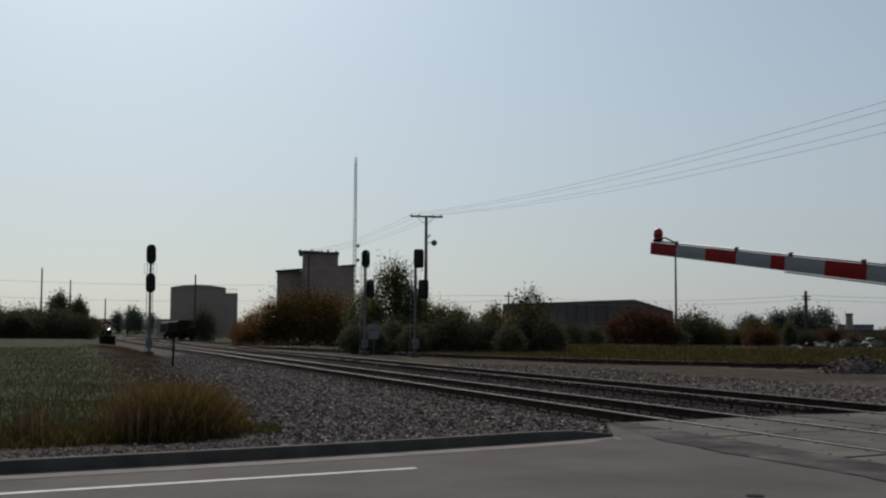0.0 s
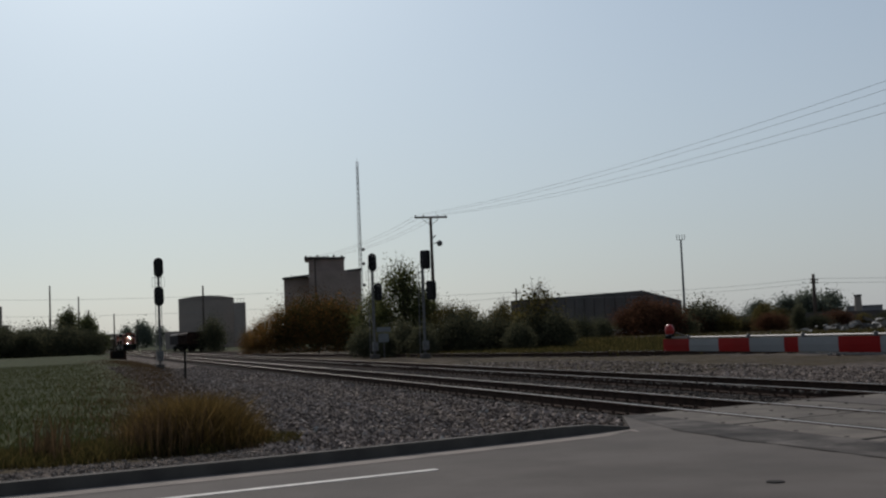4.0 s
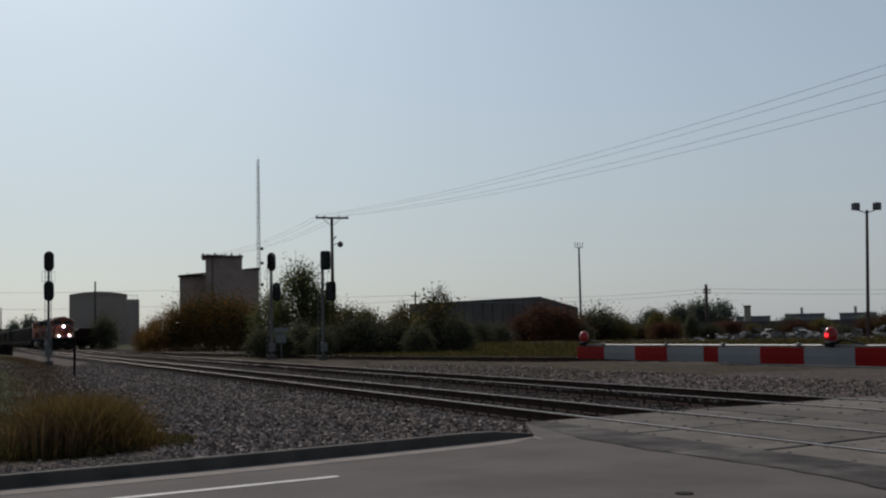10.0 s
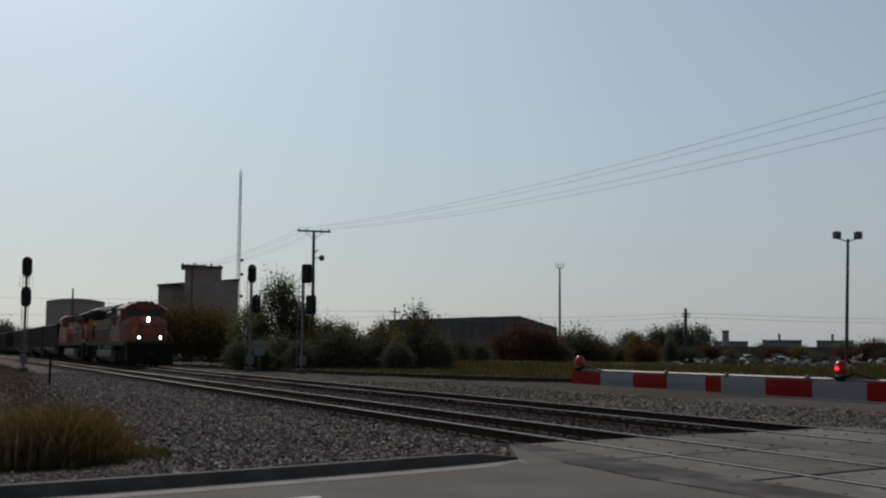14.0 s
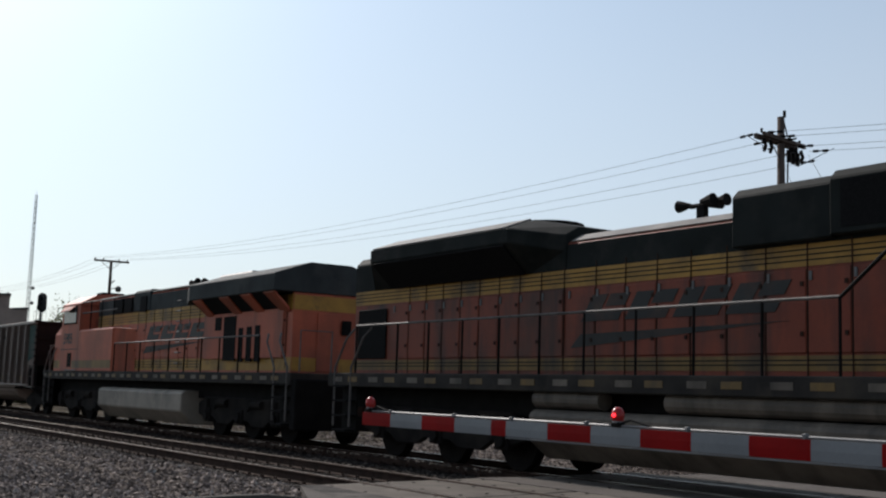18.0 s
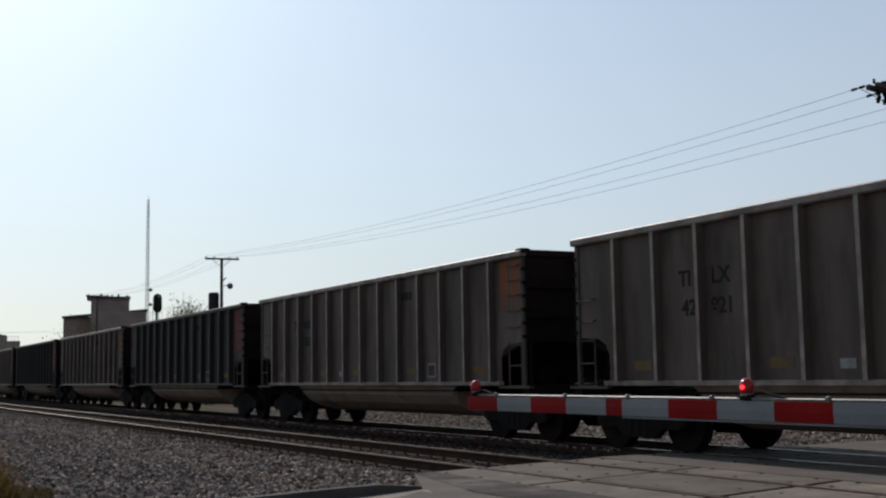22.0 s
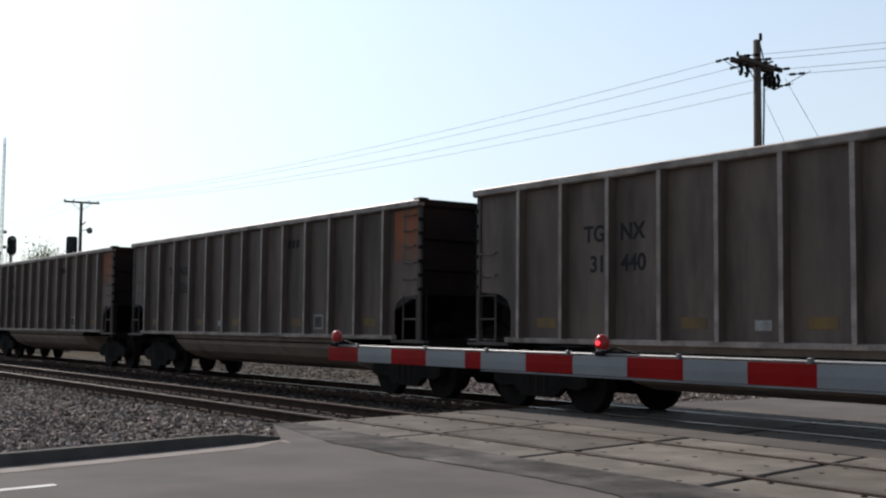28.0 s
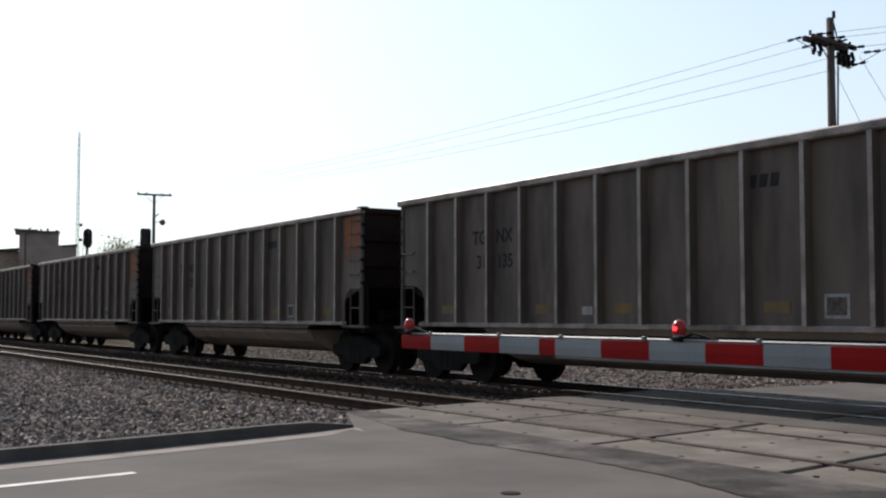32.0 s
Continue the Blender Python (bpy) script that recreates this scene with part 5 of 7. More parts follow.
def gate():
    """The near gate: fixed mast and a striped arm that swings down about the mast."""
    base = thing("crossing_gate", "crossing gate with red and white arm lowered across the road", "crossing gate", pose(3.704, 0.83, 0))
    part("footing", Mesh().box(-0.4, 0.4, -0.6, 0.25, -0.1, 0.12), CURB, base, bevel=0.03)
    part("post", Mesh().rod((0, -0.35, 0.1), (0, -0.35, 2.4), 0.06, 12), SILVER, base)
    part("mechanism_box", Mesh().box(-0.25, 0.25, -0.62, -0.2, 0.65, 1.4), CASEWHITE, base, bevel=0.03)
    part("pivot_shaft", Mesh().rod((-0.26, 0, 1.096), (0.26, 0, 1.096), 0.04, 12), SILVER, base)
    part("pivot_bracket", Mesh().box(-0.05, 0.05, -0.3, 0.0, 1.02, 1.17), SILVER, base)
    arm = part("gate_arm", Mesh().rod((0, 0.13, 0.052), (0, 5.9, 0.051), 0.0065, 6), SILVER, base, "red and white striped arm", at=pose(0, 0, 1.096))
    stripes = [6.007, 5.649, 5.278, 4.919, 4.555, 4.416, 4.051, 3.706, 3.348, 3.017, 2.679, 2.354, 2.022, 1.691, 1.359, 1.028, 0.696, 0.332, 0.0]
    for k, (b, a) in enumerate(zip(stripes, stripes[1:])):
        h = 0.041 + 0.004 * (6 - (a + b) / 2) / 6
        ring = [(-0.012, -h), (0.012, -h), (0.014, 0), (0.012, h), (-0.012, h), (-0.014, 0)]
        part("red_stripe" if k % 2 == 0 else "white_stripe", Mesh().prism(ring, "y", a, b), REDP if k % 2 == 0 else WHITEP, arm)
    part("bottom_edge", Mesh().box(-0.014, 0.014, 0.0, 4.416, -0.053, -0.047), SILVER, arm)
    for y in (5.67, 4.94, 4.38, 3.75, 3.05, 2.39, 1.72):
        part("conduit_clip", Mesh().box(-0.012, 0.012, y - 0.01, y + 0.01, 0.04, 0.066), STEEL, arm, bevel=0.003)
    for i, y in enumerate((5.93, 3.52, 1.33)):
        part("lamp_base", Mesh().box(-0.024, 0.024, y - 0.03, y + 0.03, 0.044, 0.072), BLACK, arm, bevel=0.008)
        M = Mesh()
        prof = [(0.022, 0.068), (0.03, 0.08), (0.033, 0.1), (0.03, 0.122), (0.02, 0.137), (0.006, 0.143)]
        n = 14
        vs = [(r * math.cos(2 * math.pi * j / n), y + r * math.sin(2 * math.pi * j / n), z) for r, z in prof for j in range(n)]
        q = len(prof) - 1
        fs = [(p * n + j, p * n + (j + 1) % n, (p + 1) * n + (j + 1) % n, (p + 1) * n + j) for p in range(q) for j in range(n)] + [tuple(range(q * n, q * n + n)), tuple(range(n))[::-1]]
        part("lamp_dome", M.add(vs, fs), REDPLASTIC, arm, "red plastic lamp dome", smooth=True)
        part("lamp_collar", Mesh().rod((0, y, 0.066), (0, y, 0.078), 0.027, 12), SILVER, arm)
        if i == 1:
            part("lit_lens", Mesh().rod((-0.029, y - 0.006, 0.103), (-0.037, y - 0.008, 0.103), 0.009, 12), LENS, arm, "glowing red lens")
        part("lamp_cable", Mesh().tube([(0, y - 0.03, 0.066), (0, y - 0.09, 0.082), (0, y - 0.16, 0.07), (0, y - 0.24, 0.054)], 0.006, 5), BLACK, arm)
        part("lamp_cable", Mesh().tube([(0, y + 0.03, 0.066), (0, y + 0.05, 0.06), (0, y + 0.07, 0.05)], 0.005, 5), BLACK, arm)
    part("counterweight_arm", Mesh().box(0.05, 0.08, -0.8, 0.1, -0.06, 0.06), SILVER, arm)
    part("counterweight", Mesh().box(0.04, 0.16, -1.05, -0.75, -0.16, 0.16), BLACK, arm, bevel=0.02)
    return arm


gate_arm = gate()


def flasher(parent, x, y, z, face, lit):
    """A round flasher on a black backboard; face: -1 looks towards the camera's side (-x)."""
    u = part("flasher", Mesh().rod((x, y, z), (x + face * 0.03, y, z), 0.3, 24), SIGNALBLACK, parent)
    M = Mesh()
    n = 14
    for k in range(n):
        a0, a1 = math.pi * (-0.15 + 1.3 * k / n), math.pi * (-0.15 + 1.3 * (k + 1) / n)
        M.hexa([(x, y + 0.16 * math.cos(a0), z + 0.16 * math.sin(a0)), (x, y + 0.16 * math.cos(a1), z + 0.16 * math.sin(a1)), (x, y + 0.17 * math.cos(a1), z + 0.17 * math.sin(a1)), (x, y + 0.17 * math.cos(a0), z + 0.17 * math.sin(a0)),
                (x + face * 0.25, y + 0.16 * math.cos(a0), z + 0.16 * math.sin(a0)), (x + face * 0.25, y + 0.16 * math.cos(a1), z + 0.16 * math.sin(a1)), (x + face * 0.25, y + 0.17 * math.cos(a1), z + 0.17 * math.sin(a1)), (x + face * 0.25, y + 0.17 * math.cos(a0), z + 0.17 * math.sin(a0))])
    part("hood", M, SIGNALBLACK, u)
    part("lens", Mesh().rod((x + face * 0.03, y, z), (x + face * 0.06, y, z), 0.15, 20), LENS if lit else DULLLENS, u, "glowing red lens" if lit else "dull grey lens")
    part("back_case", Mesh().rod((x, y, z), (x - face * 0.2, y, z), 0.17, 14, 0.1), SIGNALBLACK, u)


def crossing_signal():
    t = thing("crossing_signal", "silver level crossing mast with crossbuck, flashers and gate box", "crossing signal", pose(22.09, 18.69, 0, 0, 0, 4))
    part("footing", Mesh().box(-0.3, 0.3, -0.3, 0.3, -0.15, 0.1), CURB, t, bevel=0.04)
    part("post", Mesh().rod((0, 0, 0.1), (0, 0, 5.15), 0.075, 14), SILVER, t)
    part("post_cap", Mesh().ball((0, 0, 5.15), 0.08, 10, 5), SILVER, t)
    # crossbuck: two white boards
    for k, a in enumerate((45, -45)):
        m = pose(-0.12 - 0.03 * k, -0.36, 4.4) @ pose(0, 0, 0, a, 0, 0)
        board = part("crossbuck_board", Mesh().box(-0.012, 0.012, -0.62, 0.62, -0.115, 0.115), WHITEP, t, bevel=0.004, at=m)
        words = ("RAIL", "ROAD") if k == 0 else ("CROS", "SING")
        for w, yy in zip(words, (0.34, -0.34)):
            lettering(board, w, yy, 0, -0.014, 0.2, INK, "board_letters", 1.0)
    part("crossbuck_bracket", Mesh().box(-0.1, -0.07, -0.4, 0.0, 4.36, 4.44), STEEL, t)
    part("track_count_sign", Mesh().box(-0.13, -0.1, -0.62, -0.02, 3.4, 3.62), STEEL, t, bevel=0.01)
    part("sign_bracket", Mesh().box(-0.11, -0.09, -0.42, -0.2, 3.6, 3.88), STEEL, t, bevel=0.01)
    part("bell", Mesh().rod((0.0, 0.25, 3.4), (0.0, 0.55, 3.4), 0.05, 8), SIGNALBLACK, t)
    part("cross_arm", Mesh().rod((0, -0.62, 2.95), (0, 0.62, 2.95), 0.035, 8), SILVER, t)
    for y, lit in ((0.6, True), (-0.62, False)):
        flasher(t, -0.16 if lit else 0.16, y, 2.72, -1 if lit else 1, lit)
    flasher(t, -0.16, -0.02, 2.74, -1, False)
    part("junction_box", Mesh().box(-0.16, 0.1, -0.38, -0.1, 2.2, 2.42), STEEL, t, bevel=0.02)
    part("gate_machine", Mesh().box(-0.25, 0.25, -0.25, 0.3, 0.95, 1.55), SIGNALBLACK, t, "black gate machine case", bevel=0.06)
    part("counterweight_arm", Mesh().prism([(0.7, 1.57), (0.7, 0.98), (0.35, 0.8), (-0.1, 0.78), (-0.1, 1.05), (0.3, 1.57)], "x", -0.36, -0.3), WHITEP, t, bevel=0.02)
    part("counterweight", Mesh().box(-0.42, -0.3, 0.75, 1.22, 1.13, 1.55), STEEL, t, bevel=0.03)
    for k in range(16):
        part("red_stripe" if k % 2 else "white_stripe", Mesh().box(-0.31, -0.285, -0.45 - 0.36 * (k + 1), -0.45 - 0.36 * k, 0.92, 1.01), REDP if k % 2 else WHITEP, t)
    part("arm_bracket", Mesh().box(-0.33, -0.27, -0.46, 0.0, 0.9, 1.03), STEEL, t, bevel=0.01)


crossing_signal()


# ---- railway signals ----
def signal_head(parent, x, y, z, turn, square=False):
    m = pose(x, y, z, 0, 0, turn)
    ring = []
    for k in range(20):
        a = 2 * math.pi * k / 20
        c, s = math.cos(a), math.sin(a)
        ring.append((0.28 * c, 0.29 * s + (0.28 if s > 0 else -0.28)) if not square else (0.3 * max(-1, min(1, 1.35 * c)), 0.55 * max(-1, min(1, 1.35 * s))))
    h = part("signal_head", Mesh().prism(ring, "y", 0, 0.02), SIGNALBLACK, parent, at=m)
    part("case", Mesh().box(-0.13, 0.13, 0.02, 0.25, -0.38, 0.38), SIGNALBLACK, h, bevel=0.02)
    for zz in (-0.28, 0.0, 0.28):
        part("visor", Mesh().rod((0, 0, zz), (0, -0.3, zz - 0.02), 0.12, 12, 0.125), SIGNALBLACK, h)
    return h


def signal_mast(x, y, height, heads, label, ladder=True, signs=False):
    t = thing("railway_signal", label, "railway signal", pose(x, y, -0.15), group="railway signals")
    part("foundation", Mesh().box(-0.25, 0.25, -0.25, 0.25, -0.1, 0.25), CURB, t, bevel=0.04)
    part("mast", Mesh().rod((0, 0, 0.2), (0, 0, height), 0.07, 12), STEEL, t)
    if ladder:
        M = Mesh()
        for dx in (-0.17, 0.17):
            M.rod((dx, 0.45, 0.1), (dx, 0.22, height - 0.6), 0.018, 5)
        k = 0.5
        while k < height - 0.7:
            yy = 0.45 - 0.23 * k / height
            M.rod((-0.17, yy, k), (0.17, yy, k), 0.012, 5)
            k += 0.32
        part("ladder", M, SILVER, t)
        M = Mesh()
        for z in (height - 1.55,):
            M.tube([(-0.35, 0.1, z), (-0.35, 0.1, z + 0.55), (0.35, 0.1, z + 0.55), (0.35, 0.1, z), (-0.35, 0.1, z)], 0.012, 5)
        part("platform_hoop", M, SILVER, t)
    for hx, hz, turn, sq in heads:
        signal_head(t, hx, -0.2, hz + 0.15, turn, sq)
        part("head_bracket", Mesh().rod((0, 0, hz + 0.15), (hx, -0.15, hz + 0.15), 0.04, 6), SIGNALBLACK, t)
    part("case_box", Mesh().box(-0.18, 0.18, -0.3, -0.08, 0.45, 1.0), STEEL, t, bevel=0.03)
    if signs:
        part("white_board", Mesh().box(0.15, 1.05, -0.1, -0.06, 1.62, 1.9), CASEWHITE, t, bevel=0.01)
        part("white_board", Mesh().box(0.25, 0.9, -0.1, -0.06, 0.98, 1.5), CASEWHITE, t, bevel=0.01)
        part("board_post", Mesh().rod((0.6, -0.05, 0.0), (0.6, -0.05, 1.9), 0.03, 6), STEEL, t)


signal_mast(4.68, 68.86, 6.3, [(0.0, 5.72, 0, False), (0.0, 4.04, 0, False)], "silver mast signal with two oval black heads beside the tracks")
signal_mast(17.62, 69.25, 6.4, [(0.0, 5.78, 8, False), (0.3, 3.95, 8, False)], "silver mast signal with two oval heads and white boards", signs=True)
signal_mast(19.35, 64.2, 6.0, [(0.15, 5.55, 150, True), (0.45, 3.77, 150, True)], "silver mast signal seen from behind with square black heads")
t = thing("marker_post", "dark steel marker post standing in the ballast", "post", pose(3.84, 44.3, -0.05))
part("post", Mesh().box(-0.04, 0.04, -0.04, 0.04, -0.2, 0.95), BLACK, t, bevel=0.01)
part("cap", Mesh().box(-0.06, 0.06, -0.06, 0.06, 0.93, 0.98), BLACK, t)
t = thing("relay_case", "low dark rusty relay case beside the tracks", "relay case", pose(*polar(-2.15, 131)))
part("wall", Mesh().box(-0.85, 0.85, -0.5, 0.5, -0.3, 0.72), RUSTY, t, bevel=0.03)
part("roof", Mesh().prism([(-0.92, 0.71), (0.92, 0.71), (0, 0.85)], "y", -0.56, 0.56), BLACK, t, bevel=0.02)
part("door", Mesh().box(-0.6, 0.6, -0.53, -0.5, 0.0, 0.65), BLACK, t)


# ---- poles and wires ----
def insulators(parent, pts):
    for p in pts:
        part("insulator", Mesh().rod(p, (p[0], p[1], p[2] + 0.14), 0.04, 8), BLACK, parent)


def line_pole(x, y, h, arm, arms_z, along, label, braces=True, r=0.16, tilt=0):
    """A wooden line pole; along: bearing of the crossarm in degrees from x."""
    t = thing("utility_pole", label, "utility pole", pose(x, y, -0.3, 0, tilt, 0), group="utility poles")
    part("pole", Mesh().rod((0, 0, -0.5), (0, 0, h + 0.3), r, 12, r * 0.66), POLEWOOD, t, smooth=True)
    c, s = math.cos(radians(along)), math.sin(radians(along))
    for z in arms_z:
        z += 0.3
        m = pose(0, 0, z, 0, 0, along)
        part("crossarm", Mesh().box(-arm / 2, arm / 2, -0.19, -0.07, -0.07, 0.07), POLEWOOD, t, bevel=0.01, at=m)
        insulators(t, [(c * d, s * d, z + 0.07) for d in (-arm * 0.46, -arm * 0.22, arm * 0.22, arm * 0.46)])
        if braces:
            M = Mesh()
            for d in (-1, 1):
                M.rod((c * d * arm * 0.28, s * d * arm * 0.28, z - 0.05), (0, 0, z - 0.65), 0.02, 5)
            part("arm_brace", M, STEEL, t)
    return t


def wire(name, p, q, sag, r, label, n=24, group="overhead wires"):
    p, q = Vector(p), Vector(q)
    pts = [p.lerp(q, k / n) - Vector((0, 0, 4 * sag * (k / n) * (1 - k / n))) for k in range(n + 1)]
    return solo(name, Mesh().tube(pts, r, 4), WIREM, label, "wire", group=group)


WIREM = mat("weathered conductor", (0.3, 0.3, 0.3), (0.2, 0.2, 0.2), 1.0, 0.6, 0.3)
PALESTEEL = mat("galvanised lattice steel", (0.3, 0.3, 0.3), (0.22, 0.22, 0.22), 1.0, 0.7)
AX, AY, AZ = 26.79, 85.9, 10.4
BX, BY, BZ = 28.63, 24.34, 10.4
pa = line_pole(AX, AY, AZ, 2.6, (AZ - 0.08,), -4, "wooden utility pole with a single crossarm and floodlight")
M = Mesh().tube([(0, -0.1, AZ - 1.9), (0.45, -0.3, AZ - 1.75)], 0.03).ball((0.55, -0.35, AZ - 1.85), 0.24, 10, 6)
part("floodlight", M, STEEL, pa)
part("bracket_light", Mesh().tube([(0, -0.1, AZ - 1.5), (0.3, -0.2, AZ - 1.2)], 0.05), STEEL, pa)
pb = line_pole(BX, BY, BZ, 2.5, (BZ - 0.78,), 10, "weathered utility pole with double crossarms and transformer gear", r=0.17)
part("crossarm", Mesh().box(-1.25, 1.25, 0.1, 0.22, -0.08, 0.08), POLEWOOD, pb, bevel=0.01, at=pose(0, 0, BZ - 0.5, 0, 0, 10))
M = Mesh()
for d in (-1.1, -0.75, 0.55, 0.8, 1.15):
    c0, s0 = math.cos(radians(10)) * d, math.sin(radians(10)) * d
    M.tube([(c0, s0 - 0.05, BZ - 0.6), (c0 + 0.06, s0 - 0.08, BZ - 0.82), (c0 - 0.04, s0 - 0.1, BZ - 1.0)], 0.055, 8)
    M.rod((c0 - 0.12, s0 - 0.1, BZ - 0.92), (c0 + 0.1, s0 - 0.1, BZ - 0.84), 0.025, 6)
part("lightning_arrester", M, BLACK, pb)
M = Mesh().tube([(-0.9, 0.5, BZ - 0.4), (-0.4, 0.2, BZ - 0.75), (0.1, -0.1, BZ - 0.62)], 0.012, 4).tube([(0.1, -0.2, BZ - 1.15), (0.8, 0.0, BZ - 1.2), (1.6, -0.8, BZ - 0.6)], 0.012, 4)
part("jumper_wire", M, BLACK, pb)
M = Mesh()
for d in (0.25, 0.55, 0.85):
    M.rod((math.cos(radians(12)) * d, math.sin(radians(12)) * d - 0.15, BZ - 1.15), (math.cos(radians(12)) * d, math.sin(radians(12)) * d - 0.15, BZ - 0.75), 0.07, 8)
M.rod((-0.3, -0.1, BZ - 0.6), (0.5, -0.2, BZ - 0.35), 0.03, 6).rod((0.1, 0, BZ + 0.3), (0.35, 0, BZ - 0.4), 0.025, 6)
part("cutout_switch", M, BLACK, pb)
M = Mesh().rod((0.05, -0.1, BZ + 0.28), (0.05, -0.1, BZ + 0.5), 0.05, 8).rod((0.05, 0, 1.0), (0.13, -0.16, BZ - 1.2), 0.03, 6)
part("top_pin", M, BLACK, pb)
offs = ((-1.05, 0.3), (-0.45, 0.15), (0.4, -0.25), (1.0, -0.75))
heights = ((AZ + 0.15, BZ - 0.62, BZ - 0.58), (AZ + 0.15, BZ - 0.8, BZ - 0.66), (AZ + 0.1, BZ - 1.14, BZ - 0.9), (AZ + 0.1, BZ - 1.4, BZ - 1.02))
for (a, b), (za, zb, zc) in zip(offs, heights):
    wire("overhead_wire", (AX + a, AY, za), (BX + a * 0.8, BY + b, zb), 0.7, 0.0075, "thin sagging power line between two utility poles")
    wire("overhead_wire", (AX + a, AY, za), (AX + a * 0.95 + 0.75, AY + 49, za + 0.4), 0.7, 0.009, "thin power line running on towards the far building")
    for p, q in (((BX + a * 0.8, BY + b, zb), (AX + a, AY, za - 2.4)), ((BX + a * 0.8 + 0.2, BY + b * 0.4, zc), (BX + a + 16, BY - 42, zc - 1.6))):
        p = Vector(p) - Vector((BX, BY, -0.3))
        d = (Vector(q) - Vector((BX, BY, -0.3)) - p).normalized()
        part("strain_insulator", Mesh().rod(p + d * 0.12, p + d * 0.3, 0.045, 8).rod(p + d * 0.3, p + d * 0.42, 0.02, 6).rod(p + d * 0.42, p + d * 0.6, 0.045, 8), BLACK, pb)
    wire("overhead_wire", (BX + a * 0.8 + 0.2, BY + b * 0.4, zc), (BX + a + 16, BY - 42, zc + 0.2), 0.5, 0.008, "thin power line running on along the tracks")
line_pole(AX + 0.75, AY + 49, 10.9, 2.5, (10.8,), -4, "distant wooden utility pole by the brick building")
line_pole(BX + 16, BY - 42, 10.8, 2.4, (10.7,), -20, "wooden utility pole further along the line")
wire("guy_wire", (BX, BY, BZ - 1.4), (BX + 4.5, BY - 1.6, 0), 0.0, 0.007, "steel guy wire bracing the utility pole")
wire("guy_wire", (BX + 0.7, BY - 0.5, BZ - 1.2), (BX + 6.2, BY - 2.6, 0), 0.0, 0.007, "steel guy wire bracing the utility pole")

t = thing("floodlight_pole", "leaning dark pole with two floodlights on top", "light pole", pose(*polar(-42.9, 91, -0.2), 0, 2.6, 0))
part("pole", Mesh().rod((0, 0, -0.5), (0, 0, 9.9), 0.14, 10, 0.1), POLEWOOD, t)
part("bracket", Mesh().tube([(-0.65, 0.5, 9.95), (0, 0, 9.7), (0.5, -0.55, 9.95)], 0.04), STEEL, t)
for s, x, y in ((-1, -0.62, 0.48), (1, 0.5, -0.5)):
    part("floodlight", Mesh().box(x - 0.28, x + 0.28, y - 0.2, y + 0.2, 9.9, 10.45), STEEL, t, bevel=0.05)
p = polar(-29.62, 230)
t = thing("mast_light", "tall thin green-grey steel light mast", "light pole", pose(p.x, p.y, 0))
part("mast", Mesh().rod((0, 0, 0), (0, 0, 17.5), 0.26, 12, 0.17), SILVER, t)
M = Mesh()
for a in (-0.65, -0.22, 0.22, 0.65):
    M.tube([(0, 0, 17.4), (a * 1.15, -0.3 * a, 17.55), (a * 1.15, -0.3 * a, 18.5)], 0.07)
part("lamp_cluster", M, STEEL, t)
line_pole(*polar(-35.66, 165)[:2], 7.2, 1.5, (6.4, 6.0), 10, "distant utility pole with two short crossarms", False, 0.3)
line_pole(*polar(-6.17, 203)[:2], 11.0, 1.2, (), 0, "bare wooden pole in front of the grey storage building", False, 0.2)
for az, d, h in ((0.88, 210, 12.1), (-0.4, 230, 10.9), (-0.85, 230, 8.3), (-2.0, 260, 8.3), (-3.05, 330, 8.5)):
    line_pole(*polar(az, d)[:2], h, 1.6, (), 0, "distant wooden utility pole above the trees", False, 0.18)
line_pole(*polar(-21.5, 200)[:2], 8.4, 2.2, (7.6,), 20, "distant utility pole with crossarm behind shrubs", False, 0.18)
for z, dz in ((13.0, 0.4), (9.2, 0.3)):
    wire("distant_wire", (*polar(5, 280)[:2], z), (*polar(-9.5, 285)[:2], z - 0.3), 0.6, 0.035, "distant power line crossing above the trees", 30)
    wire("distant_wire", (*polar(-9.5, 285)[:2], z - 0.3), (*polar(-21.5, 200)[:2], 7.8 - (13 - z) * 0.2), 0.9, 0.03, "distant power line crossing behind the signals", 30)
    wire("distant_wire", (*polar(-21.5, 200)[:2], 7.8 - (13 - z) * 0.2), (*polar(-35.66, 165)[:2], 6.6 - (13 - z) * 0.15), 0.9, 0.022, "distant power line crossing behind the hall", 30)
    wire("distant_wire", (*polar(-35.66, 165)[:2], 6.6 - (13 - z) * 0.15), (*polar(-58, 170)[:2], 6.0 - (13 - z) * 0.15), 0.7, 0.022, "distant power line crossing over the scrub", 30)


def lattice_mast(az, d, h, w, label):
    p = polar(az, d)
    t = thing("radio_mast", label, "radio mast", pose(p.x, p.y, 0))
    corners = [(w * math.cos(a), w * math.sin(a)) for a in (0.4, 0.4 + 2 * math.pi / 3, 0.4 + 4 * math.pi / 3)]
    for c in corners:
        part("leg", Mesh().rod((*c, 0), (c[0] * 0.5, c[1] * 0.5, h), 0.0015 * h, 5), PALESTEEL, t)
    M = Mesh()
    z, k = 0.0, 0
    while z < h - 3:
        for i in range(3):
            f0, f1 = 1 - 0.5 * z / h, 1 - 0.5 * (z + 2.6) / h
            a, b = corners[i], corners[(i + 1) % 3]
            M.rod((a[0] * f0, a[1] * f0, z), (b[0] * f1, b[1] * f1, z + 2.6), 0.0008 * h, 4)
        z += 2.6
    part("lattice", M, PALESTEEL, t)
    for z in (h * 0.42, h * 0.5, h * 0.3):
        part("dish_aerial", Mesh().ball((w + 0.5, 0, z), 0.9, 8, 5), STEEL, t)
    part("top_aerial", Mesh().rod((0, 0, h), (0, 0, h + 2), 0.06, 5), PALESTEEL, t)
    return t


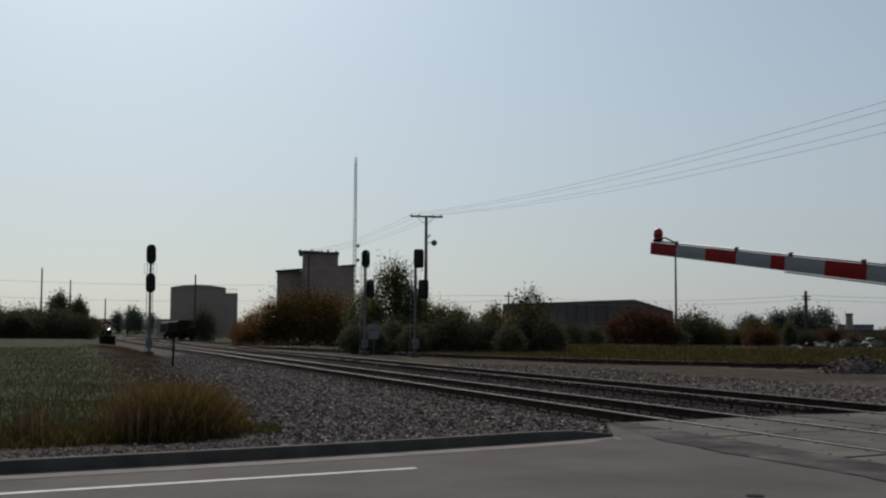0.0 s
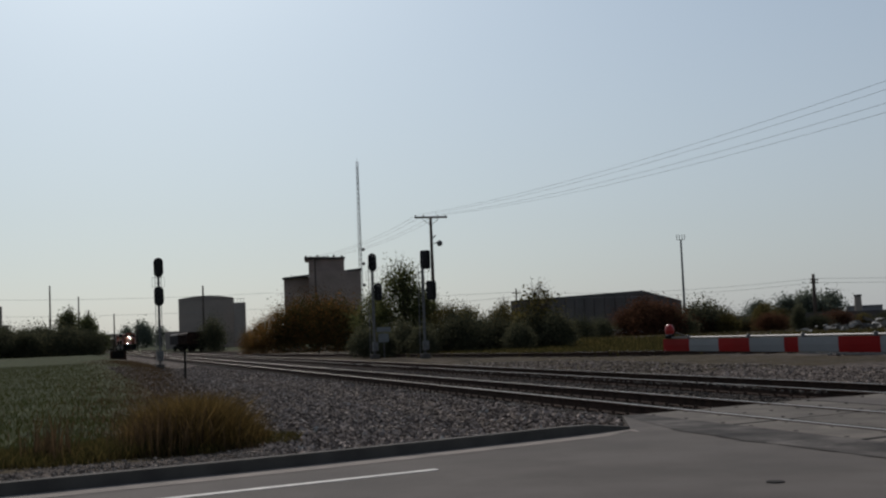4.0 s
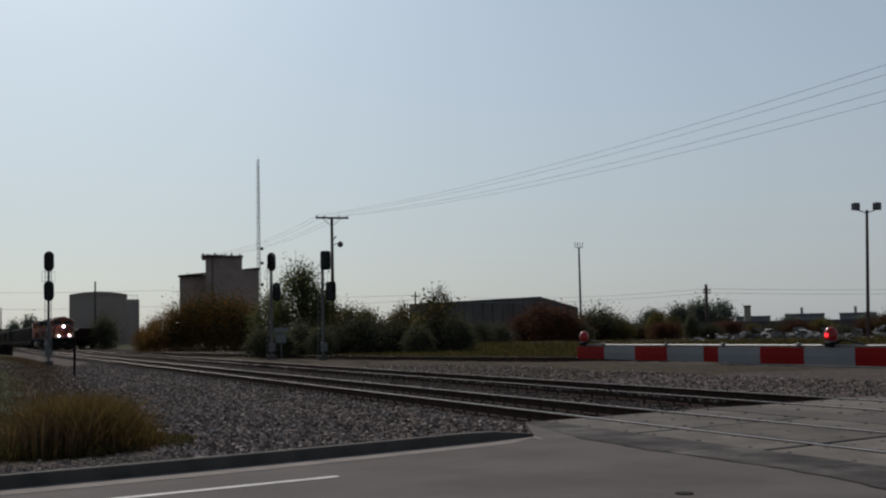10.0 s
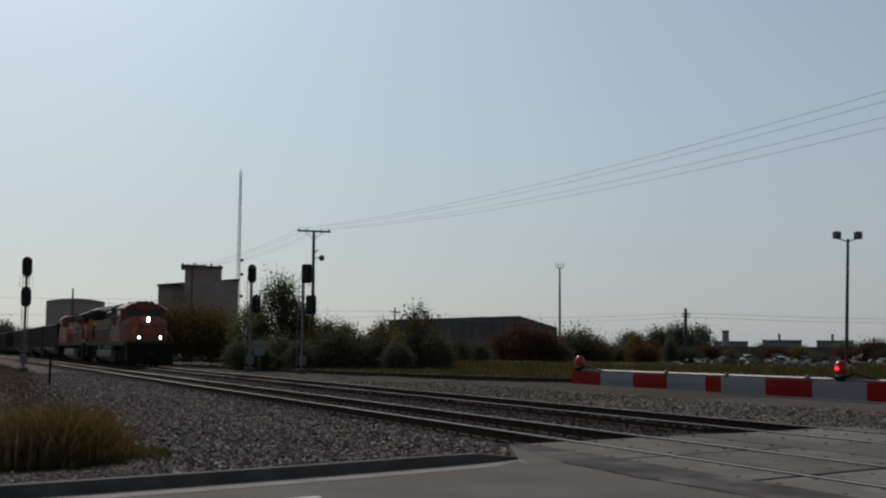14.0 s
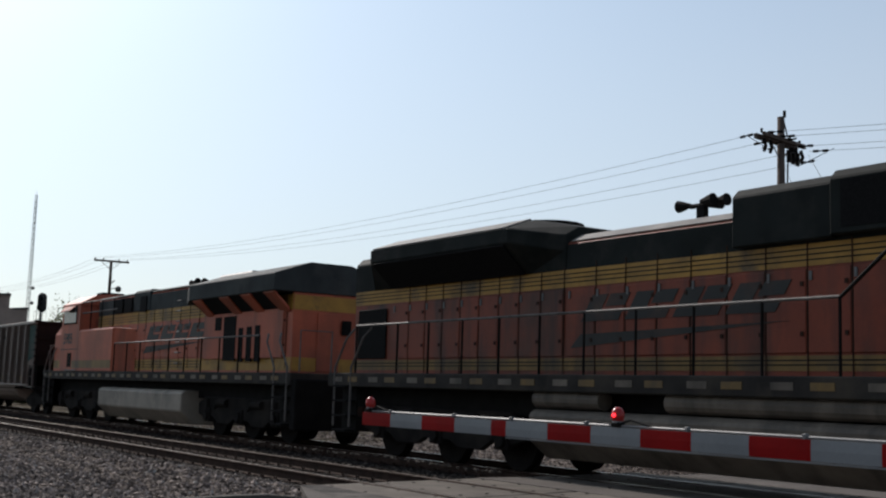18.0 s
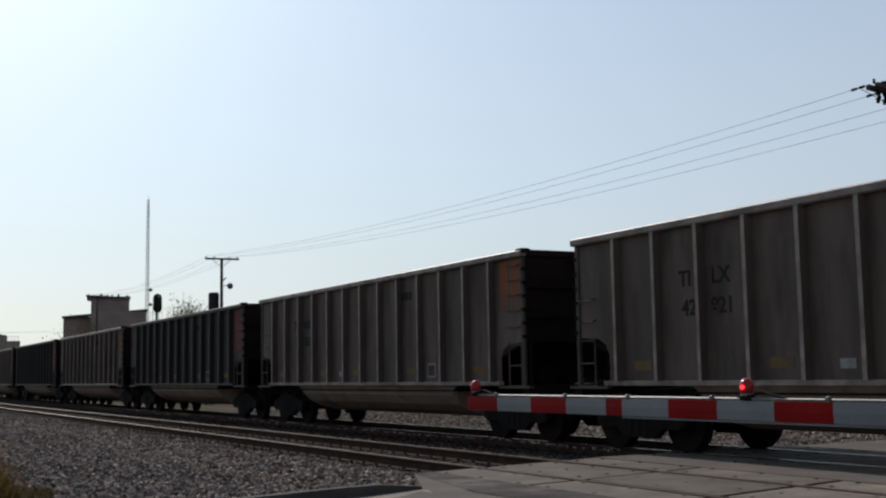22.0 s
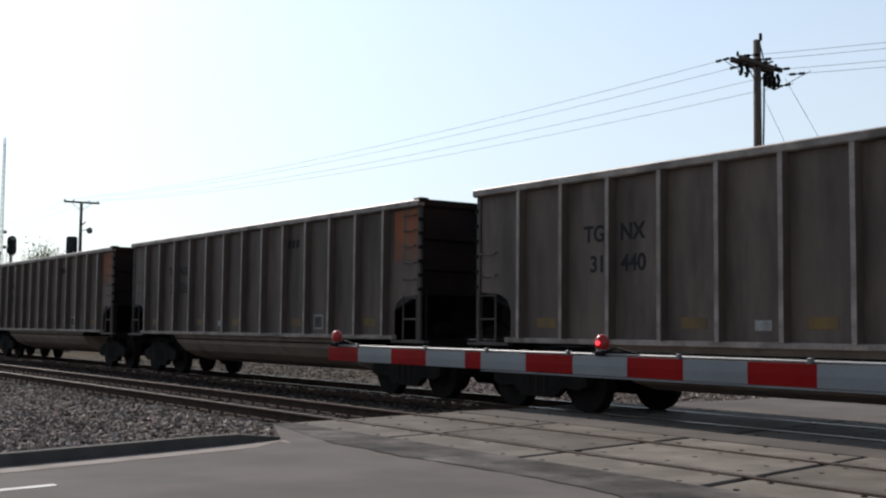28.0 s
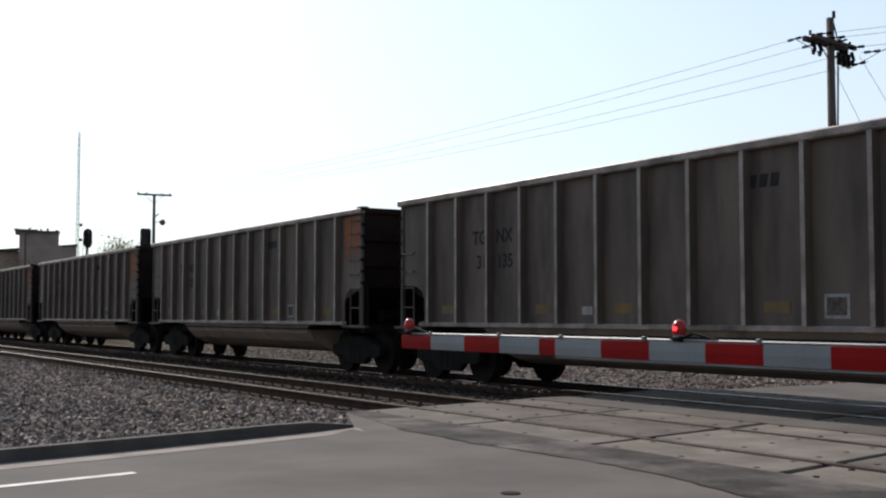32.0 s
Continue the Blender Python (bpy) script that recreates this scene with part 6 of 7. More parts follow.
lattice_mast(-13.86, 592, 91.0, 1.15, "tall grey lattice radio mast behind the brick building")
lattice_mast(-45.15, 520, 36, 0.8, "distant thin lattice radio mast on the skyline")


# ---- buildings ----
def block(parent, name, az0, az1, d0, depth, z0, z1, m):
    """A box whose front runs between two bearings at one distance."""
    p, q = polar(az0, d0), polar(az1, d0)
    n = ((p + q) / 2).normalized() * depth
    M = Mesh().hexa([v + Vector((0, 0, z0)) for v in (p, q, q + n, p + n)] + [v + Vector((0, 0, z1)) for v in (p, q, q + n, p + n)])
    return part(name, M, m, parent)


t = thing("brick_warehouse", "tall windowless brown brick warehouse with roof penthouse", "building")
block(t, "wall", -10.07, -13.85, 320, 40, -1, 18.0, BRICK)
p, q = polar(-10.07, 319.8), polar(-11.35, 300)
part("side_wing", Mesh().hexa([polar(-11.3, 316, -1), polar(-13.85, 316, -1), polar(-13.85, 320, -1), polar(-11.3, 320, -1), polar(-11.3, 316, 19.4), polar(-13.85, 316, 19.4), polar(-13.85, 320, 19.4), polar(-11.3, 320, 19.4)]), BRICK, t)
part("parapet", Mesh().hexa([polar(-10.0, 319, 17.6), polar(-13.9, 315.4, 19.3), polar(-13.9, 322, 19.3), polar(-10.0, 322, 17.6), polar(-10.0, 319, 18.1), polar(-13.9, 315.4, 19.8), polar(-13.9, 322, 19.8), polar(-10.0, 322, 18.1)]), ROOF, t)
ph = block(t, "penthouse", -11.3, -13.05, 324, 12, 17, 23.2, BRICK)
block(t, "penthouse_roof", -11.1, -13.1, 323, 14, 23.2, 23.6, ROOF)
for az, h in ((-11.15, 1.2), (-11.4, 0.8), (-11.7, 1.4), (-12.2, 1.0), (-12.5, 1.3), (-12.9, 0.8)):
    block(t, "roof_vent", az, az - 0.09, 325, 1.0, 23.6, 23.6 + h * 0.6, STEEL)

t = thing("storage_building", "grey windowless storage building with shallow curved roof", "building")
block(t, "wall", -5.0, -7.62, 322, 26, -1, 13.2, GREYWALL)
M = Mesh()
p, q = polar(-5.0, 322), polar(-7.62, 322)
n = ((p + q) / 2).normalized() * 26
ring = [p.lerp(q, k / 12) + Vector((0, 0, 13.2 + 1.25 * math.sin(math.pi * (0.12 + 0.76 * k / 12)) - 0.4)) for k in range(13)]
M.add(ring + [v + n for v in ring] + [p + Vector((0, 0, 12.9)), q + Vector((0, 0, 12.9))], [(k, k + 1, 14 + k, 13 + k) for k in range(12)] + [tuple(range(13)) + (27, 26)])
part("roof", M, GREYWALL, t)
part("silo", Mesh().rod(polar(-7.9, 316, -1), polar(-7.9, 316, 11.6), 1.6, 20), GREYWALL, t)
M = Mesh()
for az in (-7.65, -7.8, -7.95, -8.1):
    M.rod(polar(az, 316, 11.6), polar(az, 316, 12.8), 0.05, 4)
M.rod(polar(-7.62, 316, 12.7), polar(-8.15, 316, 12.7), 0.05, 4)
part("silo_railing", M, STEEL, t)
block(t, "lean_to", -4.35, -5.02, 318, 12, -1, 4.6, GREYWALL)

t = thing("steel_hall", "long dark steel hall with low gable roof and ribbed wall", "building")
a, b, c = polar(-21.2, 240), polar(-27.65, 196), polar(-29.5, 214)
d = a + (c - b)
M = Mesh()
for u, v, h0, h1 in ((a, b, 7.0, 6.7), (b, c, 6.7, 5.2)):
    w = (u + v).normalized() * 0.4
    M.hexa([u + Vector((0, 0, -1)), v + Vector((0, 0, -1)), v + w + Vector((0, 0, -1)), u + w + Vector((0, 0, -1)), u + Vector((0, 0, h0)), v + Vector((0, 0, h1)), v + w + Vector((0, 0, h1)), u + w + Vector((0, 0, h0))])
part("wall", M, HALLWALL, t)
M = Mesh()
M.add([a + Vector((0, 0, 6.9)), b + Vector((0, 0, 6.6)), c + Vector((0, 0, 5.1)), d + Vector((0, 0, 5.4)), a + Vector((0, 0, 7.3)), b + Vector((0, 0, 7.0)), c + Vector((0, 0, 5.4)), d + Vector((0, 0, 5.7))],
      [(3, 2, 1, 0), (4, 5, 6, 7), (0, 1, 5, 4), (1, 2, 6, 5), (2, 3, 7, 6), (3, 0, 4, 7)])
part("roof", M, ROOF, t)
for k in range(14):
    u = a.lerp(b, (k + 0.5) / 14)
    part("pilaster", Mesh().box(u.x - 0.12, u.x + 0.12, u.y - 0.12, u.y + 0.1, 0, 6.4), HALLWALL, t)

t = thing("grain_tower", "distant pale grey concrete silo tower", "building")
block(t, "tower", 4.2, 2.98, 380, 10, -1, 14.8, GREYWALL)
block(t, "headhouse", 3.75, 3.22, 382, 6, 14.8, 18.6, GREYWALL)
part("vent_stack", Mesh().rod(polar(3.4, 384, 18.6), polar(3.4, 384, 21.5), 0.5, 10), STEEL, t)
block(t, "base_block", 4.6, 2.7, 376, 20, -1, 9.0, GREYWALL)

t = thing("road_bridge", "distant dark road overpass", "bridge")
block(t, "deck", 0.4, -2.6, 480, 8, 4.6, 6.2, GREYWALL)
for az in (0.2, -0.6, -1.4, -2.2):
    block(t, "pier", az, az - 0.06, 481, 1.5, -1, 4.7, GREYWALL)

# low industrial skyline beyond the scrub
random.seed(5)
# haze over the far factories is mixed into this wall grey
SKYGREY = mat("hazy far walls", (0.24, 0.24, 0.26), (0.18, 0.18, 0.2), 0.05, 0.9)
az = -37.0
while az > -60:
    w, h = random.uniform(0.6, 2.2), random.uniform(3.0, 6.5)
    t = thing("factory_building", "low pale factory building on the skyline", "building", group="far factory buildings")
    block(t, "wall", az, az - w, 560, 20, -1, h, SKYGREY)
    block(t, "roof", az + 0.02, az - w - 0.02, 559, 22, h, h + 0.5, SKYGREY)
    for k in range(int(w * 2)):
        block(t, "window", az - 0.15 - 0.5 * k, az - 0.4 - 0.5 * k, 559.5, 0.4, h * 0.4, h * 0.6, HALLWALL)
    if random.random() < 0.5:
        block(t, "flue", az - w * 0.4, az - w * 0.4 - 0.12, 565, 1.2, h, h + random.uniform(2, 5), GREYWALL)
    az -= w + random.uniform(0.1, 0.7)
t = thing("chimney", "short round concrete chimney", "chimney", pose(*polar(-37.55, 300, -0.5)))
part("flue", Mesh().rod((0, 0, 0), (0, 0, 6.6), 1.0, 16, 0.8), GREYWALL, t)
part("rim", Mesh().rod((0, 0, 6.6), (0, 0, 7.0), 0.95, 16), ROOF, t)
t = thing("boundary_wall", "long low dark wall behind the scrub", "wall", kind="structure")
block(t, "wall", -30.0, -47, 175, 1.0, -0.5, 2.0, HALLWALL)


# ---- parked railway cars and road cars in the distance ----
def parked_wagon(x, y, length, m, label):
    t = thing("freight_wagon", label, "railway car", pose(x, y, 0), group="parked freight wagons")
    part("body", Mesh().prism([(-1.45, 1.1), (1.45, 1.1), (1.45, 2.6), (1.1, 2.9), (-1.1, 2.9), (-1.45, 2.6)], "y", -length / 2, length / 2), m, t, bevel=0.05)
    for k in range(9):
        y0 = -length / 2 + length * (k + 0.5) / 9
        part("rib", Mesh().box(-1.53, -1.44, y0 - 0.06, y0 + 0.06, 1.15, 2.6), m, t)
    part("underframe", Mesh().box(-0.5, 0.5, -length / 2 - 0.4, length / 2 + 0.4, 0.7, 1.1), BLACK, t)
    for e in (-1, 1):
        freight_truck(t, e * (length / 2 - 1.6))


for k, y in enumerate((178, 193.5)):
    parked_wagon(17.2, y, 13.5, (RUSTY, HALLWALL)[k], "dark parked freight wagon on a far siding")
part("rail", Mesh().box(16.4, 16.48, 120, 320, -0.15, 0), RAIL, siding)
part("rail", Mesh().box(17.9, 17.98, 120, 320, -0.15, 0), RAIL, siding)


def parked_car(x, y, turn, m, label):
    t = thing("parked_car", label, "car", pose(x, y, -0.2, 0, 0, turn), group="parked cars")
    part("body", Mesh().prism([(-2.2, 0.35), (2.2, 0.35), (2.25, 0.75), (1.4, 0.9), (-1.9, 0.95), (-2.2, 0.8)], "x", -0.85, 0.85), m, t, bevel=0.06)
    part("cabin", Mesh().hexa([(-0.8, -1.8, 0.9), (0.8, -1.8, 0.9), (0.8, 1.0, 0.9), (-0.8, 1.0, 0.9), (-0.65, -1.2, 1.45), (0.65, -1.2, 1.45), (0.65, 0.3, 1.45), (-0.65, 0.3, 1.45)]), GLASS, t, bevel=0.05)
    for sx in (-0.85, 0.85):
        for yy in (-1.35, 1.35):
            part("wheel", Mesh().rod((sx - 0.1, yy, 0.33), (sx + 0.1, yy, 0.33), 0.33, 14), BLACK, t)


random.seed(3)
paints = [mat("car paint white", (0.6, 0.6, 0.6), (0.55, 0.55, 0.55), 1, 0.3), mat("car paint silver", (0.35, 0.36, 0.37), (0.3, 0.3, 0.31), 1, 0.3, 0.5), mat("car paint dark", (0.04, 0.045, 0.06), (0.03, 0.03, 0.04), 1, 0.3), mat("car paint red", (0.2, 0.03, 0.03), (0.17, 0.03, 0.03), 1, 0.3)]
for k in range(12):
    m = paints[k % 4]
    p = polar(-23.2 - 0.62 * k + random.uniform(-0.1, 0.1), 168 + random.uniform(-4, 4))
    parked_car(p.x, p.y, random.uniform(-20, 20) + 60, m, ("white", "silver", "dark", "red")[k % 4] + " car parked in front of the steel hall")

# pale rubble in front of the far wall
def rubble(az, d, w, n, seed, label):
    rnd = random.Random(seed)
    c = polar(az, d)
    M = Mesh()
    for _ in range(n):
        x, y = rnd.gauss(0, w), rnd.gauss(0, 2)
        s = rnd.uniform(0.2, 0.8)
        z = max(0, 1.0 - abs(x) / (1.6 * w)) * rnd.uniform(0, 0.9)
        pts = [(x + rnd.uniform(-s, s), y + rnd.uniform(-s, s), z + rnd.uniform(0, s)) for _ in range(6)]
        M.add(pts, [(0, 1, 2), (0, 2, 3), (0, 3, 4), (0, 4, 5), (0, 5, 1), (1, 2, 4), (2, 3, 5)])
    tagged(solo("rubble_pile", M, RUBBLE, label, "rubble", pose(c.x, c.y, -0.25), "rubble piles", "stuff"))


RUBBLE = island("broken concrete", (0.1, 0.095, 0.09), (0.34, 0.33, 0.31), 0.9)
for k, az in enumerate((-36.9, -38.2, -39.6, -41.3, -43.6, -45.5)):
    rubble(az, 118 + 3 * (k % 3), 2.2, 40, k, "pale broken concrete and scrap heaped in dry grass")
M = Mesh()
rnd = random.Random(9)
for i in range(900):
    a, r = rnd.uniform(0, 6.28), 1.8 * math.sqrt(rnd.random())
    s = rnd.uniform(0.04, 0.11)
    x, y = r * math.cos(a), 0.6 * r * math.sin(a)
    z = 0.62 * max(0, 1 - (r / 1.8) ** 1.4)
    v = [(x + rnd.uniform(-s, s), y + rnd.uniform(-s, s), z + rnd.uniform(-0.03, s)) for _ in range(5)]
    M.add(v, [(0, 1, 2), (0, 2, 3), (0, 3, 4), (1, 2, 4), (2, 3, 4)])
M.add([(2.0 * math.cos(k * 0.5236), 1.2 * math.sin(k * 0.5236), -0.1) for k in range(12)] + [(0, 0, 0.6)], [(k, (k + 1) % 12, 12) for k in range(12)])
solo("gravel_heap", M, BALLAST, "low heap of grey ballast stones beside the siding", "gravel heap", pose(28.6, 36.6, -0.2), kind="stuff")


# ---- trees, shrubs, weeds ----
LEAF_GREEN = island("green leaves", (0.045, 0.054, 0.026), (0.15, 0.15, 0.062), 0.7, (0.083, 0.092, 0.038), 0.5)
LEAF_MIX = island("leaves turning brown", (0.035, 0.035, 0.014), (0.2, 0.085, 0.028), 0.75, (0.075, 0.058, 0.022), 0.45)
LEAF_ORANGE = island("autumn orange leaves", (0.07, 0.05, 0.02), (0.26, 0.115, 0.035), 0.75, (0.14, 0.085, 0.03), 0.5)
LEAF_YELLOW = island("yellowing leaves", (0.05, 0.048, 0.02), (0.2, 0.155, 0.055), 0.75, (0.1, 0.085, 0.032), 0.5)
LEAF_DARK = island("dark leaves", (0.038, 0.043, 0.03), (0.12, 0.112, 0.065), 0.75, (0.068, 0.07, 0.042), 0.45)
LEAF_RED = island("brownish red leaves", (0.04, 0.02, 0.012), (0.14, 0.065, 0.04), 0.75, (0.08, 0.043, 0.026), 0.4)
# pale leaf tone paints distance haze; green and dark leaves lifted for it too
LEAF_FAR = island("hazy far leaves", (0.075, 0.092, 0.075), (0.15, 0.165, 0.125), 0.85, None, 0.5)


def crown_mesh(rnd, h, w, base, n, leaf, lobes, flat=0.8):
    """Leaf blades clustered in uneven lobes round the limbs, with gaps between."""
    tips = []
    for k in range(lobes):
        a = 2.4 * k + rnd.uniform(-0.5, 0.5)
        u = (k + 0.5) / lobes
        r = w * 0.5 * math.sin(math.pi * min(1, 0.18 + 0.8 * u)) * rnd.uniform(0.45, 0.95)
        tips.append((Vector((r * math.cos(a), r * math.sin(a) * flat, base + (h - base) * (0.12 + 0.8 * u) * rnd.uniform(0.9, 1.05))), w * rnd.uniform(0.17, 0.3)))
    V, F = [], []
    for i in range(n):
        c, r = tips[i % lobes]
        d = Vector((rnd.gauss(0, 1), rnd.gauss(0, 1), rnd.gauss(0, 0.8)))
        d = d * r * (0.6 if i % 5 else 0.74)
        p = c + d
        if p.z < base * 0.6:
            p.z = base * 0.6 + rnd.random() * 0.3
        u = Vector((rnd.gauss(0, 1), rnd.gauss(0, 1), rnd.gauss(0, 1))).normalized()
        v = u.orthogonal().normalized()
        s = leaf * rnd.uniform(0.6, 1.3)
        k = len(V)
        V += [p - u * s, p + v * s * 0.55, p + u * s, p - v * s * 0.55 + Vector((0, 0, -0.2 * s))]
        F.append((k, k + 1, k + 2, k + 3))
    M = Mesh()
    M.v, M.f, M.m = [tuple(p) for p in V], F, [0] * len(F)
    return M, tips


def tree_template(name, seed, h, w, base, leafm, n, leaf, lobes, label, category, bare=False):
    rnd = random.Random(seed)
    t = thing(name, label, category, pose(0, 0, -500))
    C, tips = crown_mesh(rnd, h, w, base, n, leaf, lobes)
    T = Mesh()
    T.rod((0, 0, -0.4), (0.05 * h * rnd.uniform(-1, 1), 0, h * 0.55), 0.035 * h * 0.55, 8, 0.012 * h)
    for c, r in tips:
        z0 = min(c.z * 0.7, h * 0.5)
        mid = Vector((c.x * 0.45, c.y * 0.45, z0 + (c.z - z0) * 0.55))
        T.rod((0, 0, z0 * 0.8), mid, 0.011 * h, 5, 0.007 * h)
        T.rod(mid, c, 0.007 * h, 5, 0.003 * h)
        if bare:
            for _ in range(5):
                d = Vector((rnd.gauss(0, 0.5), rnd.gauss(0, 0.5), abs(rnd.gauss(0.9, 0.3)))).normalized() * r * 1.6
                T.rod(c, c + d, 0.004 * h, 4, 0.001 * h)
    part("trunk", T, BARK, t)
    part("crown", C, leafm, t)
    return t


TREES = {
    "green": tree_template("tree", 1, 6.0, 4.6, 1.2, LEAF_GREEN, 11000, 0.1, 24, "leafy green tree behind the railway signals", "tree", True),
    "mixed": tree_template("bush", 12, 4.9, 5.0, 0.3, LEAF_MIX, 11000, 0.1, 26, "large bush turning from green to rusty brown", "bush"),
    "orange": tree_template("bush", 2, 4.6, 5.0, 0.3, LEAF_ORANGE, 11000, 0.1, 22, "large autumn bush with orange-brown leaves", "bush"),
    "olive": tree_template("bush", 3, 3.4, 3.6, 0.3, LEAF_YELLOW, 7500, 0.09, 20, "loose shrub with yellowing olive leaves", "bush", True),
    "dark": tree_template("bush", 4, 2.6, 4.2, 0.15, LEAF_DARK, 7500, 0.1, 20, "dense dark green undergrowth shrub", "bush"),
    "red": tree_template("bush", 5, 3.8, 5.0, 0.3, LEAF_RED, 7500, 0.11, 20, "brownish red autumn shrub", "bush"),
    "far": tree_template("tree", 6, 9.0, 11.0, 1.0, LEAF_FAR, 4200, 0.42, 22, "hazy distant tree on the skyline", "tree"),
    "tall": tree_template("tree", 7, 8.6, 5.6, 1.6, LEAF_GREEN, 4200, 0.26, 22, "tall green tree behind the grass field", "tree", True),
    "sparse": tree_template("tree", 8, 4.3, 3.0, 1.2, LEAF_YELLOW, 1100, 0.13, 14, "half-bare slender tree with sparse yellow leaves", "tree", True),
}
GROUPS = {"green": "trees by the signals", "orange": "autumn bushes", "mixed": "autumn bushes", "olive": "shrubs by the siding", "dark": "dark shrubs", "red": "red shrubs", "far": "far trees", "tall": "field edge trees", "sparse": "half-bare trees"}
placed = {}


def plant(kind, az, d, scale, turn=0.0, wide=1.0, z=-0.2):
    src = TREES[kind]
    p = polar(az, d)
    if kind in placed:
        ob = copy_thing(src, pose(p.x, p.y, z, 0, 0, turn))
    else:
        ob = src
        placed[kind] = ob
        ob.matrix_basis = pose(p.x, p.y, z, 0, 0, turn)
    ob.scale = (scale * wide, scale * wide, scale)
    tagged(ob, group=GROUPS[kind])
    return ob


rt = random.Random(21)
for az, d, s, w in ((-8.3, 116, 0.5, 0.8), (-8.9, 114, 0.66, 0.8), (-9.7, 112, 0.85, 0.85), (-10.7, 110, 1.0, 0.9), (-11.7, 108, 1.04, 0.9), (-12.6, 106, 0.96, 0.9), (-13.3, 104, 0.8, 0.9)):
    plant("orange" if az > -10 else "mixed", az, d, s, rt.uniform(0, 360), w)
for az, d, s, w in ((-15.9, 85, 1.02, 0.85), (-14.5, 88, 0.72, 0.9), (-17.0, 86, 0.7, 0.8)):
    plant("green", az, d, s, rt.uniform(0, 360), w)
for az, d, s, w in ((-18.1, 82, 0.92, 0.85), (-19.0, 82, 0.86, 0.8), (-19.9, 80, 0.6, 0.9), (-20.8, 80, 0.78, 0.9), (-21.8, 79, 0.7, 0.9), (-23.4, 79, 0.62, 1.0), (-33.3, 150, 0.95, 0.9), (-34.0, 152, 0.8, 1.0), (-41.0, 150, 0.6, 1.2)):
    plant("olive", az, d, s, rt.uniform(0, 360), w)
for k in range(9):
    plant("olive" if k % 3 else "red", -46.3 - 0.75 * k, 66 + rt.uniform(-4, 6), rt.uniform(0.3, 0.45), rt.uniform(0, 360), 1.3)
plant("sparse", -22.6, 79, 1.0, 30, 1.1)
plant("sparse", -20.9, 83, 0.8, 130, 1.0)
for k in range(16):
    plant(("red", "olive", "dark")[k % 3], -30.6 - 1.02 * k, 146 + rt.uniform(-6, 10), rt.uniform(0.42, 0.7), rt.uniform(0, 360), 1.35)
for k in range(11):
    plant("dark", -14.0 - 0.95 * k, 77 + rt.uniform(-2, 2), rt.uniform(0.55, 0.95), rt.uniform(0, 360), 0.75)
for az, d, s, w in ((-30.4, 150, 1.35, 1.1), (-31.3, 155, 1.1, 1.1), (-34.9, 140, 1.0, 0.4), (-29.3, 140, 0.9, 1.1), (-24.6, 110, 0.8, 0.9), (-25.6, 120, 0.75, 1.0), (-6.6, 172, 1.6, 0.55), (-49.5, 170, 1.1, 1.5), (-52.5, 160, 1.4, 1.4), (-55, 160, 1.2, 1.4), (-47.2, 165, 1.0, 1.4)):
    plant("dark", az, d, s, rt.uniform(0, 360), w)
for az, d, s, w in ((-26.8, 140, 0.85, 1.0), (-27.7, 138, 1.1, 1.0), (-28.6, 138, 1.0, 1.0), (-36.2, 150, 0.5, 1.2), (-44.3, 150, 0.75, 1.3), (-46.2, 152, 0.55, 1.3), (-48.5, 150, 0.7, 1.3)):
    plant("red", az, d, s, rt.uniform(0, 360), w)
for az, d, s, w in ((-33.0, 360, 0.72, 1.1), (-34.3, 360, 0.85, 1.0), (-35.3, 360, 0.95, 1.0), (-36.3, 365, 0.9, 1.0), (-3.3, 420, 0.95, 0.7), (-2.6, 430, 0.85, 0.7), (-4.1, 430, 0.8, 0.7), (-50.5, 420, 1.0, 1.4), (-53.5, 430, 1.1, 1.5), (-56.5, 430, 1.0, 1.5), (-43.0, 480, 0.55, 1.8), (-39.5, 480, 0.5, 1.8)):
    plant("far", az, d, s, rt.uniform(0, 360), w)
for az, d, s, w in ((0.1, 232, 1.0, 0.8), (-0.8, 228, 0.85, 0.8), (1.1, 235, 0.62, 1.1), (2.0, 230, 0.6, 1.1), (3.0, 226, 0.62, 1.2), (4.2, 224, 0.7, 1.2), (5.4, 220, 0.7, 1.3), (-1.45, 215, 0.45, 1.1)):
    plant("tall", az, d, s, rt.uniform(0, 360), w)
for k in range(12):
    plant("dark", 5.6 - 0.6 * k, 205 + rt.uniform(-6, 6), rt.uniform(1.3, 1.75), rt.uniform(0, 360), 0.9)


def blades(seed, n, place, height, width, lean):
    """Grass blades or weed stalks: thin bent strips of two quads each."""
    r = np.random.RandomState(seed)
    pts = [place(r) for _ in range(n)]
    M = Mesh()
    V, F = [], []
    for x, y, k in pts:
        h = height * k * r.uniform(0.6, 1.25)
        a = r.uniform(0, 2 * math.pi)
        b = r.uniform(0, 2 * math.pi)
        l = lean * h * r.uniform(0.2, 1.0)
        w = width * r.uniform(0.6, 1.3)
        dx, dy = w * math.cos(a), w * math.sin(a)
        lx, ly = l * math.cos(b), l * math.sin(b)
        z = ground_z(x, y) - 0.03
        i = len(V)
        V += [(x - dx, y - dy, z), (x + dx, y + dy, z), (x + lx * 0.35 + dx * 0.7, y + ly * 0.35 + dy * 0.7, z + h * 0.6), (x + lx * 0.35 - dx * 0.7, y + ly * 0.35 - dy * 0.7, z + h * 0.6), (x + lx, y + ly, z + h)]
        F += [(i, i + 1, i + 2, i + 3), (i + 3, i + 2, i + 4)]
    M.v, M.f, M.m = V, F, [0] * len(F)
    return M


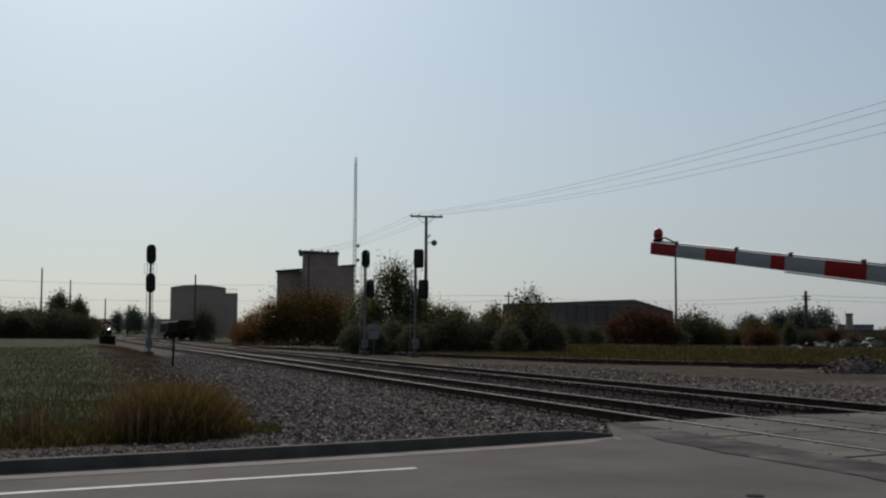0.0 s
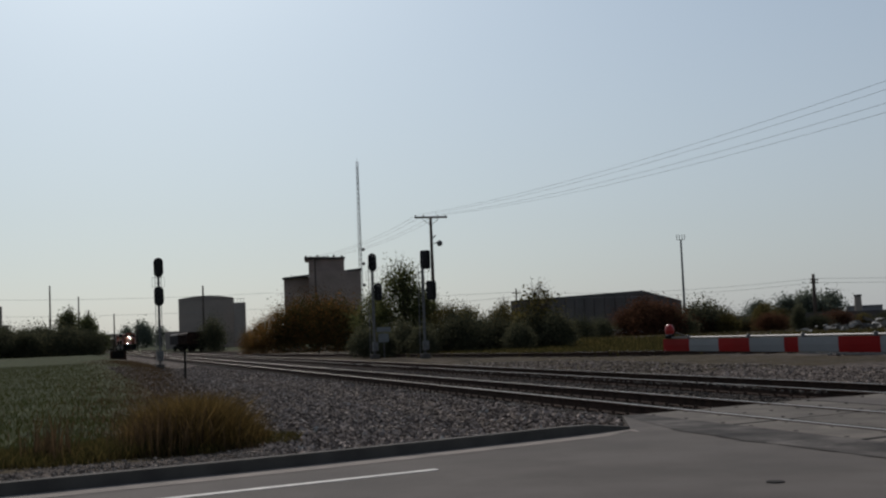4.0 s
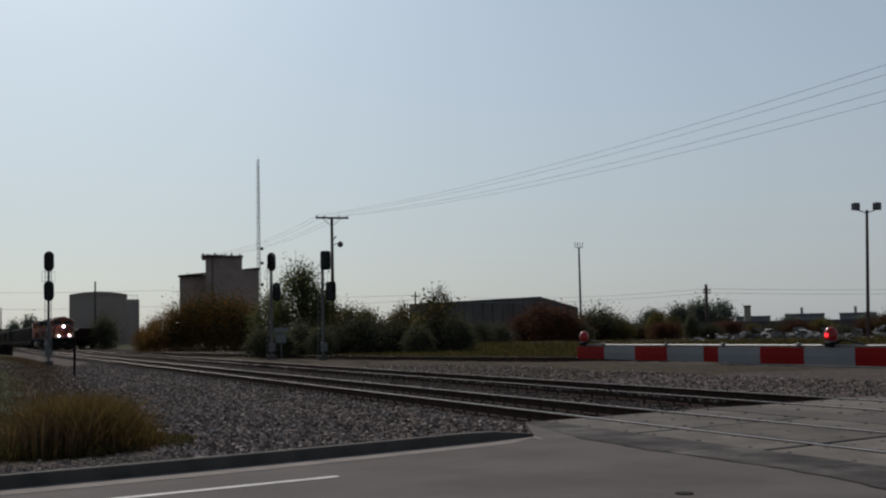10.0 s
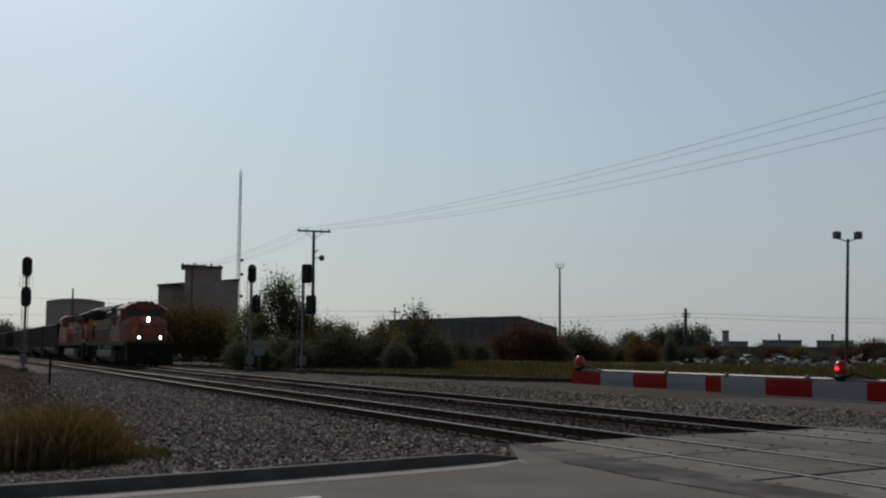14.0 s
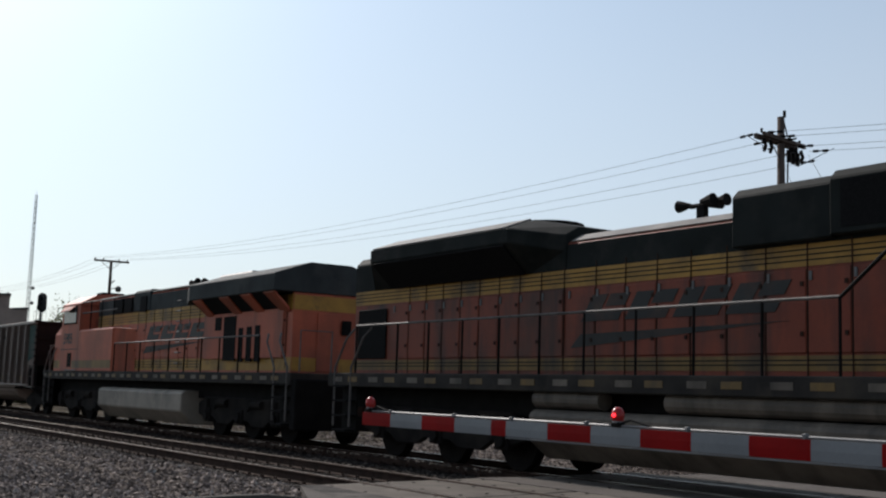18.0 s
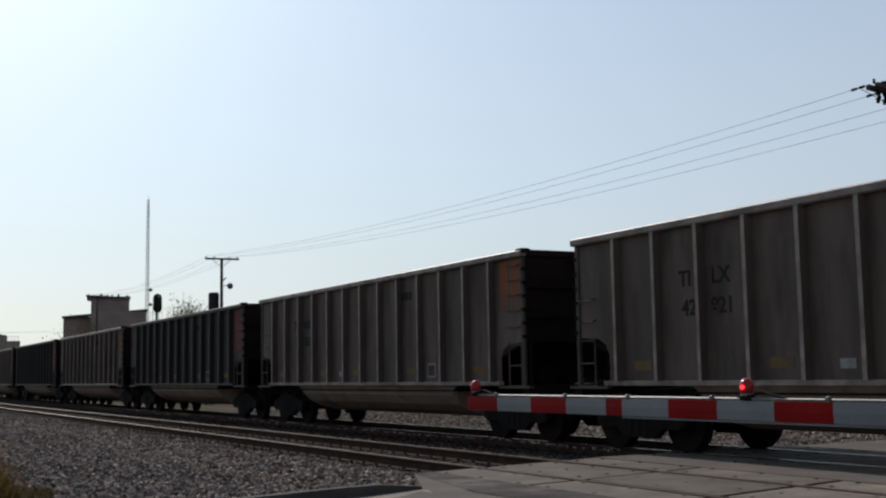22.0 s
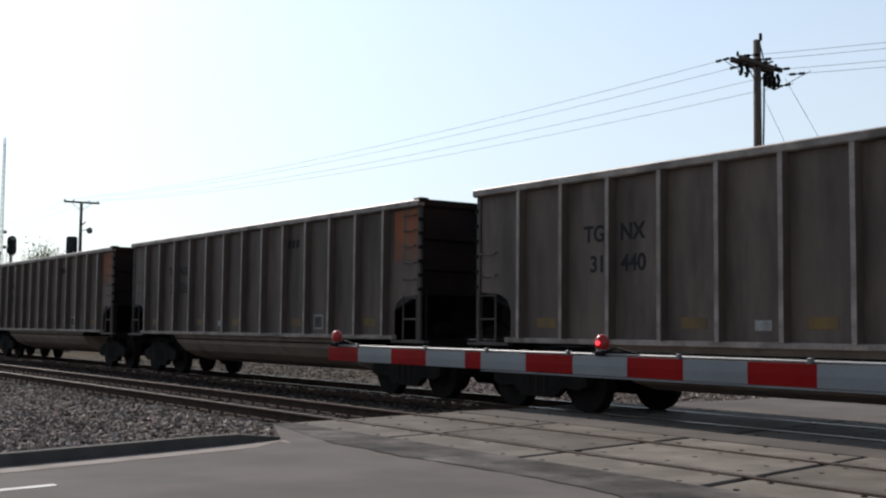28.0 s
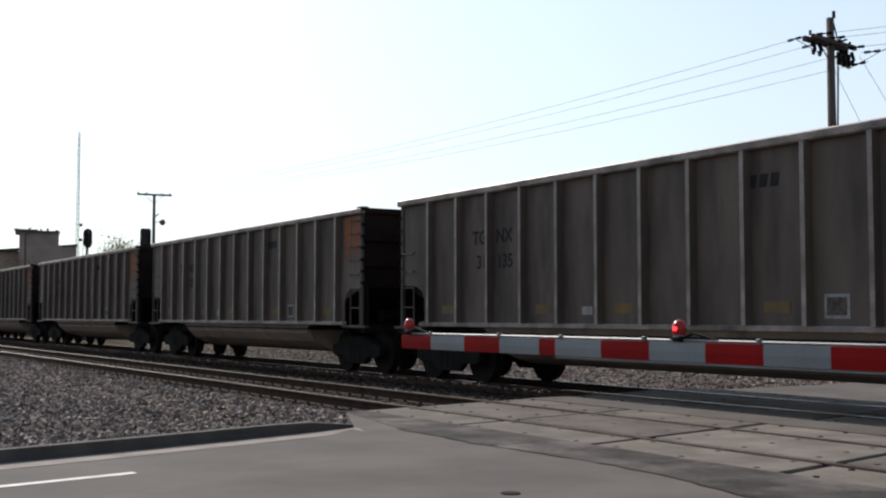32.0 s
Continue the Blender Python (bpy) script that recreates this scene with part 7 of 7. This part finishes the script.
WEED = island("dry tan weeds", (0.045, 0.032, 0.012), (0.19, 0.125, 0.045), 0.85, (0.1, 0.068, 0.026), 0.45)
OLIVE = island("olive weeds", (0.025, 0.026, 0.01), (0.13, 0.095, 0.036), 0.85, (0.055, 0.05, 0.018), 0.4)
WEED2 = island("rusty brown weed heads", (0.04, 0.027, 0.016), (0.12, 0.078, 0.042), 0.85, (0.065, 0.044, 0.025), 0.35)
GRASSB = island("green grass blades", (0.034, 0.041, 0.013), (0.064, 0.06, 0.022), 0.8, (0.05, 0.058, 0.018), 0.3)


def in_clump(r):
    while True:
        x, y = r.uniform(-2.6, 2.5), r.uniform(11.9, 15.6)
        e = ((x - 0.05) / 2.4) ** 2 + ((y - 13.55 - 0.24 * x) / 1.75) ** 2
        if e < 1 and y > curb_y(x) + 2.2 + 0.12 * math.sin(4 * x) and noise.noise(Vector((x * 1.1, y * 1.1, 2))) > -0.28:
            return x, y, 0.55 + 0.65 * (1 - e) + 0.2 * math.sin(3 * x)


def right_mound(r):
    while True:
        x, y = r.normal(1.15, 0.42), r.normal(14.1, 0.55)
        e = ((x - 1.15) / 0.9) ** 2 + ((y - 14.1) / 1.2) ** 2
        if e < 1:
            return x, y, 0.5 + 0.75 * (1 - e)


def brown_stalks(r):
    """Two stands of dead stalks in front of the mound."""
    cx, w = (0.72, 0.25) if r.random_sample() < 0.8 else (-0.5, 0.14)
    return r.normal(cx, w), r.normal(13.25, 0.22), r.uniform(0.6, 1.15)


def verge(r):
    y = 13.0 + 95 * r.random_sample() ** 1.7
    e = min(5.2, 1.5 + 0.06 * (y - 13))
    return e + r.normal(0, 0.4) - abs(r.normal(0, 0.9)) * (1 + 0.012 * y), y, 0.6 + 0.004 * y


def field(r):
    y = 14.5 + 75 * r.random_sample() ** 2.2
    return 0.9 + r.normal(0, 0.5) - (13 + 0.08 * y) * r.random_sample(), y, 0.7 + 0.004 * y


def siding_strip(r):
    k = r.randint(18, len(siding_line) - 8)
    x, y = siding_line[k]
    d = 1.6 + 34 * r.random_sample() ** 1.7
    return x + d * 0.7 + r.normal(0, 1), y + d * 0.7 + r.normal(0, 1), 0.6 + 0.02 * d


solo("weed_clump", blades(1, 11000, in_clump, 0.17, 0.006, 0.9), OLIVE, "low olive and tan weeds growing beside the gravel", "weeds", kind="stuff")
solo("weed_mound", blades(2, 9500, right_mound, 0.5, 0.005, 1.0), WEED, "rounded mound of dry golden grass beside the ballast", "weeds", kind="stuff")
solo("weed_stalks", blades(3, 520, brown_stalks, 0.5, 0.008, 0.3), WEED2, "upright rusty brown weed stalks among dry grass", "weeds", kind="stuff")
solo("dry_verge", blades(4, 16000, verge, 0.17, 0.009, 0.8), WEED2, "dry brown verge between grass field and tracks", "weeds", kind="stuff")
solo("grass_field", blades(5, 75000, field, 0.14, 0.009, 0.8), GRASSB, "green grass of the open field", "grass", kind="stuff")
solo("siding_grass", blades(6, 60000, siding_strip, 0.5, 0.03, 0.6), OLIVE, "olive dry grass strip behind the curved siding", "grass", kind="stuff")


# ---- loose ballast, crossing panels, ties ----
def stones(seed, n, place, smin, smax):
    r = np.random.RandomState(seed)
    base = np.array([(1, 0, 0), (-1, 0, 0), (0, 1, 0), (0, -1, 0), (0, 0, 1), (0, 0, -1)], float)
    tri = [(4, 0, 2), (4, 2, 1), (4, 1, 3), (4, 3, 0), (5, 2, 0), (5, 1, 2), (5, 3, 1), (5, 0, 3)]
    V, F = [], []
    for i in range(n):
        x, y = place(r)
        s = r.uniform(smin, smax)
        a = r.uniform(0, 6.283)
        c, sn = math.cos(a), math.sin(a)
        q = base * r.uniform(0.65, 1.25, (6, 3)) + r.normal(0, 0.22, (6, 3))
        q *= np.array([1, 0.8, 0.62]) * s
        z = ground_z(x, y) + s * 0.25
        V += [(x + c * p[0] - sn * p[1], y + sn * p[0] + c * p[1], z + p[2]) for p in q]
        F += [(6 * i + u, 6 * i + v, 6 * i + w) for u, v, w in tri]
    M = Mesh()
    M.v, M.f, M.m = V, F, [0] * len(F)
    return M


def shoulder(r):
    while True:
        y = 11.3 + 62 * r.random_sample() ** 2.1
        x = r.uniform(1.8, 7.9)
        if y > curb_y(x) + 0.2 and not (x > 6.0 and y < 12.25 + 2.2 * (x - 6.1) + 0.1):
            return x, y


def between(r):
    y = 14.5 + 40 * r.random_sample() ** 1.6
    return (r.uniform(9.85, 12.05) if r.random_sample() < 0.5 else r.uniform(7.9, 9.8)), y


def beyond(r):
    y = 14.8 + 34 * r.random_sample() ** 1.4
    return 13.9 + 7 * r.random_sample(), y


solo("ballast_shoulder", stones(1, 32000, shoulder, 0.018, 0.055), BALLAST, "loose grey-brown crushed stone ballast beside the track", "ballast", kind="stuff")
solo("ballast_crib", stones(2, 9000, between, 0.025, 0.055), DARKSTONE, "crushed stone between the rails and tracks", "ballast", kind="stuff")
solo("ballast_far", stones(3, 7000, beyond, 0.025, 0.06), BALLAST, "crushed stone beyond the second track", "ballast", kind="stuff")
def kerbside(r):
    x = r.uniform(-3.2, 6.1)
    return x, curb_y(x) + 0.22 + abs(r.normal(0, 0.75))


GRIT = island("pale kerbside grit", (0.09, 0.075, 0.063), (0.3, 0.25, 0.21), 0.9, (0.17, 0.14, 0.118))
solo("kerbside_grit", stones(8, 15000, kerbside, 0.01, 0.028), GRIT, "pale fine grit washed up behind the kerb", "gravel", kind="stuff")
PALESTONE = island("pale limestone chip", (0.16, 0.15, 0.135), (0.36, 0.34, 0.31), 0.85)
solo("pale_stones", stones(4, 500, shoulder, 0.025, 0.06), PALESTONE, "scattered pale limestone chips in the ballast", "stones", kind="stuff")

# crossing: concrete panels in both tracks, asphalt between and beyond
rr0 = random.Random(12)
RUBBER = mat("black flangeway rubber", (0.018, 0.015, 0.014), (0.01, 0.009, 0.008), 4.0, 0.9, bump=0.3)
SKEW = 0.22
for x0 in (NEAR_RAIL, FAR_RAIL):
    deck = thing("crossing_deck", "concrete panel deck in the " + ("near" if x0 == NEAR_RAIL else "far") + " track of the level crossing", "crossing deck", kind="structure")
    y0 = 14.54 if x0 == NEAR_RAIL else 15.3
    for a, b in ((x0 - 0.85, x0 - 0.1), (x0 + 0.13, x0 + GAUGE - 0.13), (x0 + GAUGE + 0.1, x0 + GAUGE + 0.8)):
        ya, yb = SKEW * (a - x0), SKEW * (b - x0)
        P = Mesh().hexa([(a, ya - 2.375, -0.22), (b, yb - 2.375, -0.22), (b, yb - 0.045, -0.22), (a, ya - 0.045, -0.22), (a, ya - 2.375, -0.004), (b, yb - 2.375, -0.004), (b, yb - 0.045, -0.004), (a, ya - 0.045, -0.004)])
        me = P.data("panel", PANEL, 0.012)
        for k in range(6):
            ob = new("panel", me)
            ob.parent = deck
            ob.matrix_basis = pose(0, y0 - 2.42 * k, rr0.uniform(-0.006, 0.004))
        F = Mesh()
        for k in range(6):
            for u in (0.12, 0.88) if b - a < 1 else (0.1, 0.5, 0.9):
                for d in (0.3, 1.2, 2.1):
                    xx, yy = a + (b - a) * u, y0 - 2.42 * k + ya + (yb - ya) * u - d
                    F.rod((xx, yy, -0.02), (xx, yy, 0.0005), 0.026, 8)
        part("lag_bolts", F, BLACK, deck)
    e0, e1 = x0 - 0.86, x0 + GAUGE + 0.81
    part("flangeway_filler", Mesh().hexa([(e0, -0.5, -0.24), (e1, -0.5, -0.24), (e1, y0 + SKEW * (e1 - x0) - 0.04, -0.24), (e0, y0 + SKEW * (e0 - x0) - 0.04, -0.24), (e0, -0.5, -0.045), (e1, -0.5, -0.045), (e1, y0 + SKEW * (e1 - x0) - 0.04, -0.045), (e0, y0 + SKEW * (e0 - x0) - 0.04, -0.045)]), RUBBER, deck, "black rubber filler in the flangeways and joints")
M = Mesh()
for a, b in ((NEAR_RAIL + GAUGE + 0.81, FAR_RAIL - 0.86), (FAR_RAIL + GAUGE + 0.81, 17), (17, 60)):
    ya, yb = (15.05, 15.05) if b < 20 else (15.05, 15.05 + 0.15 * (b - 17))
    M.hexa([(a, -8, -0.3), (b, -8, -0.3), (b, yb, -0.3), (a, ya, -0.3), (a, -8, -0.003), (b, -8, -0.003), (b, yb, -0.003), (a, ya, -0.003)])
solo("crossing_road", M, ASPHALT, "grey asphalt between and beyond the tracks", "road", kind="structure")
M = Mesh()
C = Mesh()
knots = [(14.2, 6.97), (12.1, 6.55), (10.4, 6.35), (8.7, 6.45), (7.5, 6.42), (6.6, 6.22), (1.0, 6.2)]
pts = []
for k in range(133):
    y = 14.2 - 0.1 * k
    i = max(j for j in range(6) if knots[j][0] >= y - 1e-6)
    (y0, x0), (y1, x1) = knots[i], knots[i + 1]
    w = 0.0 if y > 12 else 1.0
    pts.append((x0 + (x1 - x0) * (y0 - y) / (y0 - y1) + w * (0.16 * noise.noise(Vector((y * 0.9, 3, 0))) + 0.05 * noise.noise(Vector((y * 4, 7, 0)))), y))
for (xa, ya), (xb, yb) in zip(pts, pts[1:]):
    M.add([(xa, ya, 0.004), (7.3, ya, 0.004), (7.3, yb, 0.004), (xb, yb, 0.004)], [(0, 1, 2, 3)])
    wa, wb = (0.014 + 0.02 * abs(noise.noise(Vector((v * 3.1, 1, 5)))) for v in (ya, yb))
    if ya < 12 and noise.noise(Vector((ya * 1.7, 9, 2))) > -0.22:
        C.add([(xa - wa, ya, 0.006), (xa + wa * 0.5, ya, 0.006), (xb + wb * 0.5, yb, 0.006), (xb - wb, yb, 0.006)], [(0, 1, 2, 3)])
solo("asphalt_crack", C, TIE, "dark crack where the patched asphalt meets the road", "road crack", kind="structure")
solo("asphalt_patch", M, PATCH, "dark patched asphalt strip along the crossing panels", "road patch", kind="structure")
M = Mesh().rod((4.85, 7.32, -0.02), (4.85, 7.32, 0.008), 0.07, 20)
solo("drain_cover", M, BLACK, "small round dark iron cover in the asphalt", "drain cover")
M = Mesh()
for xa, xb in ((20.0, 22.0), (22.0, 24.5), (24.5, 40)):
    M.hexa([(xa, 14.9 + 0.16 * (xa - 17), -0.1), (xb, 14.9 + 0.16 * (xb - 17), -0.1), (xb, 15.2 + 0.16 * (xb - 17), -0.1), (xa, 15.2 + 0.16 * (xa - 17), -0.1), (xa, 14.9 + 0.16 * (xa - 17), 0.14 if xa > 21 else 0.03), (xb, 14.9 + 0.16 * (xb - 17), 0.14), (xb, 15.2 + 0.16 * (xb - 17), 0.14), (xa, 15.2 + 0.16 * (xa - 17), 0.14 if xa > 21 else 0.03)])
solo("kerb", M, CURB, "pale concrete kerb on the far side of the crossing", "kerb", kind="structure")

tie = Mesh().box(-1.3, 1.3, -0.115, 0.115, -0.35, -0.172).data("tie", TIE, 0.012)
plate = Mesh()
for s in (-1, 1):
    plate.box(s * GAUGE / 2 - 0.17, s * GAUGE / 2 + 0.17, -0.1, 0.1, -0.173, -0.155)
    for d in (-0.12, 0.12):
        plate.box(s * GAUGE / 2 + d - 0.018, s * GAUGE / 2 + d + 0.018, -0.03, 0.03, -0.156, -0.12)
plate = plate.data("tie_plate", RUSTY)
rr = random.Random(4)
for tr_, x0, count in ((track_near, NEAR_RAIL, 190), (track_far, FAR_RAIL, 150)):
    for k in range(count):
        y = 15.15 + 0.5 * k
        ob = new("tie", tie)
        ob.parent = tr_
        ob.matrix_basis = pose(x0 + GAUGE / 2 + rr.uniform(-0.05, 0.05), y + rr.uniform(-0.03, 0.03), rr.uniform(-0.012, 0.012), 0, 0, rr.uniform(-1, 1))
        if k < 60:
            ob = new("tie_plate", plate)
            ob.parent = tr_
            ob.matrix_basis = pose(x0 + GAUGE / 2, y, 0)
    M = Mesh()
    for k in range(260):
        y = 15.15 + 0.5 * (count + k)
        M.box(x0 + GAUGE / 2 - 1.3, x0 + GAUGE / 2 + 1.3, y - 0.115, y + 0.115, -0.35, -0.172)
    part("far_ties", M, TIE, tr_)
M = Mesh()
for k in range(0, len(siding_line) - 1):
    (xa, ya), (xb, yb) = siding_line[k], siding_line[k + 1]
    L = math.hypot(xb - xa, yb - ya)
    dx, dy = (xb - xa) / L, (yb - ya) / L
    for j in range(max(1, int(L / 0.55))):
        cx, cy = xa + dx * 0.55 * j, ya + dy * 0.55 * j
        u, v = Vector((dx * 0.11, dy * 0.11, 0)), Vector((-dy * 1.25, dx * 1.25, 0))
        c = Vector((cx, cy, 0))
        ps = [c - u - v, c + u - v, c + u + v, c - u + v]
        M.hexa([q + Vector((0, 0, -0.35)) for q in ps] + [q + Vector((0, 0, -0.17)) for q in ps])
part("far_ties", M, TIE, siding)


# ---- motion ----
TRAIN = [(0.0, 407.0), (3.0, 345.7), (6.0, 284.0), (9.0, 223.9), (11.0, 182.3), (13.0, 141.4), (15.5, 93.3), (16.0, 83.8), (16.5, 74.26), (17.0, 64.76), (17.5, 55.44), (18.0, 45.92), (18.5, 36.46), (19.0, 27.06), (19.5, 17.64), (20.0, 8.23),
         (21.0, -10.9), (22.0, -29.99), (23.0, -49.08), (24.0, -68.18), (27.0, -125.38), (28.0, -144.28), (29.0, -162.97), (31.0, -200.95), (32.0, -220.29)]
ARM = [(0.0, 7.0), (0.5, 5.0), (1.0, 3.1), (1.5, 1.5), (1.9, 0.15), (2.1, 0.0), (32.0, 0.0)]


def motions():
    for k, car in enumerate(cars):
        walk(car, [(t, pose(TRAIN_X, r + 7.275 + 16.18 * k, 0)) for t, r in TRAIN])
    walk(loco_rear, [(t, pose(TRAIN_X, r - 12.1, 0)) for t, r in TRAIN])
    walk(loco_lead, [(t, pose(TRAIN_X, r - 34.5, 0)) for t, r in TRAIN])
    walk(gate_arm, [(t, pose(0, 0, 1.096, a)) for t, a in ARM])


motions()
